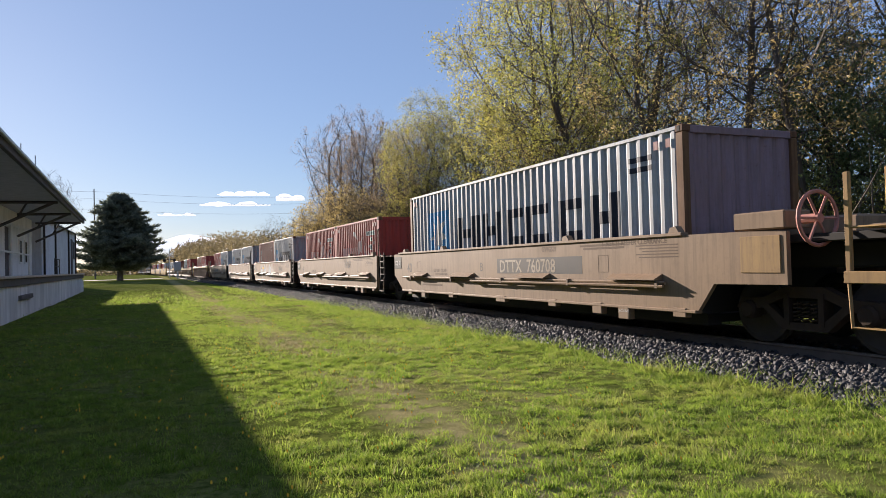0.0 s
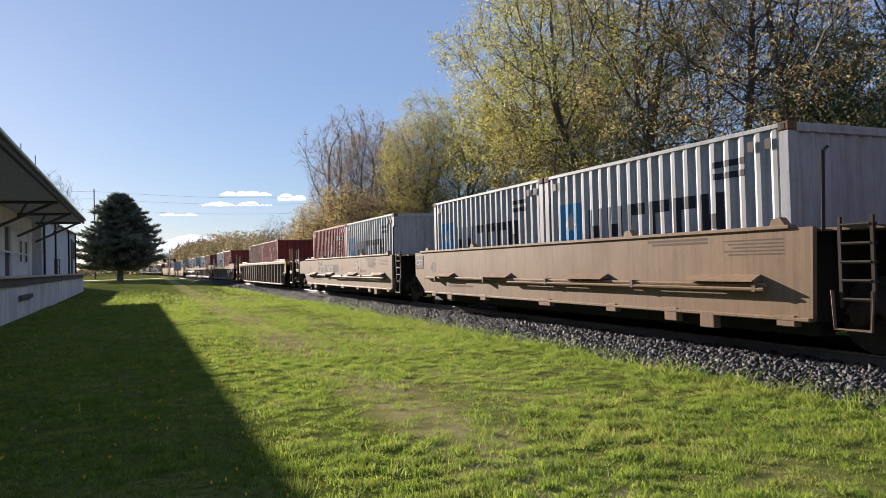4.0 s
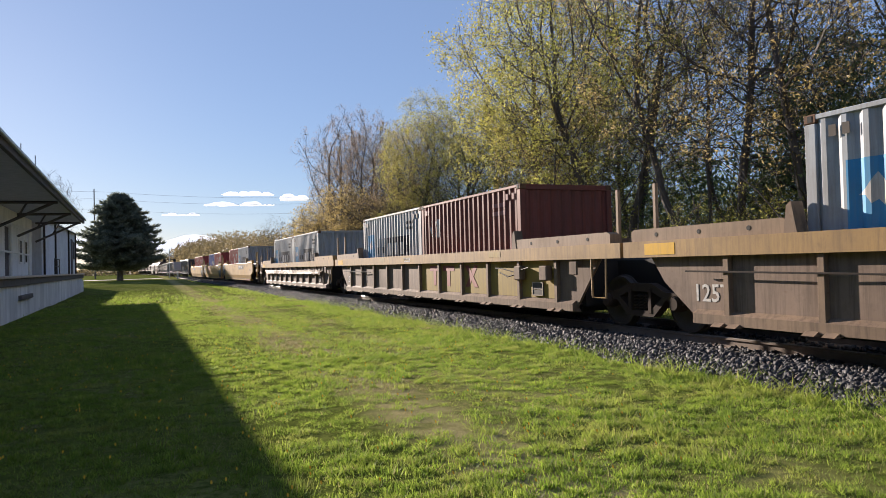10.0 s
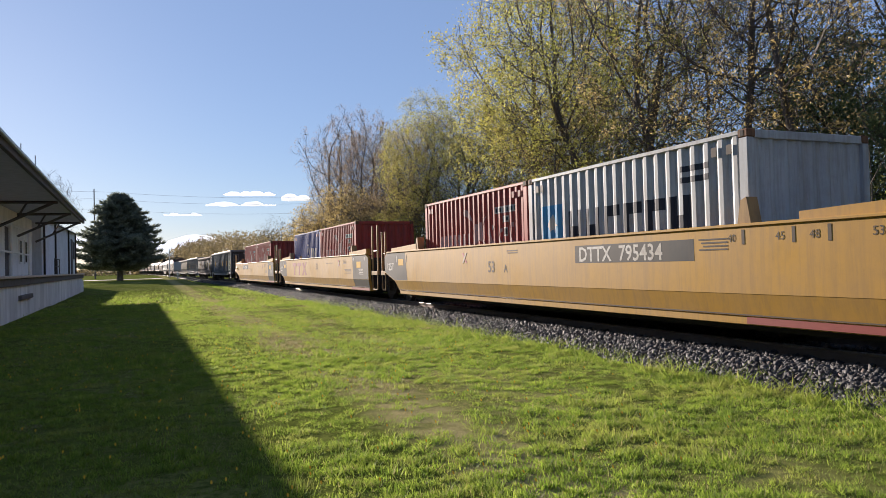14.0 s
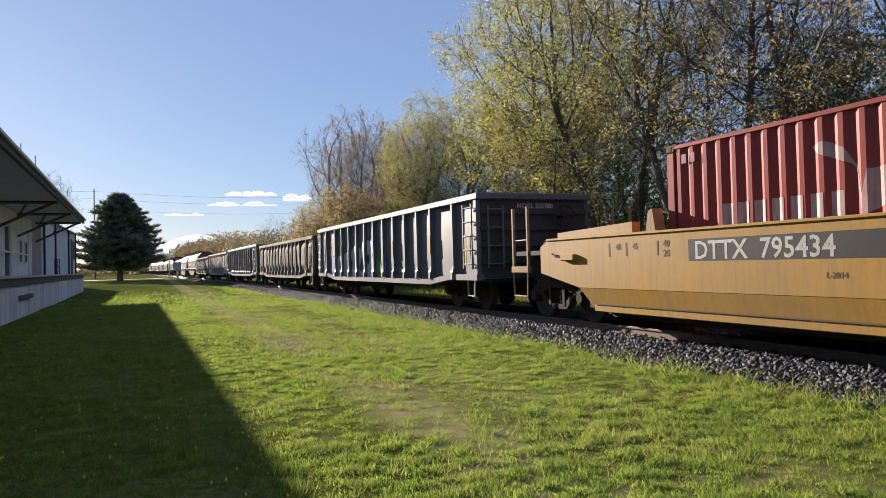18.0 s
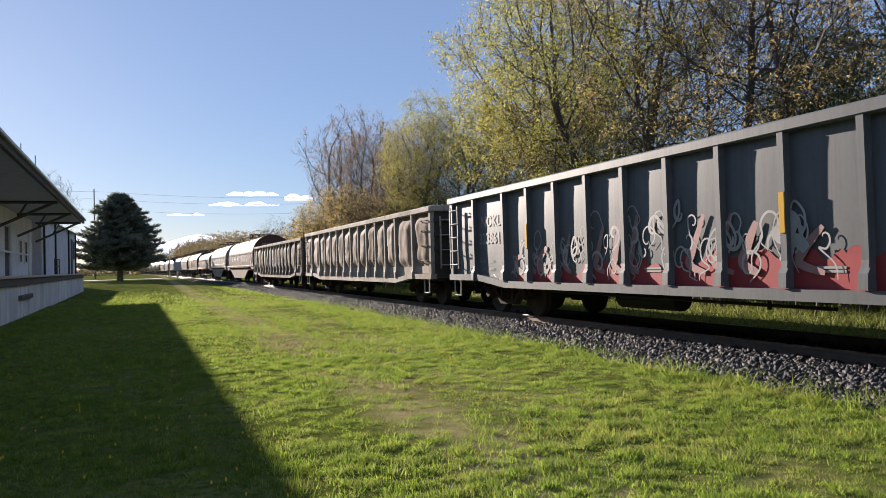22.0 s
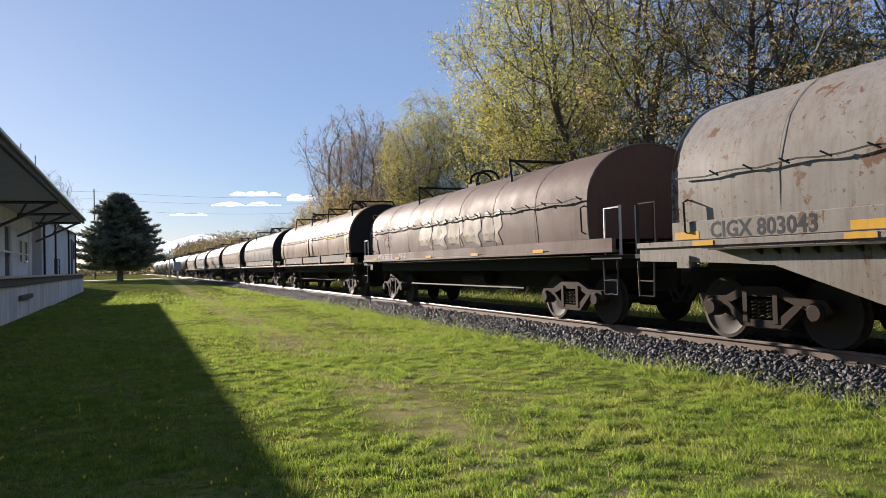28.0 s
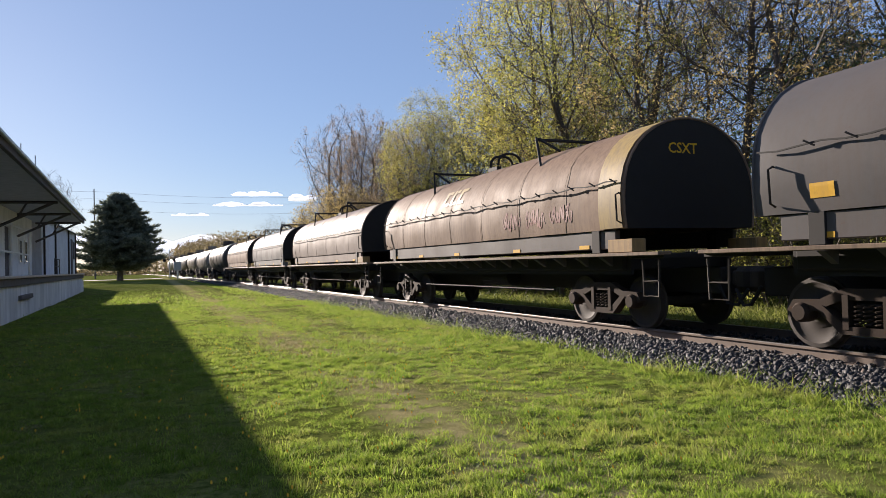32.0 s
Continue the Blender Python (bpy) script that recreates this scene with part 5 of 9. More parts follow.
def well_ribbed(u):
    """Single well car with a shallow top chord and close tapering ribs."""
    car = thing("well_car", "grimy tan well car with close tapered side ribs", "well car", "cars of the freight train")
    for s in (-1, 1):
        x0, x1 = sorted((s * HALF, s * (HALF - 0.22)))
        part("top_chord", Geo().box(x0, x1, -9.95, 9.8, 1.44, 1.60, 0.015), OCHRE if s < 0 else TAN, car, "yellow ended top chord")
        xa, xb = sorted((s * (HALF - 0.12), s * (HALF - 0.17)))
        part("side_sheet", Geo().prism([(-8.67, 0.28), (7.65, 0.28), (8.3, 0.8), (8.9, 1.44), (-9.3, 1.44), (-9.0, 0.9)], xa, xb), RIB_BROWN, car, "dark brown side sheet")
        rib = Geo().prism_y([(s * (HALF - 0.12), 1.44), (s * (HALF - 0.03), 1.44), (s * (HALF - 0.0), 0.34), (s * (HALF - 0.12), 0.30)], -0.05, 0.05).mesh("rib", TAN_DARK)
        flange = Geo().box(*sorted((s * (HALF + 0.0), s * (HALF - 0.24))), -8.67, 7.65, 0.22, 0.285, 0.01)
        part("bottom_flange", flange, TAN_DARK, car)
        for i in range(17):
            part("rib", rib, TAN_DARK, car, at=(0, -8.35 + i * 1.028, 0))
    x = -HALF
    for ya, yb in ((-9.3, -6.3), (6.3, 9.0)):
        part("guide_box", Geo().box(-1.42, -1.22, ya, yb, 1.60, 1.72, 0.01), TAN, car, "tan guide box")
        part("guide_box", Geo().box(1.22, 1.42, ya, yb, 1.60, 1.72, 0.01), TAN, car)
    well_floor(car, -8.5, 7.6)
    for s in (-1, 1):
        part("end_wall", Geo().box(-1.25, 1.25, s * 8.5 - 0.06, s * 8.5 + 0.06, 0.3, 1.5), BLACK, car)
        truck(car, s * 9.65)
        end_deck(car, s * 8.6, s * 11.0, 1.46, TAN_DARK)
        coupler(car, s * 11.0, s * 11.6)
        arch = Geo().tube([(-HALF + 0.03, s * 8.75, 0.35), (-HALF + 0.03, s * 8.85, 0.75), (-HALF + 0.03, s * 9.15, 0.92), (-HALF + 0.03, s * 9.95, 0.93)], 0.045, 6)
        part("wheel_arch", arch, TAN_DARK, car)
        post_gate(car, -1.34, s * 10.85, 0.3, 1.0, 2.25, OCHRE)
        post_gate(car, 1.34, s * 10.85, 0.3, 1.0, 2.25, OCHRE)
        part("end_plate", Geo().box(-HALF - 0.01, -HALF + 0.03, s * 9.87 - 0.12, s * 9.87 + 0.12, 0.95, 1.6, 0.01), SIGNAL_YELLOW, car)
    sign_side(car, "DTTX", 0.26, CHALK, -HALF + 0.118, 5.95, 0.92, 0.004)
    sign_side(car, "659609", 0.26, CHALK, -HALF + 0.118, 5.0, 0.92, 0.004)
    bars(car, -HALF + 0.118, 4.6, 6.2, 0.72, 0.08, GREY_INK, 1)
    MOVING.append((car, u, 0.0))
    return car


def well_chord(u, unit):
    """Unit with a deep top chord, recessed side and widely spaced ribs."""
    car = thing("well_car", "dusty ochre well car unit with deep top chord and spaced ribs", "well car", "cars of the freight train")
    for s in (-1, 1):
        x0, x1 = sorted((s * HALF, s * (HALF - 0.24)))
        part("top_chord", Geo().prism([(-9.95, 1.24), (9.45, 1.24), (9.45, 1.50), (-9.95, 1.50)], x0, x1), OCHRE, car, "scuffed ochre top chord")
        xa, xb = sorted((s * (HALF - 0.13), s * (HALF - 0.18)))
        part("side_sheet", Geo().prism([(-8.4, 0.32), (7.9, 0.32), (8.6, 0.85), (8.9, 1.24), (-9.2, 1.24), (-8.9, 0.9)], xa, xb), RIB_BROWN, car, "grimy brown recessed side sheet")
        lower = Geo().prism_y([(s * (HALF - 0.13), 0.46), (s * (HALF - 0.04), 0.40), (s * (HALF - 0.04), 0.26), (s * (HALF - 0.24), 0.24)], -8.4, 7.9)
        part("bottom_flange", lower, TAN_DARK, car)
        rib = Geo().box(*sorted((s * (HALF - 0.045), s * (HALF - 0.13))), -0.05, 0.05, 0.36, 1.24, 0.006).mesh("rib", TAN_DARK)
        toe = Geo().prism_y([(s * (HALF + 0.05), 0.24), (s * (HALF - 0.1), 0.24), (s * (HALF - 0.1), 0.33)], -0.09, 0.09).mesh("toe", TAN_DARK)
        for i in range(11):
            y = -7.81 + i * 1.505
            r = part("rib", rib, TAN_DARK, car, at=(0, y, 0))
            if s < 0:
                for dy in (-0.14, 0.14):
                    part("bolt_toe", toe, TAN_DARK, r, at=(0, dy, 0))
    xs = -HALF
    for k in range(4 if unit == 3 else 0):
        z = 1.06 - 0.055 * k
        p = Geo().tube([(xs - 0.03, -8.2 + 0.3 * k, z), (xs - 0.03, 8.0 - 0.25 * k, z)], 0.017, 6)
        part("air_pipe", p, TAN, car, "thin tan pipe")
    if unit != 3:
        part("air_pipe", Geo().tube([(xs + 0.02, 8.0, 1.02), (xs + 0.02, 6.2, 1.0), (xs + 0.06, 4.6, 0.98)], 0.014, 5), DARK_STEEL, car, "thin dark pipe")
    for ya, yb in ((-6.55, -6.29), (-7.62, -7.33)):
        part("lever_box", Geo().box(xs - 0.05, xs + 0.10, ya, yb, 0.83, 1.13, 0.02), TAN_DARK, car, "small tan lever box")
    placard = part("placard", Geo().box(xs + 0.10, xs + 0.128, -7.25, -6.82, 0.51, 0.79, 0.004), GREY_HOOD, car, "small framed data placard")
    for za, zb, ya, yb in ((0.77, 0.79, -7.25, -6.82), (0.51, 0.53, -7.25, -6.82), (0.51, 0.79, -7.25, -7.23), (0.51, 0.79, -6.84, -6.82), (0.64, 0.65, -7.25, -6.82)):
        part("placard_edge", Geo().box(xs + 0.09, xs + 0.099, ya, yb, za, zb), NUMBER_BEIGE, placard)
    part("brake_lever", Geo().tube([(xs - 0.02, -6.3, 0.95), (xs - 0.04, -6.0, 0.9), (xs - 0.02, -5.56, 1.0)], 0.016, 5), DARK_STEEL, car)
    for yk in (-3.3, -1.8, -0.3, 1.2, 2.7) if unit == 3 else ():
        part("pipe_strap", Geo().tube([(xs - 0.03, yk, 1.08), (xs - 0.03, yk - 0.12, 1.0), (xs + 0.1, yk - 0.28, 0.86)], 0.013, 5), DARK_STEEL, car)
    part("chain", Geo().tube([(xs - 0.03, -6.9, 1.10), (xs - 0.03, -6.3, 1.0), (xs - 0.03, -5.7, 1.08), (xs - 0.03, -5.4, 1.09)], 0.012, 5), DARK_STEEL, car)
    for ya, yb in ((-9.6, -6.2), (6.2, 9.3)):
        for s in (-1, 1):
            part("guide_box", Geo().prism([(ya, 1.50), (yb, 1.50), (yb, 1.66), (yb - 0.08, 1.70), (ya + 0.08, 1.70), (ya, 1.66)], *sorted((s * 1.44, s * 1.24))), TAN if unit != 3 else OCHRE, car, "tan guide box with round holes")
        for f in (0.2, 0.5, 0.8):
            y = ya + (yb - ya) * f
            part("guide_hole", Geo().lathe_x([(0.0, -1.445), (0.035, -1.445), (0.035, -1.441), (0.0, -1.441)], y, 1.6, 8), BLACK, car)
    for y in (-6.15, 6.15):
        part("container_lock", Geo().prism([(y - 0.1, 1.5), (y + 0.1, 1.5), (y + 0.05, 1.85), (y - 0.02, 1.9)], -1.45, -1.25), TAN_DARK, car)
    well_floor(car, -8.3, 7.8)
    part("end_wall", Geo().box(-1.25, 1.25, -8.55, -8.43, 0.35, 1.4), BLACK, car)
    part("end_wall", Geo().box(-1.25, 1.25, 8.0, 8.12, 0.35, 1.4), BLACK, car)
    truck(car, -9.9)
    part("joint", Geo().box(-0.5, 0.5, -10.2, -8.5, 0.6, 1.25, 0.05), BLACK, car)
    if unit == 3:
        truck(car, 9.75)
        end_deck(car, 8.2, 11.0, 1.42, OCHRE)
        coupler(car, 11.0, 11.7)
        post_gate(car, -1.34, 10.6, 0.28, 0.95, 2.1, TAN_DARK)
        post_gate(car, 1.34, 10.6, 0.28, 0.95, 2.1, TAN_DARK)
    if unit == 1:
        end_deck(car, -8.6, -11.2, 1.42, OCHRE)
        coupler(car, -11.9, -11.2)
        brake_wheel(car, -1.0, -9.6, 1.9)
        post_gate(car, -1.34, -10.9, 0.28, 0.95, 2.25, TAN_DARK)
        post_gate(car, 1.34, -10.9, 0.28, 0.95, 2.25, TAN_DARK)
    for y in (-9.0,):
        stirrup(car, xs + 0.02, y - 0.3, 0.22, 0.55, 1.24, OCHRE)
        part("ladder_plate", Geo().box(xs - 0.02, xs + 0.02, y + 0.35, y + 0.6, 0.95, 1.2, 0.01), TAN_DARK, car)
    for y in (-9.5, 9.0):
        part("flag_post", Geo().box(-1.2, -1.14, y - 0.03, y + 0.03, 1.5, 2.45), TAN, car)
    part("yellow_patch", Geo().quad((xs - 0.004, 8.9, 1.28), (xs - 0.004, 8.2, 1.28), (xs - 0.004, 8.2, 1.46), (xs - 0.004, 8.9, 1.46)), SIGNAL_YELLOW, car)
    for y in (-5.0, 1.0, 3.4):
        part("yellow_patch", Geo().quad((xs - 0.004, y, 1.34), (xs - 0.004, y - 0.6, 1.34), (xs - 0.004, y - 0.6, 1.46), (xs - 0.004, y, 1.46)), FADED_BAND, car, "worn yellow paint patch")
    xr = -HALF + 0.124
    if unit != 2:
        for txt, yn, sz in (("DTTX", -3.98, 0.31), ("725220", -4.90, 0.31)) if unit == 1 else (("DTTX", 5.42, 0.28), ("725220", 4.42, 0.28)):
            sign_side(car, txt, sz, CHALK, xr, yn, 0.52, 0.006)
    if unit == 2:
        # the front half was painted over in olive yellow and carries large maroon block marks
        xp = -HALF + 0.126
        for i in range(5):
            y = -0.31 - i * 1.505
            part("repainted_panel", Geo().quad((xp, y + 0.02, 0.47), (xp, y - 1.38, 0.47), (xp, y - 1.38, 1.23), (xp, y + 0.02, 1.23)), OLIVE_YELLOW, car, "olive yellow repainted panel")
        part("painted_mark", Geo().box(xp - 0.006, xp - 0.002, -1.72, -1.0, 1.02, 1.16).box(xp - 0.006, xp - 0.002, -1.46, -1.26, 0.62, 1.02), LOGO_RED, car, "maroon block mark")
        part("painted_mark", Geo().box(xp - 0.006, xp - 0.002, -2.72, -1.95, 1.02, 1.16).box(xp - 0.006, xp - 0.002, -2.44, -2.23, 0.62, 1.02), LOGO_RED, car, "maroon block mark")
        for sg in (-1, 1):
            part("painted_mark", Geo().prism([(-3.40, 0.89 + sg * 0.27), (-3.62, 0.89 + sg * 0.27), (-4.16, 0.89 - sg * 0.27), (-3.94, 0.89 - sg * 0.27)], xp - 0.006 - 0.002 * (sg > 0), xp - 0.002), LOGO_RED, car, "maroon slanted mark")
    sign_side(car, "53", 0.44, GREY_INK, xr, (1.05, 5.65, -0.45)[unit - 1], 0.56, 0.004)
    sign_side(car, "125T", 0.36, CHALK, xr, 7.97, 0.58, 0.004) if unit != 3 else None
    for txt, y in (("20", -5.95), ("40", -6.3), ("45", -7.05)) if unit == 1 else ():
        sign_side(car, txt, 0.2, GREY_INK, xs - 0.004, y, 1.28)
    bars(car, xs - 0.004, 0.3, 0.9, 1.40, 0.03, CHALK, 3)
    MOVING.append((car, u, 0.0))
    return car


def well_yellow(u, unit):
    """Unit with plain bright yellow sides, slanted at the ends."""
    car = thing("well_car", "bright yellow smooth sided well car unit with dark end patches", "well car", "cars of the freight train")
    ya, yb = (-9.98 if unit == 1 else -8.55), (9.6 if unit == 3 else 9.2)
    body = [(-9.05 if unit == 1 else ya, 0.72), (8.25, 0.72), (yb, 0.98), (yb, 1.50), (yb - 0.25, 1.62), (ya + 0.3, 1.62), (ya, 1.50), (ya, 0.97)]
    for s in (-1, 1):
        x0, x1 = sorted((s * HALF, s * (HALF - 0.10)))
        part("side_sheet", Geo().prism(body, x0, x1), YELLOW, car)
        x0, x1 = sorted((s * (HALF + 0.025), s * (HALF - 0.2)))
        part("top_chord", Geo().box(x0, x1, ya + 0.25, yb - 0.25, 1.615, 1.66, 0.01), YELLOW, car)
        slant = Geo()
        o = [(-9.05 if unit == 1 else ya, 0.724), (8.25, 0.724), (7.85, 0.32), (-8.5, 0.32)]
        for y, z in o:
            for d in (0.0, 0.09):
                slant.v.append((s * (HALF - 0.004 - d - (0.724 - z) * 0.22), y, z))
        slant.f += [(0, 2, 4, 6), (1, 7, 5, 3), (0, 1, 3, 2), (2, 3, 5, 4), (4, 5, 7, 6), (6, 7, 1, 0)]
        part("lower_sheet", slant, YELLOW, car, "inward sloping lower sheet")
        part("bottom_chord", Geo().box(*sorted((s * (HALF - 0.05), s * (HALF - 0.25))), -8.56, 7.84, 0.30, 0.42, 0.01), YELLOW, car)
    x = -HALF - 0.0015
    part("red_strip", Geo().box(-HALF + 0.044, -HALF + 0.049, -8.5, -6.2, 0.315, 0.405), LOGO_RED, car, "faded red strip")
    part("seam_line", Geo().box(-HALF + 0.030, -HALF + 0.05, -8.55, 7.83, 0.425, 0.44), GREY_INK, car)
    if unit > 1:
        part("end_patch", Geo().poly([(x, -6.55, 0.73), (x, ya + 0.02, 0.73), (x, ya + 0.02, 1.50), (x, ya + 0.3, 1.60), (x, -6.45, 1.60)]), CHARCOAL, car, "dark grey end patch")
        part("end_patch", Geo().quad((-HALF - 0.002, -6.55, 0.715), (-HALF + 0.082, -6.7, 0.33), (-HALF + 0.082, -8.48, 0.33), (-HALF - 0.002, ya + 0.02, 0.715)), CHARCOAL, car)
        for tx, yy in (("48", -6.55), ("53", -8.0)):
            sign_side(car, tx, 0.16, CHALK, x - 0.0012, yy, 1.42, 0.003)
        bars(car, x - 0.001, -7.9, -7.3, 1.08, 0.025, CHALK, 4, 1.4)
        part("yellow_square", Geo().quad((x - 0.003, -7.05, 1.15), (x - 0.003, -7.6, 1.15), (x - 0.003, -7.6, 1.38), (x - 0.003, -7.05, 1.38)), SIGNAL_YELLOW, car)
    if unit == 3:
        for tx, yy, zz in (("48", 232.1 - 225.0, 1.38), ("45", 231.65 - 225.0, 1.38), ("40", 230.9 - 225.0, 1.40), ("20", 230.9 - 225.0, 1.25)):
            sign_side(car, tx, 0.15, GREY_INK, x - 0.0012, yy, zz, 0.003)
        for yy in (232.3, 231.83, 231.05):
            part("stencil_tick", Geo().quad((x - 0.001, yy - 225.0, 1.27), (x - 0.001, yy - 225.04, 1.27), (x - 0.001, yy - 225.04, 1.50), (x - 0.001, yy - 225.0, 1.50)), GREY_INK, car)
        sign_side(car, "L-2014", 0.10, GREY_INK, x - 0.0012, 228.07 - 225.0, 0.94, 0.002)
        part("lever_box", Geo().box(x - 0.08, x + 0.02, 233.3 - 225.0, 233.75 - 225.0, 1.22, 1.34, 0.015), YELLOW, car)
        part("lever", Geo().tube([(x - 0.03, 234.1 - 225.0, 1.36), (x - 0.07, 233.9 - 225.0, 1.30), (x - 0.06, 233.7 - 225.0, 1.28)], 0.02, 5), DARK_STEEL, car)
    if unit < 3:
        part("end_patch", Geo().poly([(x, 7.2, 1.60), (x, yb - 0.25, 1.60), (x, yb - 0.02, 1.50), (x, yb - 0.02, 0.99), (x, 8.25, 0.74), (x, 7.0, 0.74)]), CHARCOAL, car, "dark grey end patch")
        sign_side(car, "125T", 0.33, CHALK, x - 0.0012, 8.95, 1.05, 0.004)
        part("yellow_square", Geo().quad((x - 0.003, 7.8, 1.2), (x - 0.003, 7.35, 1.2), (x - 0.003, 7.35, 1.4), (x - 0.003, 7.8, 1.4)), SIGNAL_YELLOW, car)
        for y in (8.0, 7.1):
            part("white_mark", Geo().quad((x - 0.003, y, 1.3), (x - 0.003, y - 0.05, 1.3), (x - 0.003, y - 0.05, 1.52), (x - 0.003, y, 1.52)), CHALK, car)
    for gy in (-8.2 if unit > 1 else ya + 0.6, yb - 2.9):
        for s in (-1, 1):
            part("guide_box", Geo().prism([(gy, 1.66), (gy + 2.3, 1.66), (gy + 2.3, 1.76), (gy, 1.84)], *sorted((s * 1.46, s * 1.3))), YELLOW, car, "yellow guide box")
    for y in (-6.2, 6.25):
        part("container_lock", Geo().prism([(y - 0.12, 1.64), (y + 0.12, 1.64), (y + 0.05, 1.98), (y - 0.05, 2.02)], -1.45, -1.25), OCHRE, car)
    well_floor(car, -8.4, 7.7)
    part("end_wall", Geo().box(-1.35, 1.35, -8.5, -8.38, 0.35, 1.5), BLACK, car)
    part("end_wall", Geo().box(-1.35, 1.35, 8.0, 8.12, 0.35, 1.5), BLACK, car)
    truck(car, -9.9)
    part("joint", Geo().box(-0.5, 0.5, -10.2, -8.4, 0.6, 1.25, 0.05), BLACK, car)
    if unit > 1:
        post_gate(car, -1.40, ya - 0.55, 0.30, 1.0, 2.62, OCHRE)
    if unit == 1:
        end_deck(car, -8.7, -11.4, 1.46, YELLOW)
        coupler(car, -12.2, -11.4)
        for s in (-1, 1):
            post_gate(car, s * 1.34, -11.2, 0.32, 1.1, 2.40, YELLOW)
        part("end_rail", Geo().box(-1.40, -1.28, -11.3, -9.9, 1.52, 1.6, 0.01), YELLOW, car)
    if unit == 3:
        truck(car, 9.7)
        end_deck(car, 8.2, 11.0, 1.46, YELLOW)
        coupler(car, 11.0, 12.0)
        for s in (-1, 1):
            post_gate(car, s * 1.34, 10.7, 0.32, 1.1, 2.40, OCHRE)
    else:
        post_gate(car, -1.42, yb + 0.3, 0.18, 1.0, 2.35, OCHRE)
    if unit != 2:
        yn = -2.2 if unit == 1 else 5.35
        part("number_panel", Geo().quad((x, yn, 1.17), (x, yn - 3.1, 1.17), (x, yn - 3.1, 1.49), (x, yn, 1.49)), CHARCOAL, car, "dark number panel")
        sign_side(car, "DTTX  795434", 0.37, CHALK, x - 0.0015, yn - 0.12, 1.20, 0.006)
        sign_side(car, "53", 0.36, GREY_INK, x - 0.002, 1.45 if unit == 1 else 1.6, 1.0, 0.006)
        sign_side(car, "A" if unit == 1 else "B", 0.24, GREY_INK, x - 0.002, 0.65 if unit == 1 else 0.65, 1.0, 0.004)
    else:
        # large maroon block mark
        y = 5.3
        part("painted_mark", Geo().box(x - 0.004, x, y - 1.0, y, 1.28, 1.46).box(x - 0.004, x, y - 0.64, y - 0.36, 0.82, 1.28), LOGO_RED, car, "maroon block mark")
        part("painted_mark", Geo().box(x - 0.004, x, y - 2.2, y - 1.2, 1.28, 1.46).box(x - 0.004, x, y - 1.84, y - 1.56, 0.82, 1.28), LOGO_RED, car, "maroon block mark")
        for sg in (-1, 1):
            part("painted_mark", Geo().prism([(y - 2.4, 1.14 + sg * 0.32), (y - 2.72, 1.14 + sg * 0.32), (y - 3.5, 1.14 - sg * 0.32), (y - 3.18, 1.14 - sg * 0.32)], x - 0.004 - 0.002 * (sg > 0), x), LOGO_RED, car, "maroon slanted mark")
        sign_side(car, "53", 0.40, GREY_INK, x - 0.002, -0.2, 1.1, 0.004)
    for y0, y1, z, n in ((-3.5, -2.2, 1.36, 1), (-5.6, -5.05, 1.46, 4), (-6.3, -5.3, 1.08, 4)) if unit != 1 else ((-5.95, -5.4, 1.46, 4), (-9.2, -8.3, 1.14, 3), (0.0, 0.5, 1.46, 2)):
        bars(car, x - 0.002, y0, y1, z, 0.022, GREY_INK, n, 1.2)
    for y, tx in ((-6.2, "40"), (-7.0, "45"), (-7.5, "48"), (-8.3, "53")):
        if unit == 1:
            sign_side(car, tx, 0.15, GREY_INK, x - 0.002, y + 0.25, 1.42)
            part("tick_mark", Geo().quad((x - 0.002, y, 1.38), (x - 0.002, y - 0.05, 1.38), (x - 0.002, y - 0.05, 1.58), (x - 0.002, y, 1.58)), GREY_INK, car)
    if unit == 3:
        sign_side(car, "40", 0.2, GREY_INK, x - 0.002, -5.75, 1.38, 0.002)
        sign_side(car, "20", 0.2, GREY_INK, x - 0.002, -5.75, 1.18, 0.002)
    for y, mt in ((2.9 if unit == 1 else -4.3, SPRAY_MAUVE), (2.9 if unit == 1 else -4.3, SPRAY_RED)):
        sg = 1 if mt is SPRAY_MAUVE else -1
        part("small_mark", Geo().prism([(y, 1.35 - sg * 0.13), (y - 0.08, 1.35 - sg * 0.13), (y - 0.3, 1.35 + sg * 0.13), (y - 0.22, 1.35 + sg * 0.13)], x - 0.003 - 0.002 * (sg > 0), x), mt, car)
    MOVING.append((car, u, 0.0))
    return car


# ---------------------------------------------------------------- gondolas
def panel_depth(y, z, y0, y1, z0, z1, bulge, seed, dents):
    """How far a side sheet is pushed out at a place between its two ribs."""
    def rise(lo, hi, q):
        s = min(1, max(0, (q - lo) / (hi - lo)))
        return s * s * (3 - 2 * s)

    a, b = (y - y0) / (y1 - y0), (z - z0) / (z1 - z0)
    e = min(1, 4 * max(0, min(a, 1 - a))) * min(1, 5 * max(0, min(b, 1 - b)))
    wav = 0.05 * noise.noise((seed * 2.3, y * 2.0, z * 2.0))
    shape = rise(0.02, 0.30, a + wav) * rise(0.02, 0.30, 1 - a + wav)
    shape *= rise(0.16, 0.34, b + wav) * rise(0.0, 0.20, 1 - b + 0.5 * wav)
    d = bulge * shape * (1 + 0.4 * noise.noise((seed * 3.1, y * 1.5, z * 1.2)))
    return d + dents * e * (0.7 * noise.noise((seed * 1.7, y * 3.2, z * 2.6)) + 0.45 * abs(noise.noise((seed, y * 6, z * 5))) + 0.3 * noise.noise((seed + 5, y * 13, z * 11)))


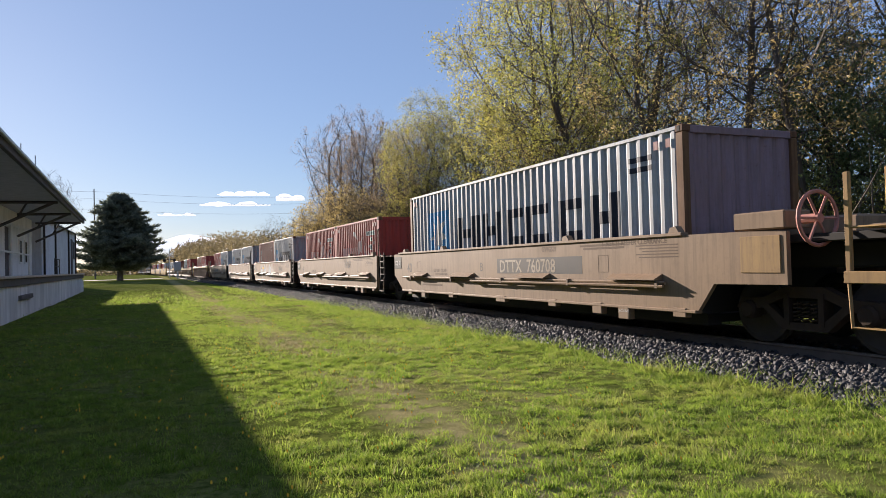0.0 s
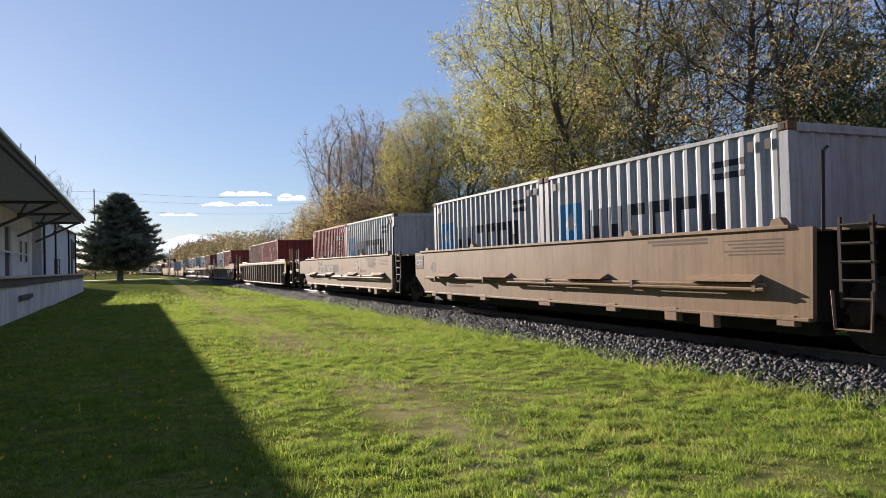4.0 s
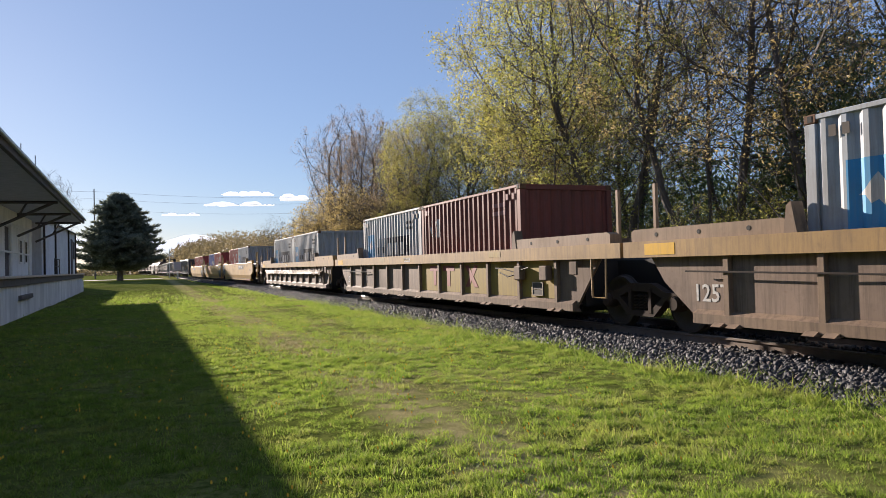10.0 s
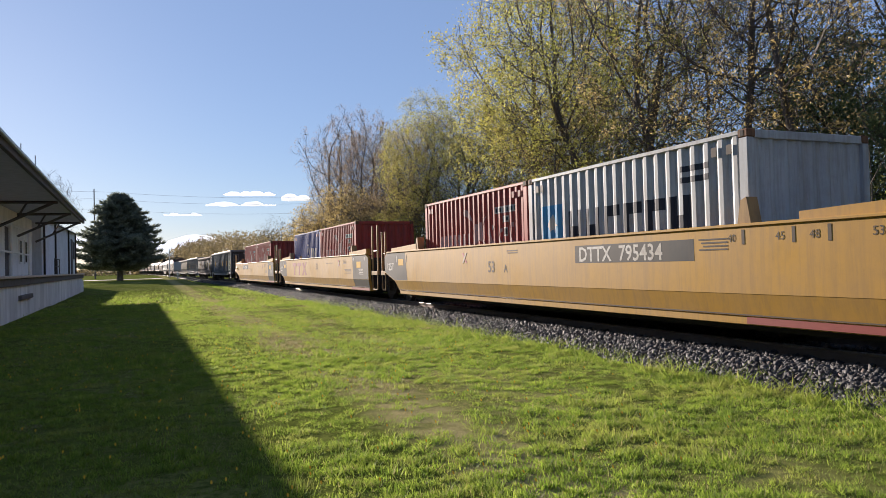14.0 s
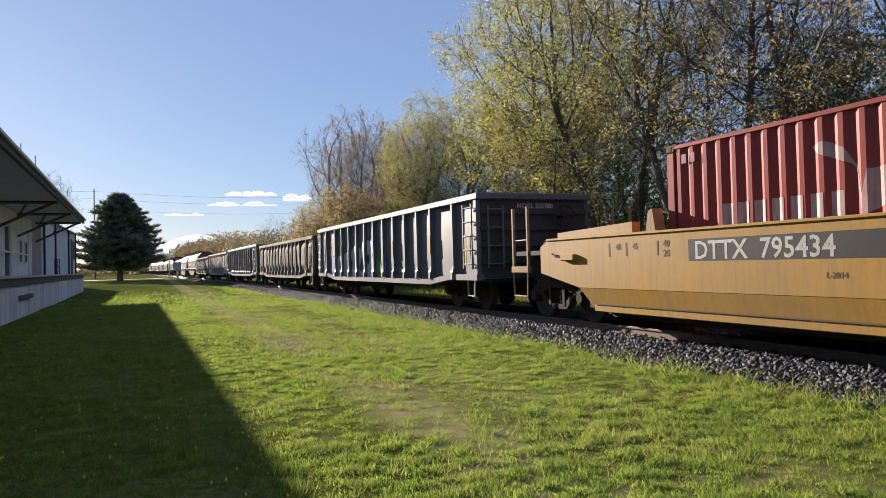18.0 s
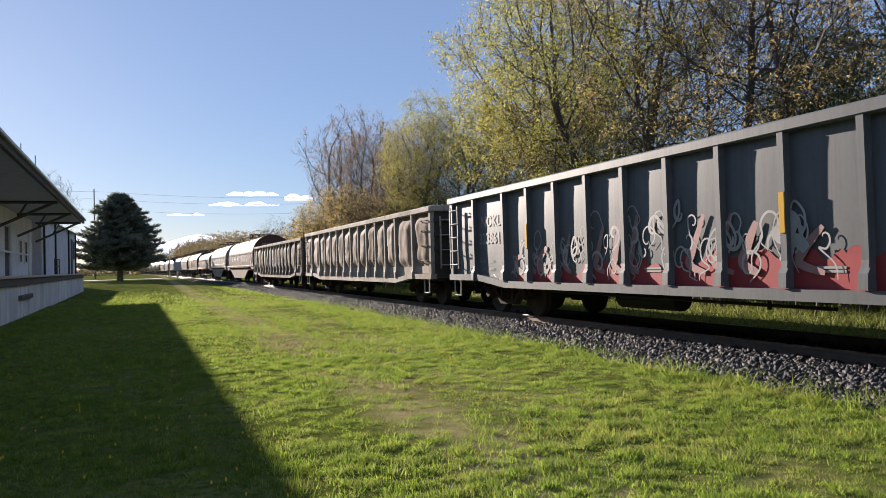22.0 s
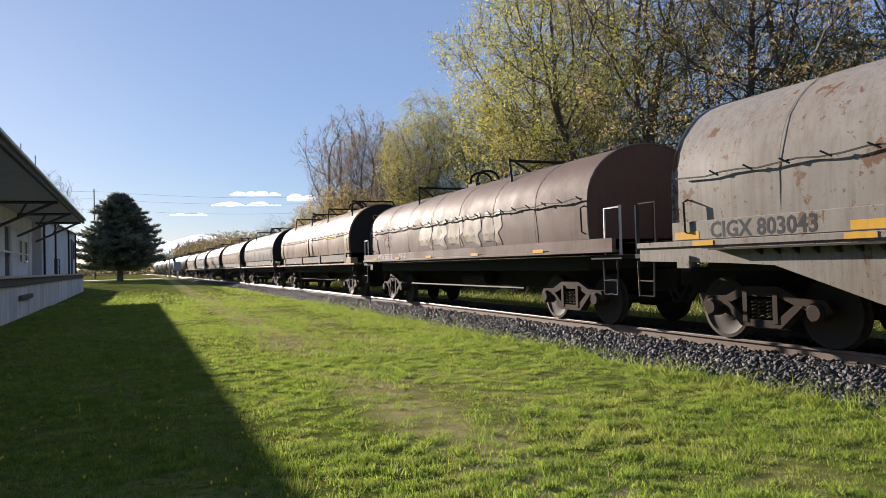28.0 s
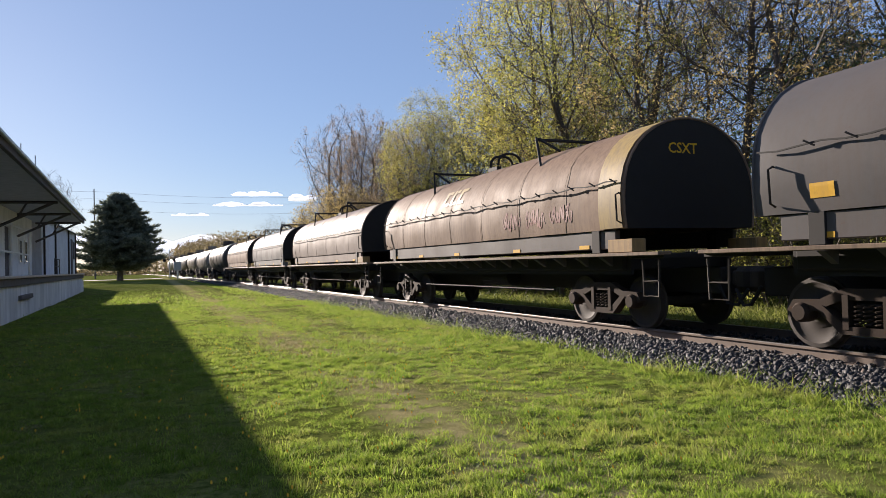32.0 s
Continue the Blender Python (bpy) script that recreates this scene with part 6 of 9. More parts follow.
def dented_panel(y0, y1, z0, z1, x, sgn, bulge, seed, dents):
    """A side sheet between two ribs, pushed outwards by its loads."""
    ny, nz = (16, 24) if dents > 0 else (5, 7)
    g = Geo()
    for i in range(ny):
        for j in range(nz):
            y, z = y0 + (y1 - y0) * i / (ny - 1), z0 + (z1 - z0) * j / (nz - 1)
            g.v.append((x + sgn * panel_depth(y, z, y0, y1, z0, z1, bulge, seed, dents), y, z))
    for i in range(ny - 1):
        for j in range(nz - 1):
            a = i * nz + j
            g.f.append((a, a + nz, a + nz + 1, a + 1) if sgn > 0 else (a, a + 1, a + nz + 1, a + nz))
    return g


def settle(ob, ribs, bulge, seed, dents, top):
    """Lay a painted mark onto the dented sheets below it."""
    me = ob.data = ob.data.copy()
    m = ob.matrix_local.copy()
    bm = bmesh.new()
    bm.from_mesh(me)
    bmesh.ops.transform(bm, matrix=m, verts=bm.verts)
    bmesh.ops.triangulate(bm, faces=bm.faces)
    for k in range(2):
        bmesh.ops.subdivide_edges(bm, edges=[e for e in bm.edges if e.calc_length() > 0.07], cuts=1)
        bmesh.ops.triangulate(bm, faces=bm.faces)
    for v in bm.verts:
        i = max(k for k in range(len(ribs)) if ribs[k] <= v.co.y)
        v.co.x = -1.5 - 0.007 - max(0, panel_depth(v.co.y, v.co.z, ribs[i] + 0.003, ribs[i + 1] - 0.003, 0.80, top - 0.16, bulge, seed * 31 + i + 1, dents))
    bm.to_mesh(me)
    bm.free()
    ob.matrix_local = Matrix.Identity(4)


def gondola(u0, u1, mat, top, seed, bulge=0.02, dents=0.0, number="", label="", yellow=True, sheet=None):
    uc = (u0 + u1) / 2
    L = (u1 - u0) / 2
    car = thing("gondola_car", label, "gondola car", "cars of the freight train")
    HB, zb, ze = 1.50, 0.80, 0.94
    ribs = [-L + 1.45, -L + 2.97]
    inner = (2 * L - 5.94)
    n = round(inner / 1.03)
    ribs += [-L + 2.97 + inner * i / n for i in range(1, n)] + [L - 2.97, L - 1.45]
    for s in (-1, 1):
        x = s * HB
        edges = [-L + 0.05] + ribs + [L - 0.05]
        for i, (a, b) in enumerate(zip(edges[:-1], edges[1:])):
            zlow = zb if 0 < i < len(edges) - 2 else ze
            if s < 0:
                p = dented_panel(a + 0.003, b - 0.003, zlow, top - 0.16, x, s, bulge, seed * 31 + i, dents)
            else:
                p = Geo().quad((x, a + 0.003, zlow), (x, b - 0.003, zlow), (x, b - 0.003, top - 0.16), (x, a + 0.003, top - 0.16))
            part("side_panel", p, sheet or mat, car, smooth=True)
            if s < 0 and sheet:
                part("lower_strip", Geo().box(x - 0.022, x - 0.001, a + 0.05, b - 0.05, zlow + 0.01, 1.16, 0.004), mat, car, "pale painted lower strip")
        part("inner_lining", Geo().box(*sorted((s * (HB - 0.10), s * (HB - 0.05))), -L + 0.1, L - 0.1, zb, top - 0.1), BLACK, car)
        part("top_chord", Geo().box(*sorted((s * (HB - 0.08), s * (HB + 0.13 + 0.4 * dents))), -L, L, top - 0.16, top, 0.02), mat, car)
        sill = Geo().prism([(-L, ze - 0.14), (-L + 1.7, ze - 0.14), (-L + 3.0, zb - 0.14), (L - 3.0, zb - 0.14), (L - 1.7, ze - 0.14), (L, ze - 0.14), (L, ze + 0.005), (L - 1.7, ze + 0.005), (L - 2.95, zb + 0.005), (-L + 2.95, zb + 0.005), (-L + 1.7, ze + 0.005), (-L, ze + 0.005)], *sorted((s * (HB - 0.06), s * (HB + 0.13))))
        part("side_sill", sill, mat, car)
        rib = Geo().prism_y([(s * HB, top - 0.15), (s * (HB + 0.125 + 0.3 * dents), top - 0.16), (s * (HB + 0.115 + 0.3 * dents), zb + 0.35), (s * (HB + 0.15), zb + 0.02), (s * HB, zb + 0.006)], -0.045, 0.045)
        foot = Geo().prism_y([(s * (HB + 0.11), zb + 0.28), (s * (HB + 0.16), zb + 0.20), (s * (HB + 0.17), zb + 0.02), (s * (HB + 0.05), zb + 0.01)], -0.06, 0.06)
        rm, fm = rib.mesh("rib", mat), foot.mesh("rib_foot", mat)
        for y in ribs:
            r = part("rib", rm, mat, car, at=(0, y, 0))
            part("rib_foot", fm, mat, r)
    for s in (-1, 1):
        y = s * (L - 0.05)
        # charcoal ends: their dark paint also holds the shade of sunless faces
        part("end_wall", Geo().box(-HB, HB, *sorted((y, y - s * 0.06)), ze - 0.1, top - 0.1), CHARCOAL, car)
        for z in (1.25, 1.65, 2.05, 2.45):
            part("end_rib", Geo().box(-HB, HB, *sorted((y, y + s * 0.09)), z - 0.06, z + 0.06, 0.01), CHARCOAL, car)
        for sx in (-1, 1):
            part("corner_post", Geo().box(*sorted((sx * (HB - 0.02), sx * (HB + 0.10))), *sorted((y - s * 0.14, y + s * 0.03)), ze - 0.1, top - 0.16, 0.015), mat, car)
        part("end_chord", Geo().box(-HB - 0.13, HB + 0.13, *sorted((y - s * 0.05, y + s * 0.13)), top - 0.155, top + 0.004, 0.02), mat, car)
        truck(car, s * (L - 2.1))
        coupler(car, s * (L + 0.05), s * (L + 0.72))
        yl = s * (L - 0.42)
        if dents == 0:
            ladder(car, -HB - 0.17, yl - 0.24, yl + 0.24, ze + 0.25, top - 0.35, 5, mat)
        else:
            for zz in (1.28, 1.72, 2.14, 2.42):
                part("grab_iron", Geo().tube([(-HB - 0.02, yl - 0.26, zz), (-HB - 0.15, yl - 0.24, zz + 0.02), (-HB - 0.15, yl + 0.22, zz + 0.04), (-HB - 0.02, yl + 0.26, zz - 0.05)], 0.016, 5), DIRTY_CAR, car)
        ladder(car, s * (L + 0.12), -1.35, -0.95, ze + 0.25, top - 0.4, 4, mat, axis="x") if s < 0 else None
        stirrup(car, -HB - 0.08, yl, 0.2, 0.42, ze - 0.1, GALV)
    part("center_sill", Geo().box(-0.25, 0.25, -L + 0.2, L - 0.2, 0.55, 0.92, 0.02), BLACK, car)
    part("floor", Geo().box(-HB + 0.1, HB - 0.1, -L + 0.1, L - 0.1, zb - 0.05, zb + 0.03), BLACK, car)
    part("brake_rod", Geo().tube([(-1.2, -2.5, 0.55), (-1.2, 4.2, 0.6)], 0.025, 6).tube([(-1.2, -1.5, 0.5), (-1.2, -1.5, 0.85)], 0.03, 5), BLACK, car)
    part("air_reservoir", Geo().tube([(-0.9, 0.5, 0.55), (-0.9, 2.0, 0.55)], 0.2, 12), BLACK, car)
    brake_wheel(car, 0.7, -L - 0.25, top - 0.55, 0.27)
    if yellow:
        xf = -HB - bulge - 0.03
        for i, y in enumerate(ribs):
            if i in (1, 4, len(ribs) - 3):
                part("reflector", Geo().box(-HB - 0.135 - 0.3 * dents, -HB - 0.120, y - 0.04, y + 0.04, 1.5, 2.0), SIGNAL_YELLOW, car, "yellow reflective strip")
        part("reflector", Geo().box(-HB - 0.06 - bulge, -HB - 0.045 - bulge, -L + 0.72, -L + 0.82, 1.15, 1.95), SIGNAL_YELLOW, car, "yellow reflective strip")
    if number:
        sign_side(car, number.split()[0], 0.36, STENCIL, -HB - 0.012 - bulge, L - 1.70, 2.06, 0.006)
        sign_side(car, number.split()[1], 0.36, STENCIL, -HB - 0.012 - bulge, L - 1.60, 1.66, 0.006)
        sign_end(car, number, 0.17, CHALK, -0.5, -L - 0.006, top - 0.36, 0.002)
        sign_side(car, "LD LMT   217400", 0.10, STENCIL, -HB - 0.012 - bulge, L - 1.62, 1.22)
        sign_side(car, "LT WT     68600", 0.10, STENCIL, -HB - 0.012 - bulge, L - 1.62, 1.04)
    for k, y in enumerate((ribs[3] + 0.5, ribs[6] + 0.45) if dents == 0 else ()):
        bars(car, -HB - 0.012 - bulge, y - 0.2, y + 0.2, 1.05, 0.03, STENCIL, 2)
    MOVING.append((car, uc, 0.0))
    return car, ribs, HB


def bubble_graffiti(car, x, ribs):
    """Large silver letters-like shapes with black outlines, flat on the side panels."""
    shapes = [
        (5.45, 4.25, 0.80, 1.66, [(0, 0.05), (0.05, 0.75), (0.2, 0.95), (0.5, 1.0), (0.85, 0.9), (0.8, 0.6), (0.65, 0.3), (1.0, 0.1), (0.7, -0.02), (0.35, 0.0)]),
        (4.35, 3.05, 0.78, 1.76, [(0.05, 0.0), (0.12, 0.5), (0.0, 0.85), (0.3, 1.0), (0.75, 1.0), (1.0, 0.8), (0.85, 0.5), (1.0, 0.15), (0.8, 0.0), (0.5, 0.25), (0.3, 0.0)]),
        (3.2, 1.55, 0.76, 1.95, [(0.02, 0.1), (0.15, 0.5), (0.02, 0.8), (0.25, 1.0), (0.6, 1.0), (0.98, 0.82), (0.85, 0.55), (0.7, 0.3), (1.0, 0.12), (0.7, 0.0), (0.4, 0.12), (0.2, 0.0)]),
        (1.7, 0.08, 0.74, 2.12, [(0.25, 0.0), (0.12, 0.45), (0.0, 0.7), (0.02, 0.92), (0.3, 1.0), (0.75, 0.98), (1.0, 0.9), (1.0, 0.72), (0.8, 0.62), (0.95, 0.3), (1.0, 0.02), (0.6, 0.0)]),
    ]
    for i, (ya, yb, za, zb, pts) in enumerate(shapes):
        loop = rounded([(ya + (yb - ya) * a, za + (zb - za) * b) for a, b in pts])
        cy, cz = (ya + yb) / 2, (za + zb) / 2
        part("graffiti", Geo().poly([(x - 0.001 - 0.0006 * i, cy + (a - cy) * 1.09, cz + (b - cz) * 1.09) for a, b in loop]), BLACK_INK, car, "black spray paint outline")
        part("graffiti", Geo().poly([(x - 0.004 - 0.0006 * i, a, b) for a, b in loop]), SILVER_SPRAY, car, "silver spray painted shape")
        part("graffiti", Geo().poly([(x - 0.007, cy + 0.10 * math.cos(q) * (1 + 0.5 * (i % 2)), cz + 0.02 + 0.18 * math.sin(q)) for q in [2 * math.pi * k / 9 for k in range(9)]]), BLACK_INK, car)
        for y in ribs:
            if yb < y < ya:
                part("graffiti", Geo().box(-1.5 - 0.133, -1.5 - 0.127, y - 0.04, y + 0.04, zb * 0 + 1.2, za + (zb - za) * 0.93), SILVER_SPRAY, car)
    for pts, mt in (([(0.1, 0.80), (0.08, 1.25), (-0.1, 1.45), (-0.5, 1.3), (-0.9, 0.95), (-1.1, 0.80)], SPRAY_GREEN), ([(-0.8, 0.80), (-0.95, 1.1), (-1.2, 1.4), (-1.3, 1.1), (-1.15, 0.80)], SPRAY_BLUE), ([(5.9, 0.94), (5.75, 1.25), (5.55, 1.4), (5.35, 1.1), (5.2, 0.92)], SPRAY_GREEN), ([(6.25, 1.0), (6.15, 1.6), (5.95, 1.7), (5.9, 1.1)], SPRAY_BLUE), ([(-1.25, 1.5), (-1.32, 1.65), (-1.48, 1.6), (-1.42, 1.45)], SPRAY_BLUE)):
        part("graffiti", Geo().poly([(x - 0.001, a, b) for a, b in rounded(pts)]), mt, car)
    scribble(car, x - 0.004, 0.0, 1.85, 0.4, 0.42, SPRAY_BLUE, 33, 0.022)


def stroke(x, pts, width, ends=0.25):
    """A flat brush stroke through a few points, thin at its ends."""
    p = [pts[0]] + list(pts) + [pts[-1]]
    line = []
    for i in range(1, len(p) - 2):
        for k in range(6):
            q = k / 6
            line.append(tuple(0.5 * (2 * p[i][c] + (p[i + 1][c] - p[i - 1][c]) * q + (2 * p[i - 1][c] - 5 * p[i][c] + 4 * p[i + 1][c] - p[i + 2][c]) * q * q + (3 * p[i][c] - p[i - 1][c] - 3 * p[i + 1][c] + p[i + 2][c]) * q ** 3) for c in (0, 1)))
    line.append(pts[-1])
    g = Geo()
    m = len(line)
    for i, (a, b) in enumerate(line):
        (a0, b0), (a1, b1) = line[max(0, i - 1)], line[min(m - 1, i + 1)]
        l = math.hypot(a1 - a0, b1 - b0) or 1
        w = width * (ends + (1 - ends) * math.sin(math.pi * (i + 0.5) / m) ** 0.6) / 2
        g.v += [(x, a - (b1 - b0) / l * w, b + (a1 - a0) / l * w), (x, a + (b1 - b0) / l * w, b - (a1 - a0) / l * w)]
    for i in range(m - 1):
        g.f.append((2 * i, 2 * i + 1, 2 * i + 3, 2 * i + 2))
    return g


def swirl_graffiti(car, ribs, hb):
    """Interlaced red, pink and pale curls sprayed over the lower half of the side."""
    rg = random.Random(63)
    n = [0]

    def lay(geo, mat, label):
        ob = settle_mark(part("graffiti", geo, mat, car, label), ribs)
        n[0] += 1
        ob.data.transform(Matrix.Translation((-0.00035 * n[0], 0, 0)))

    def settle_mark(ob, ribs):
        settle(ob, ribs, 0.008, 3, 0.0, 2.90)
        return ob

    y = 4.9
    while y > -3.2:
        f = (4.9 - y) / 8.1
        w = rg.uniform(0.5, 0.8)
        hi = 1.02 + 0.20 * f + rg.uniform(-0.06, 0.2)
        lay(Geo().poly([(-hb, a, b) for a, b in rounded([(y, 0.83), (y - 0.02, hi - 0.1), (y - w * 0.3, hi), (y - w * 0.6, hi - 0.14), (y - w, hi - 0.02), (y - w * 1.08, 0.83)])]), SPRAY_RED, "faded red spray paint")
        y -= w
    y = 4.8
    while y > -2.7:
        f = (4.9 - y) / 8.1
        hi = 1.42 + 0.50 * math.sin(f * 3.0) + rg.uniform(-0.1, 0.12)
        if rg.random() < 0.6:
            r = rg.uniform(0.13, 0.22)
            lay(stroke(-hb, [(y - r, 1.0), (y + r * 0.6, 1.12), (y + r * 0.2, 1.3), (y - r, hi - 0.1)], rg.uniform(0.12, 0.2), 0.3), SPRAY_PINK, "pinkish spray paint patch")
        for k in range(4):
            # a curl that winds in on itself, with a tail running down
            c, h = y + rg.uniform(-0.3, 0.3), rg.uniform(1.05, hi)
            r, turn, a0 = rg.uniform(0.10, 0.24), rg.choice((-1, 1)), rg.uniform(0, 6.28)
            pts = [(c + r * (1 - 0.13 * j) * math.cos(a0 + turn * 0.8 * j), h + r * 1.25 * (1 - 0.13 * j) * math.sin(a0 + turn * 0.8 * j)) for j in range(7)]
            tail = (pts[0][0] + rg.uniform(-0.25, 0.25), max(0.88, pts[0][1] - rg.uniform(0.2, 0.5)))
            lay(stroke(-hb, [tail, ((tail[0] + pts[0][0]) / 2 + 0.08 * turn, (tail[1] + pts[0][1]) / 2)] + pts, (0.055, 0.035, 0.026, 0.026)[k], 0.35), SPRAY_PALE, "pale spray paint curl")
        y -= rg.uniform(0.42, 0.55)
    for a in (0.2, 1.77, 3.34, 4.91):
        lay(stroke(-hb, [(-2.15, 1.42), (-2.15 + 0.14 * math.cos(a), 1.42 + 0.16 * math.sin(a)), (-2.15 + 0.27 * math.cos(a + 0.25), 1.42 + 0.32 * math.sin(a + 0.25))], 0.17, 0.55), SPRAY_PALE, "pale four armed spray paint mark")


# ---------------------------------------------------------------- coil cars
def hood_profile(hw=1.44, z0=1.74, zc=2.28, top=3.68, n=18):
    pts = [(-hw + 0.03, z0), (-hw, z0 + 0.3)]
    for i in range(n + 1):
        a = math.pi - math.pi * i / n
        pts.append((hw * math.cos(a), zc + (top - zc) * math.sin(a) ** 0.92))
    pts += [(hw, z0 + 0.3), (hw - 0.03, z0)]
    return pts


def hood_swell(x, y, z, seed):
    """Small dents and waves of a hood's sheet."""
    return 0.013 * noise.noise((x * 1.3 + seed * 7, y * 0.9, z * 1.1)) + 0.007 * noise.noise((x * 2.2 + seed, y * 2.6, z * 2.4)) - 0.010 * max(0, noise.noise((x * 1.6 - seed, y * 1.3, z * 1.9)) - 0.25)


def hood_x(y, z, z0, top, seed, hw=1.44, zc=2.28):
    """The near side of a hood at a height."""
    if z <= zc:
        x = -hw + 0.03 * max(0, 1 - (z - z0) / 0.3)
    else:
        sn = min(1.0, ((z - zc) / (top - zc)) ** (1 / 0.92))
        x = -hw * math.sqrt(1 - sn * sn)
    return x * (1 + hood_swell(x, y, z, seed))


def lay_marks(car, hoods, z0=1.74, top=3.68):
    """Lay every painted mark of a coil car onto its hoods."""
    kinds = ("graffiti", "painted_mark", "lettering", "small_print")
    lift = 0.0035
    for ob in list(car.children):
        if ob.name.split(".")[0] not in kinds:
            continue
        m = ob.matrix_basis.copy()
        co = [m @ v.co for v in ob.data.vertices]
        if min(c.z for c in co) < z0 or max(c.x for c in co) - min(c.x for c in co) > 0.9 or min(c.x for c in co) < -1.499:
            continue
        if max(c.y for c in co) - min(c.y for c in co) < 0.05:
            continue
        me = ob.data = ob.data.copy()
        bm = bmesh.new()
        bm.from_mesh(me)
        bmesh.ops.transform(bm, matrix=m, verts=bm.verts)
        bmesh.ops.triangulate(bm, faces=bm.faces)
        for k in range(3):
            bmesh.ops.subdivide_edges(bm, edges=[e for e in bm.edges if e.calc_length() > 0.12], cuts=1)
            bmesh.ops.triangulate(bm, faces=bm.faces)
        for v in bm.verts:
            seed = min(hoods, key=lambda h: abs(v.co.y - h[0]))[1]
            v.co.x = hood_x(v.co.y, v.co.z, z0, top, seed) - lift
        lift += 0.0004
        bm.to_mesh(me)
        bm.free()
        ob.matrix_basis = Matrix.Identity(4)


def hood(car, y0, y1, mat, end_mat, z0=1.74, top=3.68, seed=0):
    prof = hood_profile(z0=z0, top=top)
    k = len(prof)
    g = Geo()
    ny = max(8, int((y1 - y0) / 0.24))
    for i in range(ny + 1):
        y = y0 + (y1 - y0) * i / ny
        for x, z in prof:
            d = hood_swell(x, y, z, seed)
            g.v.append((x * (1 + d), y, z + d * 0.6))
    for i in range(ny):
        for j in range(k - 1):
            a = i * k + j
            g.f.append((a, a + k, a + k + 1, a + 1))
    h = part("hood", g, mat, car, "rounded steel coil cover", smooth=True)
    # ends given BLACK carry the shade of the hood's end in their colour
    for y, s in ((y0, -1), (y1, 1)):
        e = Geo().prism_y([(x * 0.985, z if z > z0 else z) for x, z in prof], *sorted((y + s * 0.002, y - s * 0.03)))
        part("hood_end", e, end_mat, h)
        rim = Geo().tube([(x * 1.004, y, z + 0.004) for x, z in prof], 0.022, 6)
        part("hood_rim", rim, mat, h)
    n_seam = max(2, round((y1 - y0) / 1.9))
    for i in range(1, n_seam):
        y = y0 + (y1 - y0) * i / n_seam
        part("seam", Geo().tube([(x * 1.005, y, z + 0.006) for x, z in prof], 0.004, 4), mat, h)
    # latch rod with handles along the side
    x = -1.47
    rg = random.Random(seed)
    rod = Geo()
    n = max(4, int((y1 - y0) / 0.62))
    zr = z0 + (top - z0) * 0.42
    pts = [(x - 0.02, y0 + 0.12 + (y1 - y0 - 0.24) * i / (2 * n), zr + 0.02 * math.sin(i * 1.9)) for i in range(2 * n + 1)]
    rod.tube(pts, 0.014, 4)
    for i in range(n):
        y = y0 + 0.3 + (y1 - y0 - 0.5) * i / n + rg.uniform(-0.05, 0.05)
        rod.tube([(x - 0.02, y - 0.13, zr - 0.03), (x - 0.05, y, zr + 0.05)], 0.014, 4)
    part("latch_rod", rod, BLACK, h, "dark latch rod with handles")
    for y in (y0 + 0.22, y1 - 0.22):
        part("grab_iron", Geo().tube([(x + 0.03, y - 0.12, z0 + 0.1), (x - 0.06, y - 0.12, z0 + 0.14), (x - 0.06, y - 0.1, z0 + 0.58), (x + 0.03, y - 0.1, z0 + 0.62)], 0.016, 5), DARK_STEEL, h)
    return h


def hood_fittings(car, yc, ys, top, half=4.6):
    """Lifting loop and the sloping A-shaped brackets on a hood's top."""
    for y in ys:
        g = Geo()
        g.tube([(-1.05, y + 0.15, top - 0.42), (-0.86, y + 0.62, top + 0.28)], 0.03, 5)
        g.tube([(-0.80, y + 0.62, top + 0.26), (-0.62, y + 0.05, top - 0.10)], 0.03, 5)
        g.tube([(-0.86, y + 0.66, top + 0.24), (0.86, y + 0.66, top + 0.24)], 0.035, 5)
        g.tube([(0.86, y + 0.62, top + 0.26), (1.02, y + 0.15, top - 0.42)], 0.03, 5)
        part("stacking_bracket", g, BLACK, car, "black stacking bracket")
    g = Geo()
    for dy in (-0.22, 0.22):
        arc = [(-0.34 * math.cos(a), yc + dy, top - 0.03 + 0.42 * math.sin(a) ** 0.5) for a in [math.pi * (0.02 + 0.96 * i / 10) for i in range(11)]]
        g.tube(arc, 0.035, 5)
    g.box(-0.4, -0.28, yc - 0.26, yc + 0.26, top - 0.05, top + 0.05)
    part("lifting_loop", g, BLACK, car, "black lifting loop")
    ridge = Geo().box(-0.05, 0.05, yc - half, yc + half, top - 0.03, top + 0.045)
    for i in range(int(half * 1.6)):
        y = yc - half + 0.2 + i * 1.25
        ridge.prism_y([(-0.3, top - 0.06), (0, top + 0.10), (0.3, top - 0.06)], y, y + 0.05)
    part("ridge_strip", ridge, DARK_STEEL, car)


def hood_patch(car, y0, y1, z0, z1, mat, slant=0.0, z_base=1.74, top=3.68, name="painted_mark"):
    """A painted patch that lies on the curve of a hood's near side."""
    hw, zc = 1.44, 2.28
    g = Geo()
    n = 7
    for i in range(n):
        z = z0 + (z1 - z0) * i / (n - 1)
        if z <= zc:
            x = -hw - 0.02
        else:
            sn = min(1.0, ((z - zc) / (top - zc)) ** (1 / 0.92))
            x = -hw * math.sqrt(1 - sn * sn) - 0.02
        d = slant * (z - z0)
        g.v += [(x, y0 - d, z + 0.012), (x, y1 - d, z + 0.012)]
    for i in range(n - 1):
        a = 2 * i
        g.f.append((a, a + 2, a + 3, a + 1))
    return part(name, g, mat, car)


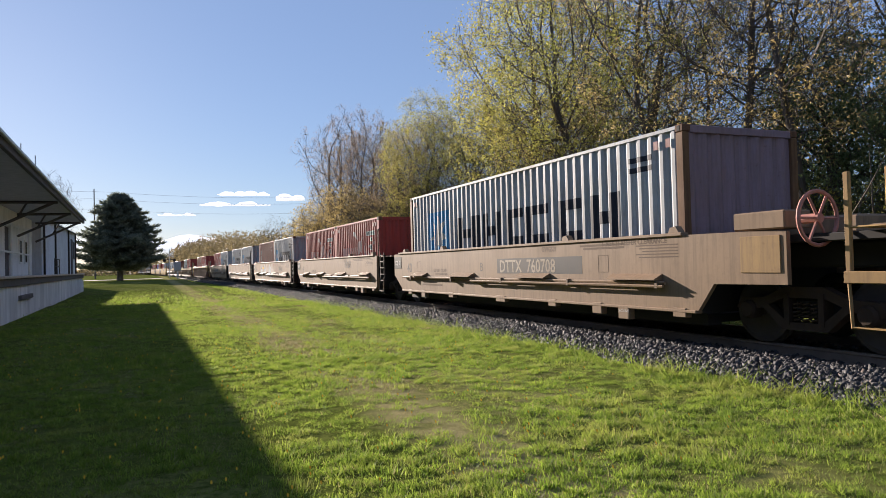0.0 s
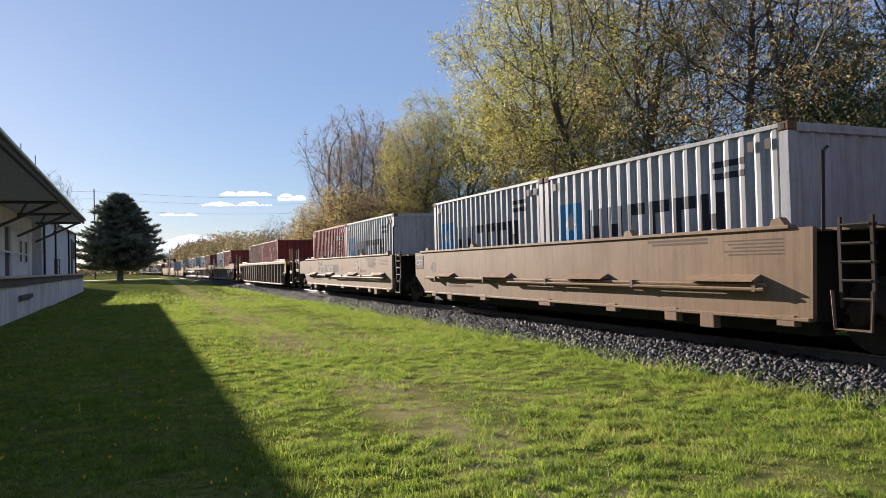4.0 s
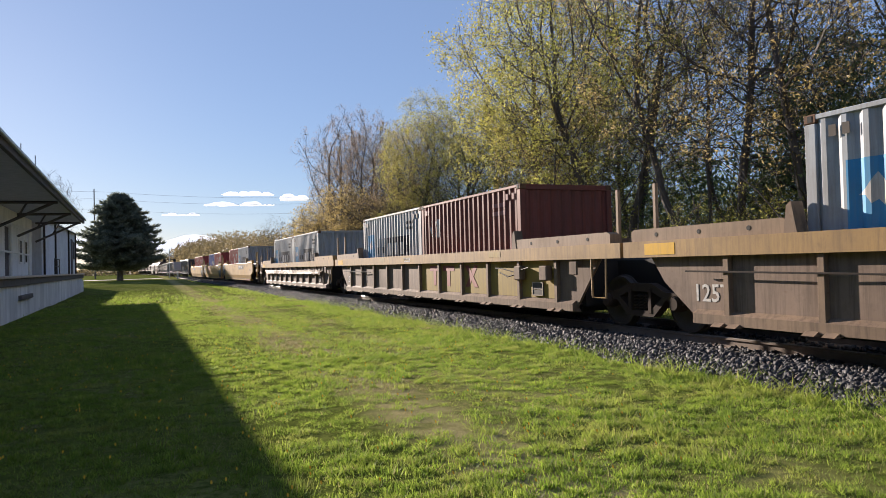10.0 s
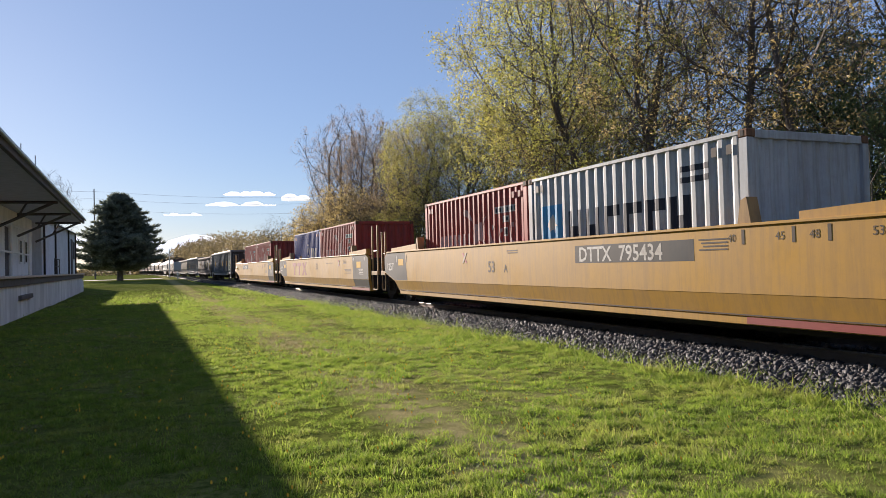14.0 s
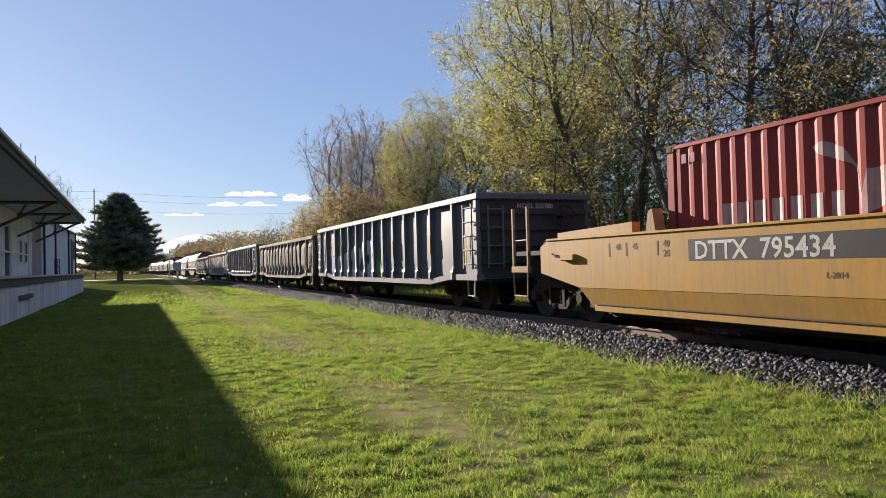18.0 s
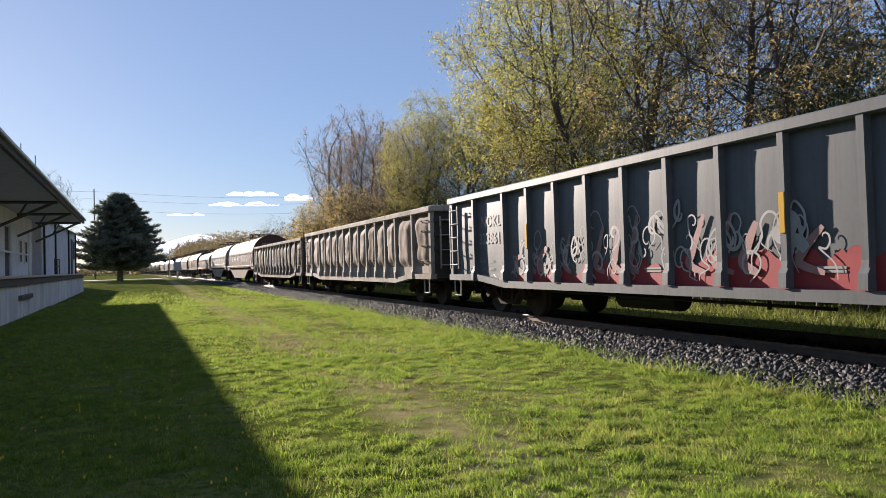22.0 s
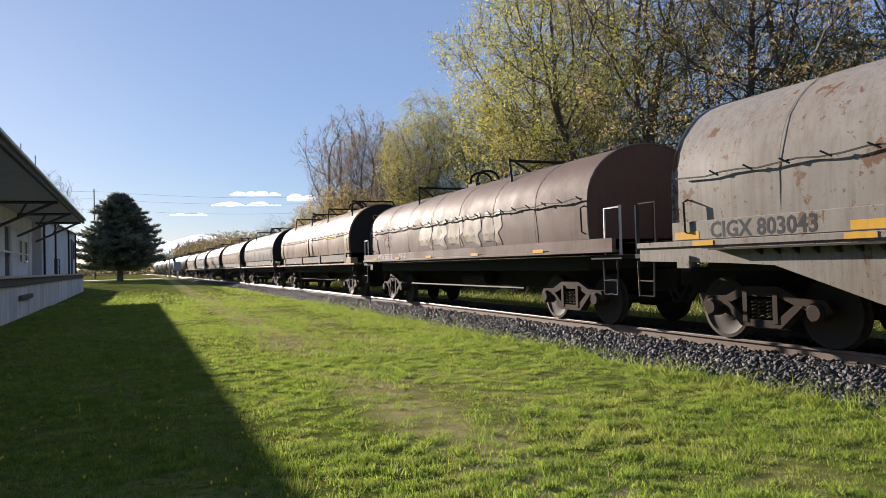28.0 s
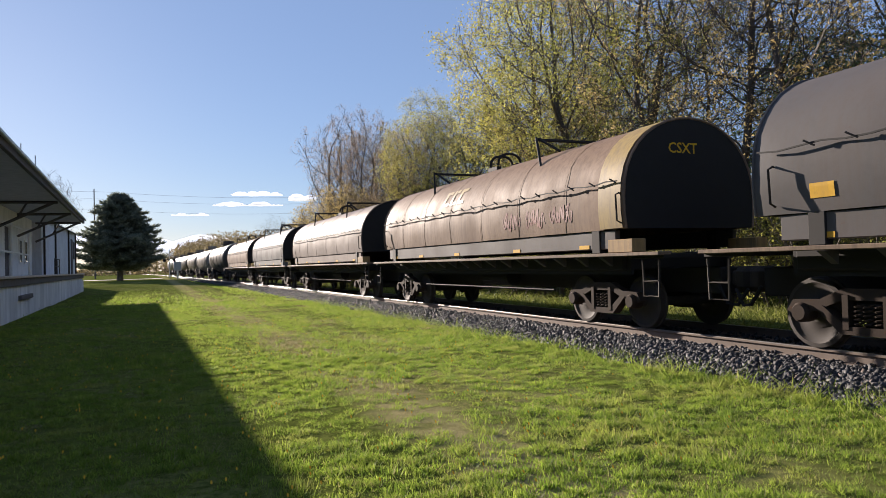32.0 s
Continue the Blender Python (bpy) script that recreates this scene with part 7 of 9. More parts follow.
def block_mark(car, y, z, w, h, mat):
    """A company mark reduced to three slanted blocks."""
    for k in range(3):
        yy = y - k * w * 1.15
        hood_patch(car, yy - w, yy, z, z + h * 0.22, mat, 0.25)
        hood_patch(car, yy - w, yy, z + h * 0.78, z + h, mat, 0.25)
        hood_patch(car, yy - w * 0.35, yy, z + h * 0.2, z + h * 0.8, mat, 0.25)


def coil_car(u0, u1, mat, style, seed, label, end_mat=None, two=False, text="", top=3.68, deck_mat=None, end_text=""):
    uc, L = (u0 + u1) / 2, (u1 - u0) / 2
    car = thing("coil_car", label, "coil car", "cars of the freight train")
    end_mat = end_mat or BLACK
    deck_mat = deck_mat or mat
    D = L + 0.95
    z0 = {"deck": 1.74, "belly": 1.46, "flat": 1.60}[style]
    if two:
        hoods = [hood(car, -L, -0.12, mat, end_mat, z0, top, seed), hood(car, 0.12, L, mat, end_mat, z0, top, seed + 1)]
        hood_fittings(car, -L / 2, (-L / 2 - 2.9, -L / 2 + 1.2), top, 2.9)
        hood_fittings(car, L / 2, (L / 2 - 2.9, L / 2 + 1.2), top, 2.9)
    else:
        hood(car, -L, L, mat, end_mat, z0, top, seed)
        hood_fittings(car, 0.4, (-3.3, 2.7), top)
    if style == "deck":
        for s in (-1, 1):
            part("side_frame_rail", Geo().box(*sorted((s * 1.28, s * 1.38)), -L + 0.35, L - 0.35, 1.40, 1.735, 0.015), deck_mat, car, "painted frame below the hood")
            part("walkway", Geo().box(*sorted((s * 1.30, s * 1.56)), -D, D, 1.27, 1.33, 0.01), TAN_DARK if s < 0 else BLACK, car, "worn steel walkway edge")
            brk = Geo().prism_y([(s * 1.3, 1.27), (s * 1.55, 1.265), (s * 1.3, 1.10)], -0.05, 0.05).mesh("walkway_bracket", deck_mat)
            n = int(2 * (L - 0.6) / 0.75)
            for i in range(n + 1):
                part("walkway_bracket", brk, deck_mat, car, at=(0, -L + 0.6 + i * 0.75, 0))
            for y in (-L + 0.9, L - 0.9, -2.0 if two else 99, 2.0 if two else 99):
                if y < 50:
                    part("post", Geo().box(*sorted((s * 1.27, s * 1.41)), y - 0.12, y + 0.12, 1.33, 1.74, 0.01), BLACK, car)
            part("sill_web", Geo().box(*sorted((s * 1.05, s * 1.12)), -L + 0.3, L - 0.3, 0.95, 1.28), BLACK, car)
            for y in (-L * 0.8, -L * 0.4, L * 0.1, L * 0.5, L * 0.85):
                part("reflector", Geo().box(s * 1.385 - 0.003, s * 1.385 + 0.003, y - 0.16, y + 0.16, 1.42, 1.49), SIGNAL_YELLOW, car, "orange yellow reflector")
            part("end_corner", Geo().box(*sorted((s * 1.22, s * 1.50)), -L - 0.25, -L + 0.42, 1.335, 1.56, 0.01), OCHRE if seed % 2 else deck_mat, car)
    else:
        for s in (-1, 1):
            xo = sorted((s * 1.42, s * 1.50))
            belly = [(-D + 0.2, 1.40), (-D + 0.2, 1.18), (-L + 1.0, 1.14), (-L + 2.2, 1.10), (-3.2, 0.47), (3.0, 0.47), (L - 1.9, 1.10), (L - 1.0, 1.14), (D - 0.2, 1.18), (D - 0.2, 1.40)] if style == "belly" else [(-D + 0.2, 1.595), (-D + 0.2, 1.38), (D - 0.2, 1.38), (D - 0.2, 1.595)]
            part("side_sill", Geo().prism(belly, *xo), deck_mat, car, "deep painted side sill")
            part("sill_band", Geo().box(*sorted((s * 1.36, s * 1.53)), -D + 0.15, D - 0.15, *((1.38, 1.47) if style == "belly" else (1.34, 1.40)), 0.01), deck_mat, car)
            if style == "belly":
                grate = Geo()
                for i in range(int(2 * (L - 1.2) / 0.28)):
                    y = -L + 1.2 + i * 0.28
                    grate.prism_y([(s * 1.5, 1.32), (s * 1.62, 1.31), (s * 1.5, 1.24)], y, y + 0.04)
                grate.box(*sorted((s * 1.5, s * 1.64)), -L + 0.9, L - 0.9, 1.32, 1.345)
                part("walkway", grate, DARK_STEEL, car, "open grate walkway")
            for y in (-L * 0.75, -L * 0.3, L * 0.15, L * 0.55, L * 0.9):
                part("reflector", Geo().box(s * 1.535 - 0.003, s * 1.535 + 0.003, y - 0.2, y + 0.2, 1.39, 1.46), SIGNAL_YELLOW, car, "yellow reflector")
        part("jack_plate", Geo().box(-1.54, -1.5, L - 0.42, L - 0.14, 1.06, 1.25, 0.01), WHITE_HOOD if style == "belly" else BLACK, car)
    part("center_sill", Geo().box(-0.3, 0.3, -D, D, 0.62, 1.05, 0.02), BLACK, car)
    part("cradle", Geo().box(-1.2, 1.2, -L + 0.4, L - 0.4, 1.02, 1.30, 0.03), BLACK, car)
    for s in (-1, 1):
        truck(car, s * (L - 1.25))
        part("end_platform", Geo().box(-1.45, 1.45, *sorted((s * (L + 0.05), s * D)), 1.22, 1.30, 0.01), BLACK, car)
        coupler(car, s * D, s * (D + 0.55))
        if style != "deck":
            gate = Geo()
            for x in (-1.42, -1.08):
                gate.tube([(x, s * (D - 0.06), 1.28), (x, s * (D - 0.06), 2.15)], 0.028, 6)
            gate.tube([(-1.42, s * (D - 0.06), 2.12), (-1.42, s * (D - 0.5), 2.12), (-1.42, s * (D - 0.5), 1.3)], 0.02, 6)
            part("hand_rail", gate, GALV if seed % 3 == 0 else DARK_STEEL, car, "upright grab rail")
        for dz in (0.62, 0.86):
            part("step", Geo().tube([(-1.46, s * (D - 0.5), 1.2), (-1.46, s * (D - 0.48), dz), (-1.46, s * (D - 0.12), dz), (-1.46, s * (D - 0.1), 1.2)], 0.022, 5), DARK_STEEL, car)
    part("air_reservoir", Geo().tube([(-0.6, -1.0, 0.84), (-0.6, 0.4, 0.84)], 0.2, 14), BLACK, car)
    part("brake_rod", Geo().tube([(-1.0, -3.5, 0.62), (-1.0, 3.8, 0.62)], 0.03, 5), BLACK, car)
    brake_wheel(car, 0.75, -D - 0.1, 2.2, 0.25)
    if end_text:
        sign_end(car, end_text, 0.26, SIGNAL_YELLOW if seed not in (0, 4) else NUMBER_BEIGE, -0.48, -L - 0.004, top - 0.62, 0.004)
    if text:
        sign_side(car, text, 0.30, GREY_INK if mat is WHITE_HOOD else CHALK, -1.542 if style != "deck" else -1.39, L - 1.0, 1.17 if style == "belly" else 1.5, 0.004)
    MOVING.append((car, uc, 0.0))
    return car, L


def tank_car(u0, u1, mat, label):
    uc, L = (u0 + u1) / 2, (u1 - u0) / 2
    car = thing("tank_car", label, "tank car", "cars of the freight train")
    R, zc = 1.46, 2.35
    prof = [(0.0, -L + 0.1), (0.6, -L + 0.18), (1.1, -L + 0.42), (R - 0.06, -L + 0.8), (R, -L + 1.1), (R, L - 1.1), (R - 0.06, L - 0.8), (1.1, L - 0.42), (0.6, L - 0.18), (0.0, L - 0.1)]
    g = Geo()
    n = 28
    for r, y in prof:
        for j in range(n):
            a = 2 * math.pi * j / n
            g.v.append((r * math.cos(a), y, zc + r * math.sin(a)))
    for i in range(len(prof) - 1):
        for j in range(n):
            a, b = i * n + j, i * n + (j + 1) % n
            g.f.append((a, a + n, b + n, b))
    part("tank", g, mat, car, "long horizontal cylinder", smooth=True)
    for y in (-L * 0.6, -L * 0.2, L * 0.2, L * 0.6):
        part("band", Geo().tube([((R + 0.01) * math.cos(a), y, zc + (R + 0.01) * math.sin(a)) for a in [2 * math.pi * i / 24 for i in range(25)]], 0.02, 4), mat, car)
    part("dome", Geo().tube([(0, 0, zc + R - 0.1), (0, 0, zc + R + 0.45)], 0.55, 16), mat, car)
    part("top_walkway", Geo().box(-0.9, 0.9, -1.3, 1.3, zc + R + 0.02, zc + R + 0.08).tube([(-0.9, -1.3, zc + R + 0.05), (-0.9, -1.3, zc + R + 0.75), (-0.9, 1.3, zc + R + 0.75), (-0.9, 1.3, zc + R + 0.05)], 0.025, 5), DARK_STEEL, car)
    for s in (-1, 1):
        part("saddle", Geo().box(-1.2, 1.2, s * (L - 1.9) - 0.3, s * (L - 1.9) + 0.3, 0.75, 1.35, 0.03), BLACK, car)
        part("end_sill", Geo().box(-1.45, 1.45, *sorted((s * (L - 0.2), s * (L + 0.35))), 0.85, 1.1, 0.02), BLACK, car)
        truck(car, s * (L - 1.9))
        coupler(car, s * (L + 0.3), s * (L + 0.75))
    part("center_sill", Geo().box(-0.3, 0.3, -L, L, 0.62, 0.95, 0.02), BLACK, car)
    MOVING.append((car, uc, 0.0))


# ---------------------------------------------------------------- the train, from its head backwards
well_smooth(14.62, 1, first=True)
container(14.66, "pale40", 12.192, 2.896, 0.40)
for unit, (mid, right, left) in enumerate(((30.08, "red", "red"), (45.58, "pale", "brown"), (61.0, "pale", "pale"), (76.72, "pale", "red")), 2):
    well_smooth(mid, unit, last=unit == 5)
    container(mid - 3.06, right)
    container(mid + 3.06, left)
well_ribbed(98.66)
container(98.66 - 3.06, "red")
container(98.66 + 3.06, "brown")
for unit, (mid, right, left) in enumerate(((122.46, "red", "pale"), (141.96, "brown", "pale"), (161.66, "pale", "pale")), 1):
    well_chord(mid, unit)
    container(mid - 3.06, right)
    container(mid + 3.06, left)
for unit, (mid, right, left) in enumerate(((185.4, "pale", "red"), (205.05, "red", "blue"), (225.0, "red", "red")), 1):
    well_yellow(mid, unit)
    container(mid - 3.06, right, base=0.40)
    container(mid + 3.06, left, base=0.40)

car, ribs, hb = gondola(237.35, 253.9, GREY_CAR, 2.90, 1, 0.008, 0.0, "NOKL 323780", "grey smooth sided gondola with silver graffiti")
bubble_graffiti(car, -hb - 0.016, ribs)
car, ribs, hb = gondola(255.12, 271.2, DIRTY_CAR, 2.70, 2, 0.10, 0.03, "", "grimy brown gondola with bulged and dented side panels")
for word, y in (("ICG", 6.12), ("246", 5.08), ("505", 4.06)):
    settle(sign_side(car, word, 0.37, CHALK, -hb, y, 1.49, 0.008), ribs, 0.10, 2, 0.03, 2.70)
for y, z, w, h, k in ((4.0, 1.98, 0.5, 0.2, 5), (3.0, 1.92, 0.62, 0.3, 6)):
    settle(scribble(car, -hb, y, z, w, h, FADED, k, 0.014), ribs, 0.10, 2, 0.03, 2.70)
bars(car, -hb - 0.02, 4.66, 5.1, 1.05, 0.03, STENCIL, 2)
car, ribs, hb = gondola(272.72, 289.3, GREY_CAR, 2.90, 3, 0.008, 0.0, "NOKL 323861", "grey smooth sided gondola with faint red graffiti")
swirl_graffiti(car, ribs, hb)
gondola(290.62, 307.0, PALE_CAR, 2.84, 4, 0.11, 0.045, "", "faded rusty beige gondola with dented bulging panels", yellow=False, sheet=PALE_SHEET)
car, ribs, hb = gondola(308.05, 323.95, DIRTY_CAR, 2.72, 5, 0.10, 0.03, "", "grimy dark gondola with bulged panels and pale graffiti")
rg5 = random.Random(29)
for i, (a, b) in enumerate(zip(ribs[:-1], ribs[1:])):
    if -4.0 < (a + b) / 2 < 3.1:
        # a pale wash fills the lower part of each panel, with an uneven upper edge
        g = Geo()
        for k in range(15):
            y = a + 0.06 + (b - a - 0.12) * k / 14
            top = 1.62 + 0.16 * math.sin(y * 2.3) + 0.10 * math.sin(y * 5.7 + i)
            for j in range(15):
                z = 0.83 + (top - 0.83) * j / 14
                g.v.append((-hb - 0.007 - max(0, panel_depth(y, z, a + 0.003, b - 0.003, 0.80, 2.56, 0.10, 5 * 31 + i + 1, 0.03)), y, z))
        for k in range(14):
            for j in range(14):
                q = k * 15 + j
                g.f.append((q, q + 1, q + 16, q + 15))
        part("graffiti", g, SPRAY_TEAL, car, "pale blue grey spray painted band", smooth=True)
        c, w = (a + b) / 2, (b - a) / 2 - 0.08
        for j in range(3):
            e = rg5.choice((-1, 1)) * w * rg5.uniform(0.6, 1.0)
            z = rg5.uniform(0.9, 1.15)
            line = part("graffiti", stroke(-hb, [(c + e, z + 0.35), (c + e * 0.6, z + 0.1), (c, z), (c - e * 0.7, z + 0.22), (c - e * 0.5, z + 0.5), (c + e * 0.1, z + 0.55), (c + e * 0.4, z + 0.3)], 0.035 + 0.02 * (j == 0), 0.5), BLACK_INK, car, "black spray paint line")
            settle(line, ribs, 0.10, 5, 0.03, 2.72)
            line.data.transform(Matrix.Translation((-0.005 - 0.001 * j, 0, 0)))

car, L = coil_car(325.85, 340.4, BROWN_HOOD, "belly", 0, "brown rounded coil car with white graffiti on its hood", BROWN_HOOD)
sign_end(car, "FOR USE ON", 0.17, CHALK, -0.75, -L - 0.01, 2.98, 0.003)
bars(car, -1.475, -L + 0.7, -L + 1.3, 1.72, 0.05, CHALK, 3, 1.0)
hood_patch(car, -L + 0.05, -L + 0.95, 1.54, 1.64, SIGNAL_YELLOW)
hood_patch(car, L - 0.5, L - 0.1, 1.50, 1.60, SIGNAL_YELLOW)
for k in range(4):
    scribble(car, -1.475, 4.85 - k * 1.05, 1.78 + 0.03 * k, 0.75, 0.42, CHALK, 40 + k, 0.035)
for k in range(5):
    scribble(car, -1.475, -1.35 - k * 0.58, 1.75, 0.42, 0.5, CHALK, 50 + k, 0.035)
scribble(car, -1.475, -5.35, 2.0, 0.95, 0.4, FADED, 58, 0.014)
scribble(car, -1.475, -5.35, 1.92, 0.9, 0.35, FADED, 59, 0.014)
lay_marks(car, [(0, 0)], 1.46)
car, L = coil_car(342.95, 356.8, WHITE_HOOD, "belly", 2, "stained off-white coil car with rust patches", WHITE_HOOD)
part("side_strip", Geo().box(-1.50, -1.40, -L + 0.02, L - 0.02, 1.475, 1.75, 0.008), WHITE_HOOD, car, "pale lettered side strip")
sign_side(car, "CIGX 803043", 0.31, INK_BLUE, -1.5015, 6.12, 1.50, 0.008)
for y in (6.84, 3.95):
    part("reflector", Geo().box(-1.503, -1.50, y - 0.5, y, 1.49, 1.60), SIGNAL_YELLOW, car, "yellow reflector")
for k in range(6):
    scribble(car, -1.505, 1.55 - k * 0.75, 0.68, 0.55, 0.4, SPRAY_RED if k < 1 else FADED, 60 + k, 0.014)
part("graffiti", Geo().poly([(-1.506, a, b) for a, b in rounded([(-3.0, 0.8), (-3.1, 0.98), (-3.6, 0.98), (-3.7, 0.82)])]), GREY_INK, car)
lay_marks(car, [(0, 2)], 1.46)
car, L = coil_car(359.05, 372.45, PINK_HOOD, "flat", 3, "faded brown coil car with yellowish graffiti on its hood", BROWN_HOOD, top=3.40)
for k in range(5):
    y = 1.85 - k * 1.05
    loop = rounded([(y, 1.78), (y + 0.03 * (k % 2), 2.1), (y - 0.22, 2.38), (y - 0.5, 2.22), (y - 0.8, 2.4), (y - 0.92, 2.05), (y - 0.74, 1.92), (y - 0.86, 1.66), (y - 0.4, 1.76)])
    cy, cz = y - 0.45, 2.03
    part("graffiti", Geo().poly([(-1.466 - 0.001 * k, cy + (a - cy) * 1.09, cz + (b - cz) * 1.12) for a, b in loop]), BLACK_INK, car, "black spray paint outline")
    part("graffiti", Geo().poly([(-1.474 - 0.001 * k, a, b) for a, b in loop]), SPRAY_YELLOW, car, "pale yellow spray painted shape")
    scribble(car, -1.484, y - 0.25, 1.95, 0.3, 0.2, BLACK_INK, 180 + k, 0.010) if k % 2 else None
sign_side(car, "WFRX 380516", 0.24, CHALK, -1.5015, 5.75, 1.42, 0.004)
sign_side(car, "LD LMT  223200", 0.10, CHALK, -1.5015, 3.6, 1.51, 0.002)
sign_side(car, "LT WT    52800", 0.10, CHALK, -1.5015, 3.6, 1.42, 0.002)
scribble(car, -1.475, 5.35, 1.80, 0.8, 0.2, FADED, 189, 0.010)
scribble(car, -1.475, 5.4, 2.0, 0.9, 0.3, FADED, 88, 0.012)
lay_marks(car, [(0, 3)], 1.60, 3.40)
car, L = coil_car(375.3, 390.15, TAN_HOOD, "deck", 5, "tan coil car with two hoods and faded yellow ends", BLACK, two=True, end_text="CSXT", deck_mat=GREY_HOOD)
block_mark(car, -L / 2 + 0.55, 2.62, 0.46, 0.50, SIGNAL_YELLOW)
block_mark(car, L / 2 + 1.3, 2.66, 0.40, 0.45, FADED_BAND)
hood_patch(car, -L / 2 - 1.6, -L / 2 + 0.6, 2.42, 2.52, SIGNAL_YELLOW)
lay_marks(car, [(-L / 2, 5), (L / 2, 6)])
coil_bands = [(car, L, (-L + 0.45, -0.4, 0.4, L - 0.4))]
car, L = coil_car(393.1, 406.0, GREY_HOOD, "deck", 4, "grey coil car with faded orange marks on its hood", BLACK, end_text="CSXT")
sign_end(car, "493000 - 493524", 0.16, NUMBER_BEIGE, -0.72, -L - 0.004, 2.84, 0.002)
block_mark(car, 0.7, 2.75, 0.42, 0.42, CASTING)
for y in (1.4, 1.1, -0.85, -1.15):
    hood_patch(car, y - 0.18, y, 2.16, 2.36, CASTING)
scribble(car, -1.475, -4.75, 1.92, 0.6, 0.3, CHALK, 91, 0.012)
scribble(car, -1.475, -5.9, 1.88, 0.5, 0.18, CHALK, 92, 0.012)
hood_patch(car, L - 1.19, L - 0.85, 1.89, 2.07, SIGNAL_YELLOW)
lay_marks(car, [(0, 4)])
car, L = coil_car(408.75, 421.7, TAN_HOOD, "deck", 7, "tan coil car with a yellow band at the hood's end", BLACK, end_text="CSXT", deck_mat=GREY_HOOD)
coil_bands.append((car, L, (-L + 0.4,)))
block_mark(car, 1.6, 2.75, 0.42, 0.4, FADED_BAND)
for k in range(3):
    scribble(car, -1.475, -2.1 - k * 1.0, 1.92, 0.8, 0.42, FADED, 100 + k, 0.02)
lay_marks(car, [(0, 7)])
coil_car(424.4, 437.6, PINK_HOOD, "deck", 9, "brown coil car with a rounded hood", BLACK)
coil_car(440.4, 452.5, SILVER_HOOD, "deck", 8, "silver grey coil car with a rounded hood", BLACK)
coil_car(455.0, 468.2, TAN_HOOD, "deck", 11, "tan coil car with a rounded hood", BLACK)
for car, L, ends in coil_bands:
    prof = hood_profile()
    for y in ends:
        g = Geo()
        for yy in (y - 0.32, y + 0.32):
            for x, z in prof:
                g.v.append((x * 1.016, yy, z + 0.016))
        k = len(prof)
        for j in range(k - 1):
            g.f.append((j, j + k, j + k + 1, j + 1))
        part("painted_band", g, FADED_BAND, car, "faded yellow painted band", smooth=True)
u = 471.2
for i, (ln, mt, lb) in enumerate(((15.5, TANK_BLACK, "black tank car with dusty sides"), (15.0, TANK_PAINT, "grimy grey tank car"), (15.0, TANK_PAINT, "grimy grey tank car"), (15.5, TANK_BLACK, "black tank car with dusty sides"), (15.0, TANK_PAINT, "grimy grey tank car"), (15, TANK_PAINT, "grimy grey tank car"))):
    tank_car(u, u + ln, mt, lb)
    u += ln + 1.6


# ---------------------------------------------------------------- trees
def lumpy_crown(rng, height, spread, bare, count):
    """Points scattered in a crown of several overlapping rounded masses."""
    base = height * bare
    lumps = [((0, 0, base + (height - base) * 0.52), (spread * 0.80, spread * 0.80, (height - base) * 0.46))]
    for k in range(9):
        a = 6.283 * (k + rng.uniform(-0.3, 0.3)) / 9
        f = rng.uniform(0.10, 0.86)
        reach = spread * rng.uniform(0.45, 0.82) * (1.0 if f < 0.5 else 1.25 - 0.6 * f)
        r = spread * rng.uniform(0.24, 0.42)
        lumps.append(((reach * math.cos(a), reach * math.sin(a), base + (height - base) * f), (r, r, r * rng.uniform(0.7, 1.0))))
    got = []
    for k, (c, r) in enumerate(lumps):
        n = count // 2 if k == 0 else count // 18
        d = rng.normal(0, 1, (n, 3))
        d /= np.linalg.norm(d, axis=1, keepdims=True)
        got.append(np.array(c) + d * rng.random((n, 1)) ** 0.38 * np.array(r))
    P = np.concatenate(got)
    return P[P[:, 2] > base * 0.8]


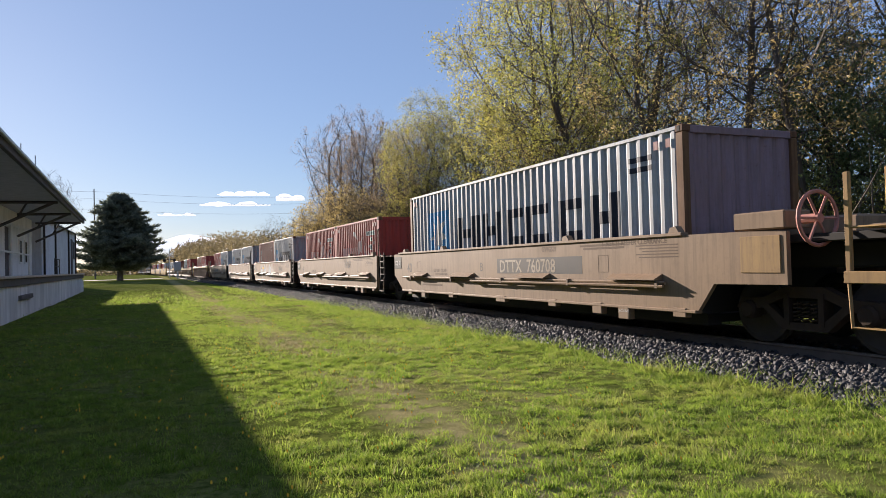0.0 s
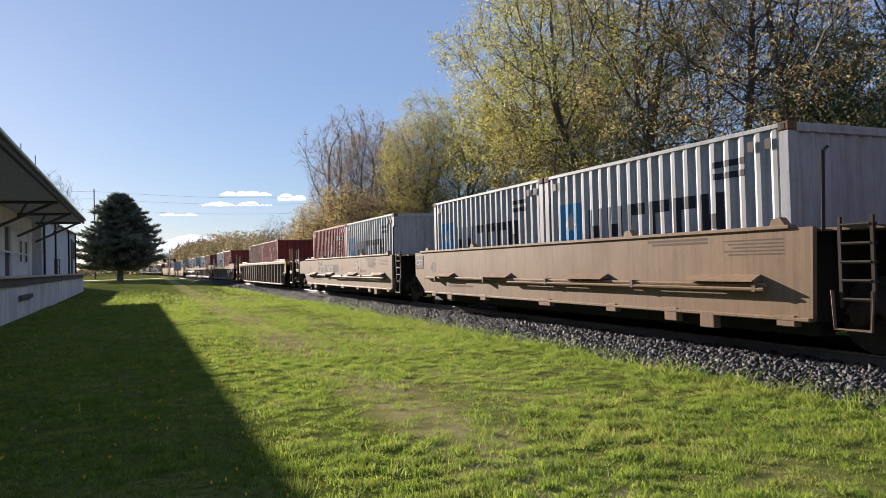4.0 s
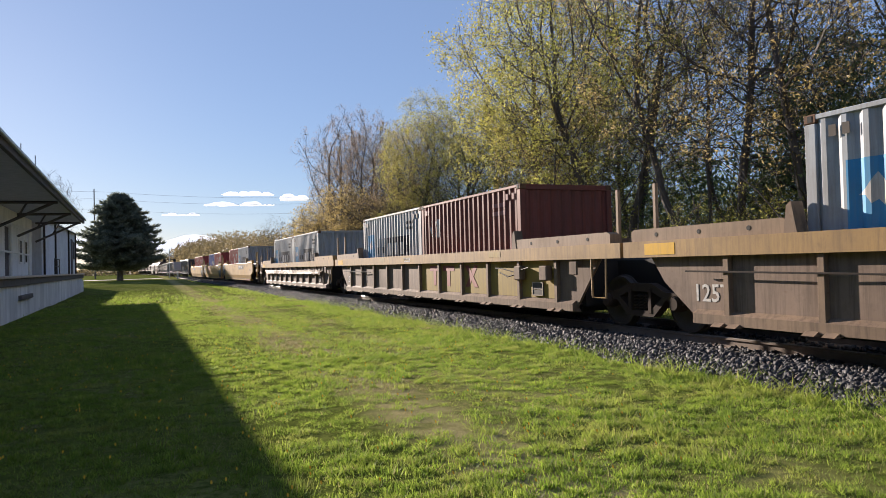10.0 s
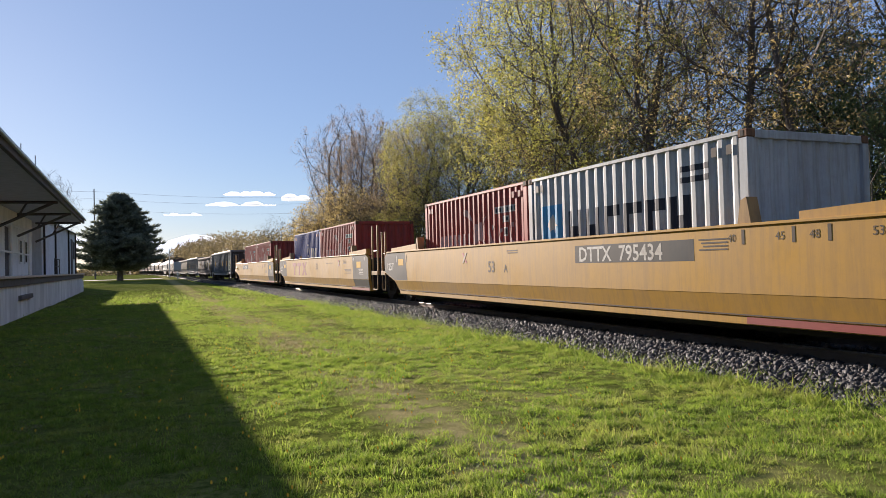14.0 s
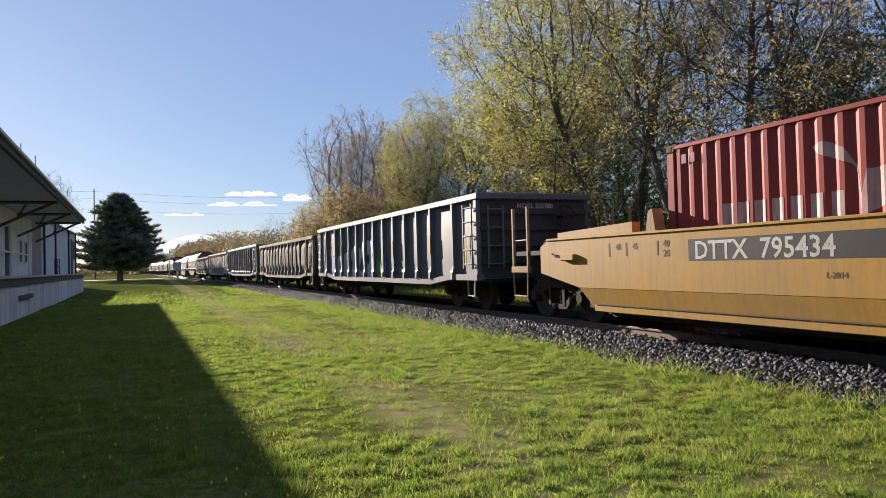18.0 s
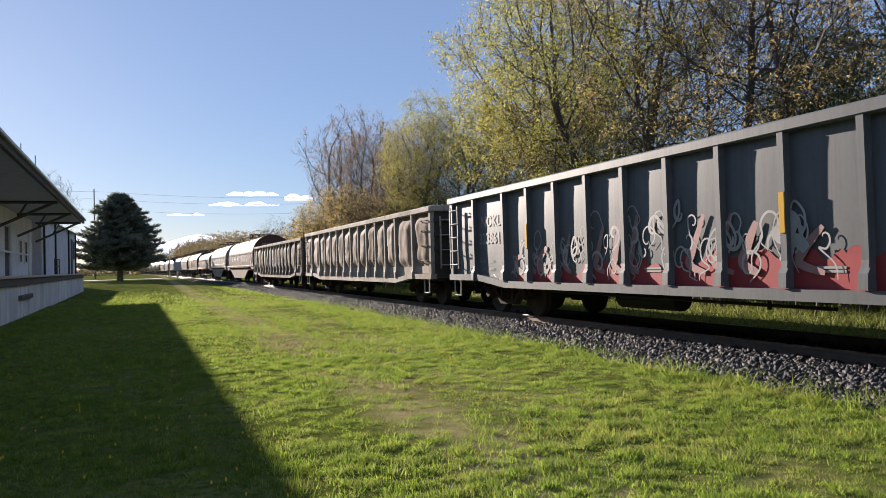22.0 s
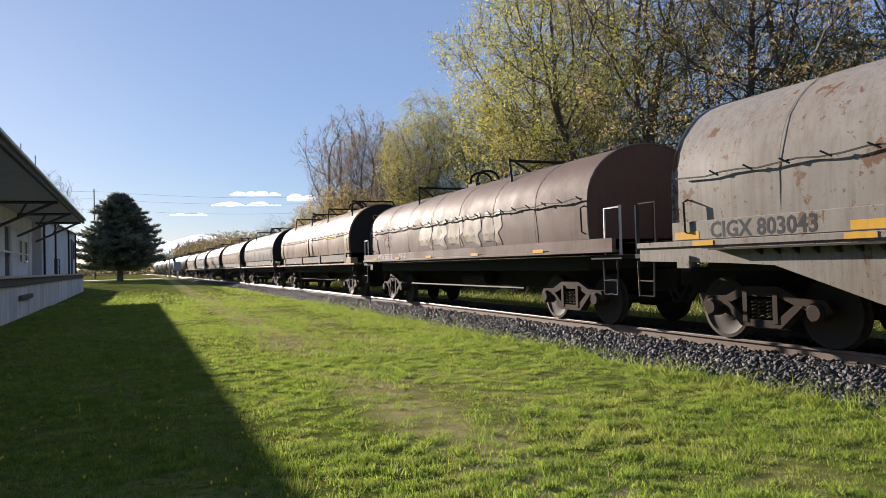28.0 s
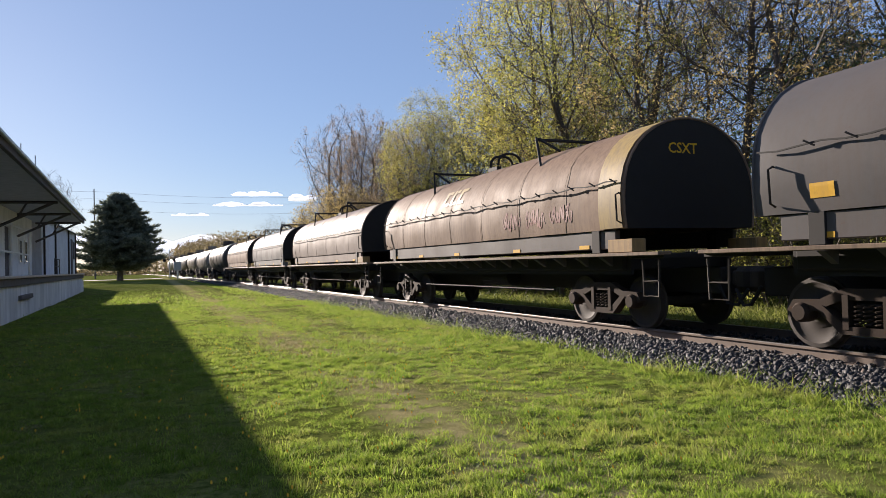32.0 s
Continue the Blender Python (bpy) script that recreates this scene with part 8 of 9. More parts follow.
def grow(seed, height, spread, leaf_n, leaf_size, bare=0.2, stems=1, spray=0.2, count=1300, step=0.30, bunch=9, bole=0.24, leader=0.45):
    """Limbs that reach out for the free room in the crown; leaves in bunches on the twigs."""
    rng = np.random.default_rng(seed)
    goal = lumpy_crown(rng, height, spread, bare, count)
    nodes, up = [], []
    for k in range(stems):
        a = 6.283 * k / stems + rng.uniform(0, 1)
        lean = 0.0 if stems == 1 else rng.uniform(0.15, 0.40)
        p = np.array([0.12 * math.cos(a) * (stems > 1), 0.12 * math.sin(a) * (stems > 1), -0.25])
        last = -1
        wob = rng.normal(0, 0.09, 2)
        while p[2] < height * max(bare, leader):
            nodes.append(p.copy())
            up.append(last)
            last = len(nodes) - 1
            wob = wob * 0.7 + rng.normal(0, 0.08, 2)
            rise = np.array([math.cos(a) * lean + wob[0], math.sin(a) * lean + wob[1], 1.0])
            p = p + step * rise / np.linalg.norm(rise)
    nodes, alive = [np.array(q) for q in nodes], goal
    near = np.full(len(alive), 1e9)
    who = np.zeros(len(alive), int)
    fresh = list(range(len(nodes)))
    shoots = {}
    for it in range(90):
        if not len(alive) or not fresh:
            break
        N = np.array([nodes[i] for i in fresh])
        d = np.sqrt(((alive[:, None] - N[None]) ** 2).sum(-1))
        j = d.argmin(1)
        dm = d[np.arange(len(alive)), j]
        hit = dm < near
        near = np.where(hit, dm, near)
        who = np.where(hit, np.array(fresh)[j], who)
        left = near > step * 1.25
        alive, near, who = alive[left], near[left], who[left]
        fresh = []
        for i in np.unique(who[near < 4.5 if it > 12 else near < 99]):
            pull = alive[(who == i)] - nodes[i]
            pull = (pull / np.linalg.norm(pull, axis=1, keepdims=True)).mean(0)
            g = nodes[i] - nodes[up[i]] if up[i] >= 0 else np.array([0, 0, step])
            v = pull + 0.55 * g / step + rng.normal(0, 0.07, 3)
            v = v / (np.linalg.norm(v) + 1e-9)
            q = nodes[i] + v * step
            if any(np.linalg.norm(q - nodes[k]) < 0.4 * step for k in shoots.get(i, ())):
                continue
            shoots.setdefault(i, []).append(len(nodes))
            nodes.append(q)
            up.append(int(i))
            fresh.append(len(nodes) - 1)
    n = len(nodes)
    kids = [[] for _ in range(n)]
    for i in range(n):
        if up[i] >= 0:
            kids[up[i]].append(i)
    load = np.zeros(n)
    for i in range(n - 1, -1, -1):
        load[i] += 1 if not kids[i] else 0
        if up[i] >= 0:
            load[up[i]] += load[i]
    rad = np.clip(bole * (load / max(load.max(), 1)) ** 0.5, 0.007, None)
    wood = Geo()
    starts = [i for i in range(n) if up[i] < 0]
    twigs = []
    while starts:
        i = starts.pop()
        pts, rr = ([Vector(nodes[up[i]])] if up[i] >= 0 else []) + [Vector(nodes[i])], rad[i]
        r0 = rr
        while kids[i]:
            main = max(kids[i], key=lambda k: load[k])
            starts += [k for k in kids[i] if k != main]
            i = main
            pts.append(Vector(nodes[i]))
            if rad[i] < r0 * 0.62 and kids[i]:
                wood.tube(pts, r0, 7 if r0 > 0.08 else 5 if r0 > 0.03 else 3, rad[i], caps=False)
                pts, r0 = [pts[-1]], rad[i]
        if len(pts) > 1:
            wood.tube(pts, r0, 7 if r0 > 0.08 else 5 if r0 > 0.03 else 3, 0.006, caps=False)
        twigs.append(i)
    # short twigs stand off the thin wood
    thin = [i for i in range(n) if load[i] <= 5 and up[i] >= 0]
    ends = []
    for i in thin:
        for k in range(2 if load[i] <= 2 else 1):
            g = nodes[i] - nodes[up[i]]
            v = g / np.linalg.norm(g) + rng.normal(0, 0.65, 3) + np.array([0, 0, 0.25])
            v *= rng.uniform(0.22, 0.55) / np.linalg.norm(v)
            bend = nodes[i] + v * 0.55 + rng.normal(0, 0.03, 3)
            wood.tube([Vector(nodes[i]), Vector(bend), Vector(nodes[i] + v)], 0.0075, 3, 0.005, caps=False)
            ends += [nodes[i] + v, bend]
    ends = np.array(ends + [nodes[i] for i in twigs])
    ends = ends[rng.permutation(len(ends))]
    m = max(1, min(len(ends), leaf_n // bunch))
    full = rng.random(m) ** 1.6 * 2.0 + 0.25
    idx = np.repeat(np.arange(m), np.maximum(1, (bunch * full).astype(int)))
    k = len(idx)
    c = ends[idx] + rng.normal(0, spray * 0.55, (k, 3)) * np.array([1, 1, 0.8])
    s = leaf_size * rng.uniform(0.5, 1.4, (k, 1))
    u = rng.normal(0, 1, (k, 3))
    u /= np.linalg.norm(u, axis=1, keepdims=True)
    w = rng.normal(0, 1, (k, 3))
    w -= u * (u * w).sum(1, keepdims=True)
    w /= np.linalg.norm(w, axis=1, keepdims=True)
    v = np.stack([c - u * s, c + w * s * 0.62, c + u * s * 0.9 - w * s * 0.3], 1).reshape(-1, 3)
    return wood, v, np.arange(3 * k).reshape(-1, 3)


def tree_kind(name, label, seed, height, spread, leaf_n, leaf_size, leaf_mat, category="tree", **kw):
    wood, v, f = grow(seed, height, spread, leaf_n, leaf_size, **kw)
    ob = thing(name, label, category, "trees beyond the track")
    part("trunk", wood, BARK, ob, "grey brown trunk and limbs", smooth=True)
    part("crown", arrays_mesh("crown", v, f, leaf_mat), leaf_mat, ob, "sparse young spring leaves")
    return ob


KINDS = [
    tree_kind("tree", "tall spring tree with yellow green young leaves in bunches", 11, 14.5, 4.7, 42000, 0.052, SPRING_LEAF, bare=0.18, spray=0.34, bole=0.17, count=2300, bunch=11),
    tree_kind("tree", "spreading spring tree with yellowish young leaves", 12, 13.5, 5.4, 44000, 0.050, OLIVE_LEAF, bare=0.12, stems=2, spray=0.34, bole=0.18, count=2300, bunch=11),
    tree_kind("tree", "thin spring tree with reddish brown buds", 13, 13.2, 4.4, 24000, 0.040, BUD_LEAF, bare=0.08, stems=3, spray=0.24, bole=0.13, count=1900),
    tree_kind("tree", "bare branched tree with scattered pale golden catkins", 14, 14.0, 5.2, 26000, 0.043, GOLD_LEAF, bare=0.20, stems=2, bunch=11, count=2200, spray=0.3, bole=0.14),
    tree_kind("tree", "ivy covered tree with dense dark green leaves", 15, 9.0, 3.0, 26000, 0.070, DARK_LEAF, bare=0.05, spray=0.42, count=800, bunch=26),
    tree_kind("shrub", "tall shrub with orange young leaves", 16, 4.6, 2.6, 9000, 0.046, GOLD_LEAF, category="shrub", bare=0.06, stems=6, count=420, step=0.2, bole=0.04),
    tree_kind("shrub", "green budding shrub at the edge of the wood", 17, 4.2, 2.5, 5000, 0.046, OLIVE_LEAF, category="shrub", bare=0.06, stems=6, count=380, step=0.2, bole=0.04),
    tree_kind("tree", "bare leafless tree with fine twigs", 18, 13.0, 4.0, 1200, 0.03, BUD_LEAF, bare=0.2, stems=2, bole=0.10, bunch=2),
]
PLACES = [
    # kind, x, y, turn, size
    (0, 17.0, 28.2, 20, 1.16), (0, 15.7, 39.2, 140, 0.84), (3, 16.6, 40.4, 75, 0.80), (1, 17.6, 36.0, 15, 0.80), (2, 15.4, 41.6, 200, 0.80), (5, 13.6, 50.5, 40, 1.7), (5, 14.6, 47.6, 160, 1.6), (1, 16.3, 22.2, 130, 1.12), (3, 16.2, 17.0, 250, 1.12), (3, 17.0, 12.8, 100, 1.08),
    (2, 15.2, 54.0, 10, 1.12), (2, 16.6, 50.2, 200, 0.98), (2, 16.4, 58.5, 90, 1.06), (2, 17.0, 45.5, 300, 0.74),
    (3, 15.6, 25.0, 10, 0.62), (0, 19.5, 33.0, 60, 0.90),
    (4, 18.6, 14.6, 10, 0.92), (4, 18.2, 10.2, 50, 0.95), (4, 18.6, 6.6, 160, 1.0), (4, 19.0, 3.4, 220, 1.0),
    (7, 20.5, 20.0, 140, 1.05), (1, 21.5, 27.5, 15, 0.85), (7, 18.4, 8.6, 15, 1.1),
    (3, 16.2, 1.4, 330, 1.0), (1, 15.8, -2.5, 200, 1.0),
    (7, -12.2, 108.0, 40, 1.22), (7, 16.2, 99.0, 110, 0.70), (7, 19.0, 84.0, 210, 0.60),
]
for k in KINDS[1:]:
    k["spare"] = 1
used = set()


def set_tree(kind, x, y, turn, size):
    src = KINDS[kind]
    m = Matrix.Translation((x, y, -0.05)) @ Matrix.Rotation(radians(turn), 4, "Z")
    if kind not in used:
        used.add(kind)
        src.matrix_basis = m
        src.scale = (size, size, size)
        return src
    keep = src.scale.copy()
    src.scale = (size, size, size)
    ob = copy_thing(src, m)
    src.scale = keep
    return ob


for row in PLACES:
    set_tree(*row)
rs = random.Random(77)
for i in range(20):
    y = 9 + i * 3.1 + rs.uniform(-1, 1)
    set_tree(5 if i in (14, 15) else 6, 14.6 + rs.uniform(0, 3.2) + (1.0 if y < 14 else 0), y, rs.uniform(0, 360), rs.uniform(0.55, 1.05))
for i in range(9):
    set_tree(5, 12.4 + rs.uniform(0, 3.4), 45 + i * 2.1, rs.uniform(0, 360), rs.uniform(0.9, 1.55))
for i in range(12):
    set_tree(6, 14.8 + rs.uniform(0, 2.2), 3.0 + i * 2.3 + rs.uniform(-0.8, 0.8), rs.uniform(0, 360), rs.uniform(0.5, 0.85))
for k in KINDS:
    if "spare" in k:
        del k["spare"]


def snapped_branch():
    """A pale splintered limb that broke off and hangs in the edge of the wood, one end on the ground."""
    ob = thing("broken_branch", "pale splintered branch hanging snapped in the trees", "branch", "")
    part("limb", Geo().tube([(0.9, 0.7, -0.1), (0.6, 0.5, 2.2), (0.25, 0.2, 4.0), (0.0, 0.0, 4.9)], 0.07, 6, 0.05), BARK, ob, "grey lower limb")
    for k, pts in enumerate((((0, 0, 4.9), (-0.25, 0.35, 5.15), (-0.3, 0.7, 5.05)), ((0, 0, 4.9), (0.1, -0.3, 5.0), (0.25, -0.75, 4.75)), ((0, 0, 4.85), (-0.1, 0.25, 4.6), (-0.05, 0.5, 4.62)), ((-0.1, -0.15, 4.95), (-0.15, -0.3, 5.35), (-0.1, -0.2, 5.55)), ((0.15, -0.45, 4.95), (0.2, -0.6, 5.2), (0.1, -0.95, 5.3)))):
        part("splinter", Geo().tube(pts, 0.035, 5, 0.012), WOOD_PALE, ob, "pale split wood")
    ob.matrix_basis = pose(15.1, 16.0, 0)


snapped_branch()


def far_wood():
    """Distant budding woods along the line, built as one mass of clumps."""
    rng = np.random.default_rng(9)
    n = 62000
    y = 70 + 230 * rng.random(n) ** 1.25
    side = rng.random(n)
    x0 = np.array([track_x(v) for v in y])
    x = x0 + 7.5 + rng.random(n) ** 1.4 * 22
    top = 5.6 + 1.2 * np.sin(y * 0.21) + 0.9 * np.sin(y * 0.53 + 1) + 0.05 * np.clip(y - 110, 0, 90)
    z = top * rng.random(n) ** 0.7 * np.clip((x - x0 - 6.5) / 4, 0.35, 1)
    s = (0.12 + 0.0013 * (y - 60))[:, None] * rng.uniform(0.6, 1.4, (n, 1))
    c = np.stack([x, y, z], -1)
    u = rng.normal(0, 1, (n, 3))
    u /= np.linalg.norm(u, axis=1, keepdims=True)
    w = np.cross(u, rng.normal(0, 1, (n, 3)))
    w /= np.linalg.norm(w, axis=1, keepdims=True)
    v = np.stack([c - u * s, c + w * s * 0.8, c + u * s * 0.9 - w * s * 0.5], 1).reshape(-1, 3)
    mat = leafy("far_budding_wood", (0.13, 0.105, 0.055), (0.33, 0.26, 0.13), 0.35)
    tagged(new("far_woods", arrays_mesh("far_woods", v, np.arange(3 * n).reshape(-1, 3), mat)), "distant budding woods along the railway", "woods", kind="stuff")
    # low band of woods and houses' gardens on the horizon, left of the line
    n = 16000
    x = rng.uniform(-220, 20, n)
    y = rng.uniform(300, 340, n) + 0.1 * x
    z = rng.random(n) ** 0.8 * (5.5 + 2.2 * np.sin(x * 0.08) + 1.3 * np.sin(x * 0.29))
    c = np.stack([x, y, z], -1)
    s = rng.uniform(0.35, 0.9, (n, 1))
    u = rng.normal(0, 1, (n, 3))
    u /= np.linalg.norm(u, axis=1, keepdims=True)
    w = np.cross(u, rng.normal(0, 1, (n, 3)))
    w /= np.linalg.norm(w, axis=1, keepdims=True)
    v = np.stack([c - u * s, c + w * s * 0.8, c + u * s * 0.9 - w * s * 0.5], 1).reshape(-1, 3)
    tagged(new("far_woods", arrays_mesh("far_woods", v, np.arange(3 * n).reshape(-1, 3), mat)), "low hazy woods on the horizon", "woods", kind="stuff")


far_wood()


def thicket():
    """Dense dark undergrowth deep between the trunks."""
    rng = np.random.default_rng(19)
    n = 90000
    y = rng.uniform(-6, 44, n)
    x = 18.5 + rng.random(n) * 12
    tall = 6.5 - 2.0 * np.clip((y - 10) / 16, 0, 1)
    z = rng.random(n) ** 0.9 * (tall + 1.8 * np.sin(y * 0.9) + 1.5 * np.sin(x * 1.3 + y * 0.4))
    c = np.stack([x, y, z], -1)
    s = rng.uniform(0.06, 0.15, (n, 1))
    u = rng.normal(0, 1, (n, 3))
    u /= np.linalg.norm(u, axis=1, keepdims=True)
    w = np.cross(u, rng.normal(0, 1, (n, 3)))
    w /= np.linalg.norm(w, axis=1, keepdims=True)
    v = np.stack([c - u * s, c + w * s * 0.8, c + u * s * 0.9 - w * s * 0.5], 1).reshape(-1, 3)
    tagged(new("undergrowth", arrays_mesh("undergrowth", v, np.arange(3 * n).reshape(-1, 3), DARK_LEAF)), "dense dark green undergrowth beneath the trees", "undergrowth", kind="stuff")
    g = Geo()
    r = random.Random(4)
    for i in range(300):
        x, y = r.uniform(14.2, 25), r.uniform(-4, 62)
        h = r.uniform(2.5, 8.5)
        p = [Vector((x, y, -0.1))]
        d = Vector((r.gauss(0, 0.18), r.gauss(0, 0.18), 1))
        for k in range(6):
            d = (d + Vector((r.gauss(0, 0.2), r.gauss(0, 0.2), 0.04))).normalized()
            p.append(p[-1] + d * h / 6)
        g.tube(p, r.uniform(0.015, 0.05), 5, 0.006, caps=False)
    tagged(new("saplings", g.mesh("saplings", BARK)), "thin bare grey saplings in the wood", "saplings", kind="stuff")


thicket()


def spruce():
    ob = thing("spruce_tree", "broad dark green spruce standing on the lawn", "tree")
    rg = random.Random(31)
    wood = Geo()
    H, R = 12.6, 5.9
    wood.tube([(0, 0, -0.2), (0.05, 0, H * 0.4), (0, 0.05, H * 0.97)], 0.48, 10, 0.05)
    tips = []
    for i in range(330):
        f = (i + rg.random()) / 330
        z = 1.5 + (H - 1.7) * f
        rad = R * min(1, (0.72 + f * 1.6)) * (1 - max(0, (f - 0.22) / 0.82)) ** 0.62 * rg.uniform(0.62, 1.18) * (1 + 0.10 * math.sin(f * 19))
        if f < 0.22:
            rad *= 0.92 + 0.2 * f
        a = i * 2.39996 + rg.uniform(-0.3, 0.3)
        dx, dy = math.cos(a), math.sin(a)
        rad *= 1 + 0.42 * noise.noise((dx * 1.5, dy * 1.5, z * 0.55))
        pts = [(dx * rad * t, dy * rad * t, z + rad * (0.10 * t - 0.20 * t * t + 0.16 * t ** 4)) for t in (0, 0.3, 0.6, 0.85, 1.0)]
        wood.tube(pts, 0.05, 4, 0.012, caps=False)
        tips.append((pts, rad, a))
    rng = np.random.default_rng(3)
    V = []
    for pts, rad, a in tips:
        P = np.array(pts)
        n = int(36 + rad * 40)
        t = rng.random(n) ** 0.55
        base = np.stack([np.interp(t, (0, 0.3, 0.6, 0.85, 1.0), P[:, k]) for k in range(3)], -1)
        side = np.array([-math.sin(a), math.cos(a), 0])
        out = np.array([math.cos(a), math.sin(a), 0])
        sp = rng.normal(0, 1, (n, 1)) * 0.30 * (1.15 - t[:, None] * 0.75) * max(0.6, rad * 0.25)
        base = base + side * sp + rng.normal(0, 0.10, (n, 3))
        d = out * rng.uniform(0.25, 0.9, (n, 1)) + side * np.sign(sp) * rng.uniform(0.2, 0.8, (n, 1)) + np.array([0, 0, 1]) * rng.uniform(-0.25, 0.75, (n, 1))
        d /= np.linalg.norm(d, axis=1, keepdims=True)
        l = rng.uniform(0.28, 0.62, (n, 1))
        w = np.cross(d, rng.normal(0, 1, (n, 3)))
        w /= np.linalg.norm(w, axis=1, keepdims=True)
        w *= rng.uniform(0.05, 0.11, (n, 1))
        V.append(np.stack([base - w, base + w, base + d * l + w * 0.3, base + d * l - w * 0.3], 1).reshape(-1, 3))
    V = np.concatenate(V)
    part("trunk", wood, BARK, ob, "dark trunk and boughs")
    part("crown", arrays_mesh("crown", V, np.arange(len(V)).reshape(-1, 4), NEEDLE), NEEDLE, ob, "dense dark needles")
    ob.matrix_basis = pose(-3.9, 112.0, 0.2)
    return ob


spruce()


# ---------------------------------------------------------------- poles, wires, crossing, road, distance
def utility_pole(x, y, h, arms, r=0.14):
    ob = thing("utility_pole", "tall weathered wooden utility pole", "utility pole")
    part("pole", Geo().tube([(0, 0, -0.3), (0, 0, h)], r, 8, r * 0.65), WOOD_DARK, ob)
    for z in arms:
        part("crossarm", Geo().box(-1.2, 1.2, -0.06, 0.06, z - 0.06, z + 0.06, 0.01), WOOD_DARK, ob)
        for k in (-1.05, -0.45, 0.45, 1.05):
            part("insulator", Geo().tube([(k, 0, z + 0.06), (k, 0, z + 0.2)], 0.035, 6), GALV, ob)
    ob.matrix_basis = pose(x, y, 0)
    return ob


utility_pole(-9.5, 150.0, 17.5, ())
utility_pole(24.5, 128.0, 9.5, (9.0,))
for z in (17.0, 15.6, 13.6):
    pts = []
    for i in range(25):
        f = i / 24
        x = -60 + 150 * f
        pts.append((x, 150 + 0.05 * x, z - 0.8 * math.sin(math.pi * ((f * 3) % 1.0))))
    tagged(new("overhead_wire", Geo().tube(pts, 0.018, 4, caps=False).mesh("overhead_wire", GREY_INK)), "thin overhead power wire sagging between poles", "wire", "overhead wires")

sig = thing("crossing_signal", "grey level crossing signal mast with lights beside the track", "crossing signal")
part("mast", Geo().tube([(0, 0, 0), (0, 0, 6.0)], 0.09, 8), GALV, sig)
part("light_arm", Geo().box(-1.0, 1.0, -0.06, 0.06, 4.2, 4.32, 0.01), DARK_STEEL, sig)
for k in (-0.8, 0.8):
    part("light_hood", Geo().tube([(k, -0.25, 4.1), (k, 0.05, 4.1)], 0.28, 10), BLACK, sig)
part("crossbuck", Geo().prism_y([(-0.7, 4.7), (-0.55, 4.6), (0.7, 5.4), (0.55, 5.5)], -0.12, -0.09), WHITE_PAINT, sig)
part("crossbuck", Geo().prism_y([(0.7, 4.7), (0.55, 4.6), (-0.7, 5.4), (-0.55, 5.5)], -0.16, -0.13), WHITE_PAINT, sig)
sig.matrix_basis = pose(3.2, 128.0, -0.9)
cab = thing("relay_cabinet", "pale grey relay cabinet on a post by the crossing", "cabinet")
part("box", Geo().box(-0.5, 0.5, -0.35, 0.35, 1.3, 2.6, 0.03), plain("grey_cabinet", (0.30, 0.33, 0.36), 0.6), cab)
part("post", Geo().box(-0.12, 0.12, -0.12, 0.12, -0.1, 1.3, 0.01), GALV, cab)
cab.matrix_basis = pose(3.9, 112.0, 0.15)

road = Geo()
for i in range(30):
    x0, x1 = -90 + i * 4, -90 + (i + 1) * 4
    if x1 > 3:
        break
    road.quad((x0, 121, 0.245), (x1, 121, 0.245), (x1, 127, 0.245), (x0, 127, 0.245))
tagged(new("road", road.mesh("road", GRAVEL)), "pale gravel road crossing beyond the lawn", "road", kind="structure")


def far_house(x, y, w, d, h, rot):
    ob = thing("far_house", "distant small house with a grey roof", "house")
    part("wall", Geo().box(-w / 2, w / 2, -d / 2, d / 2, -0.2, h), WALL_PAINT, ob)
    part("roof", Geo().prism([(-d / 2 - 0.3, h), (d / 2 + 0.3, h), (0, h + 2.0)], -w / 2 - 0.3, w / 2 + 0.3), ROOFING, ob)
    part("door", Geo().box(-0.5, 0.5, -d / 2 - 0.04, -d / 2 - 0.005, 0.0, 2.1), WOOD_DARK, ob)
    for k in (-w * 0.3, w * 0.3):
        wd = part("window", Geo().box(k - 0.5, k + 0.5, -d / 2 - 0.05, -d / 2 - 0.005, 1.0, 2.2), WHITE_PAINT, ob)
        part("pane", Geo().box(k - 0.42, k + 0.42, -d / 2 - 0.06, -d / 2 - 0.051, 1.08, 2.12), GLASS_DARK, wd)
    ob.matrix_basis = pose(x, y, 0, 0, 0, rot)


far_house(-26, 205, 12, 8, 3.4, 5)


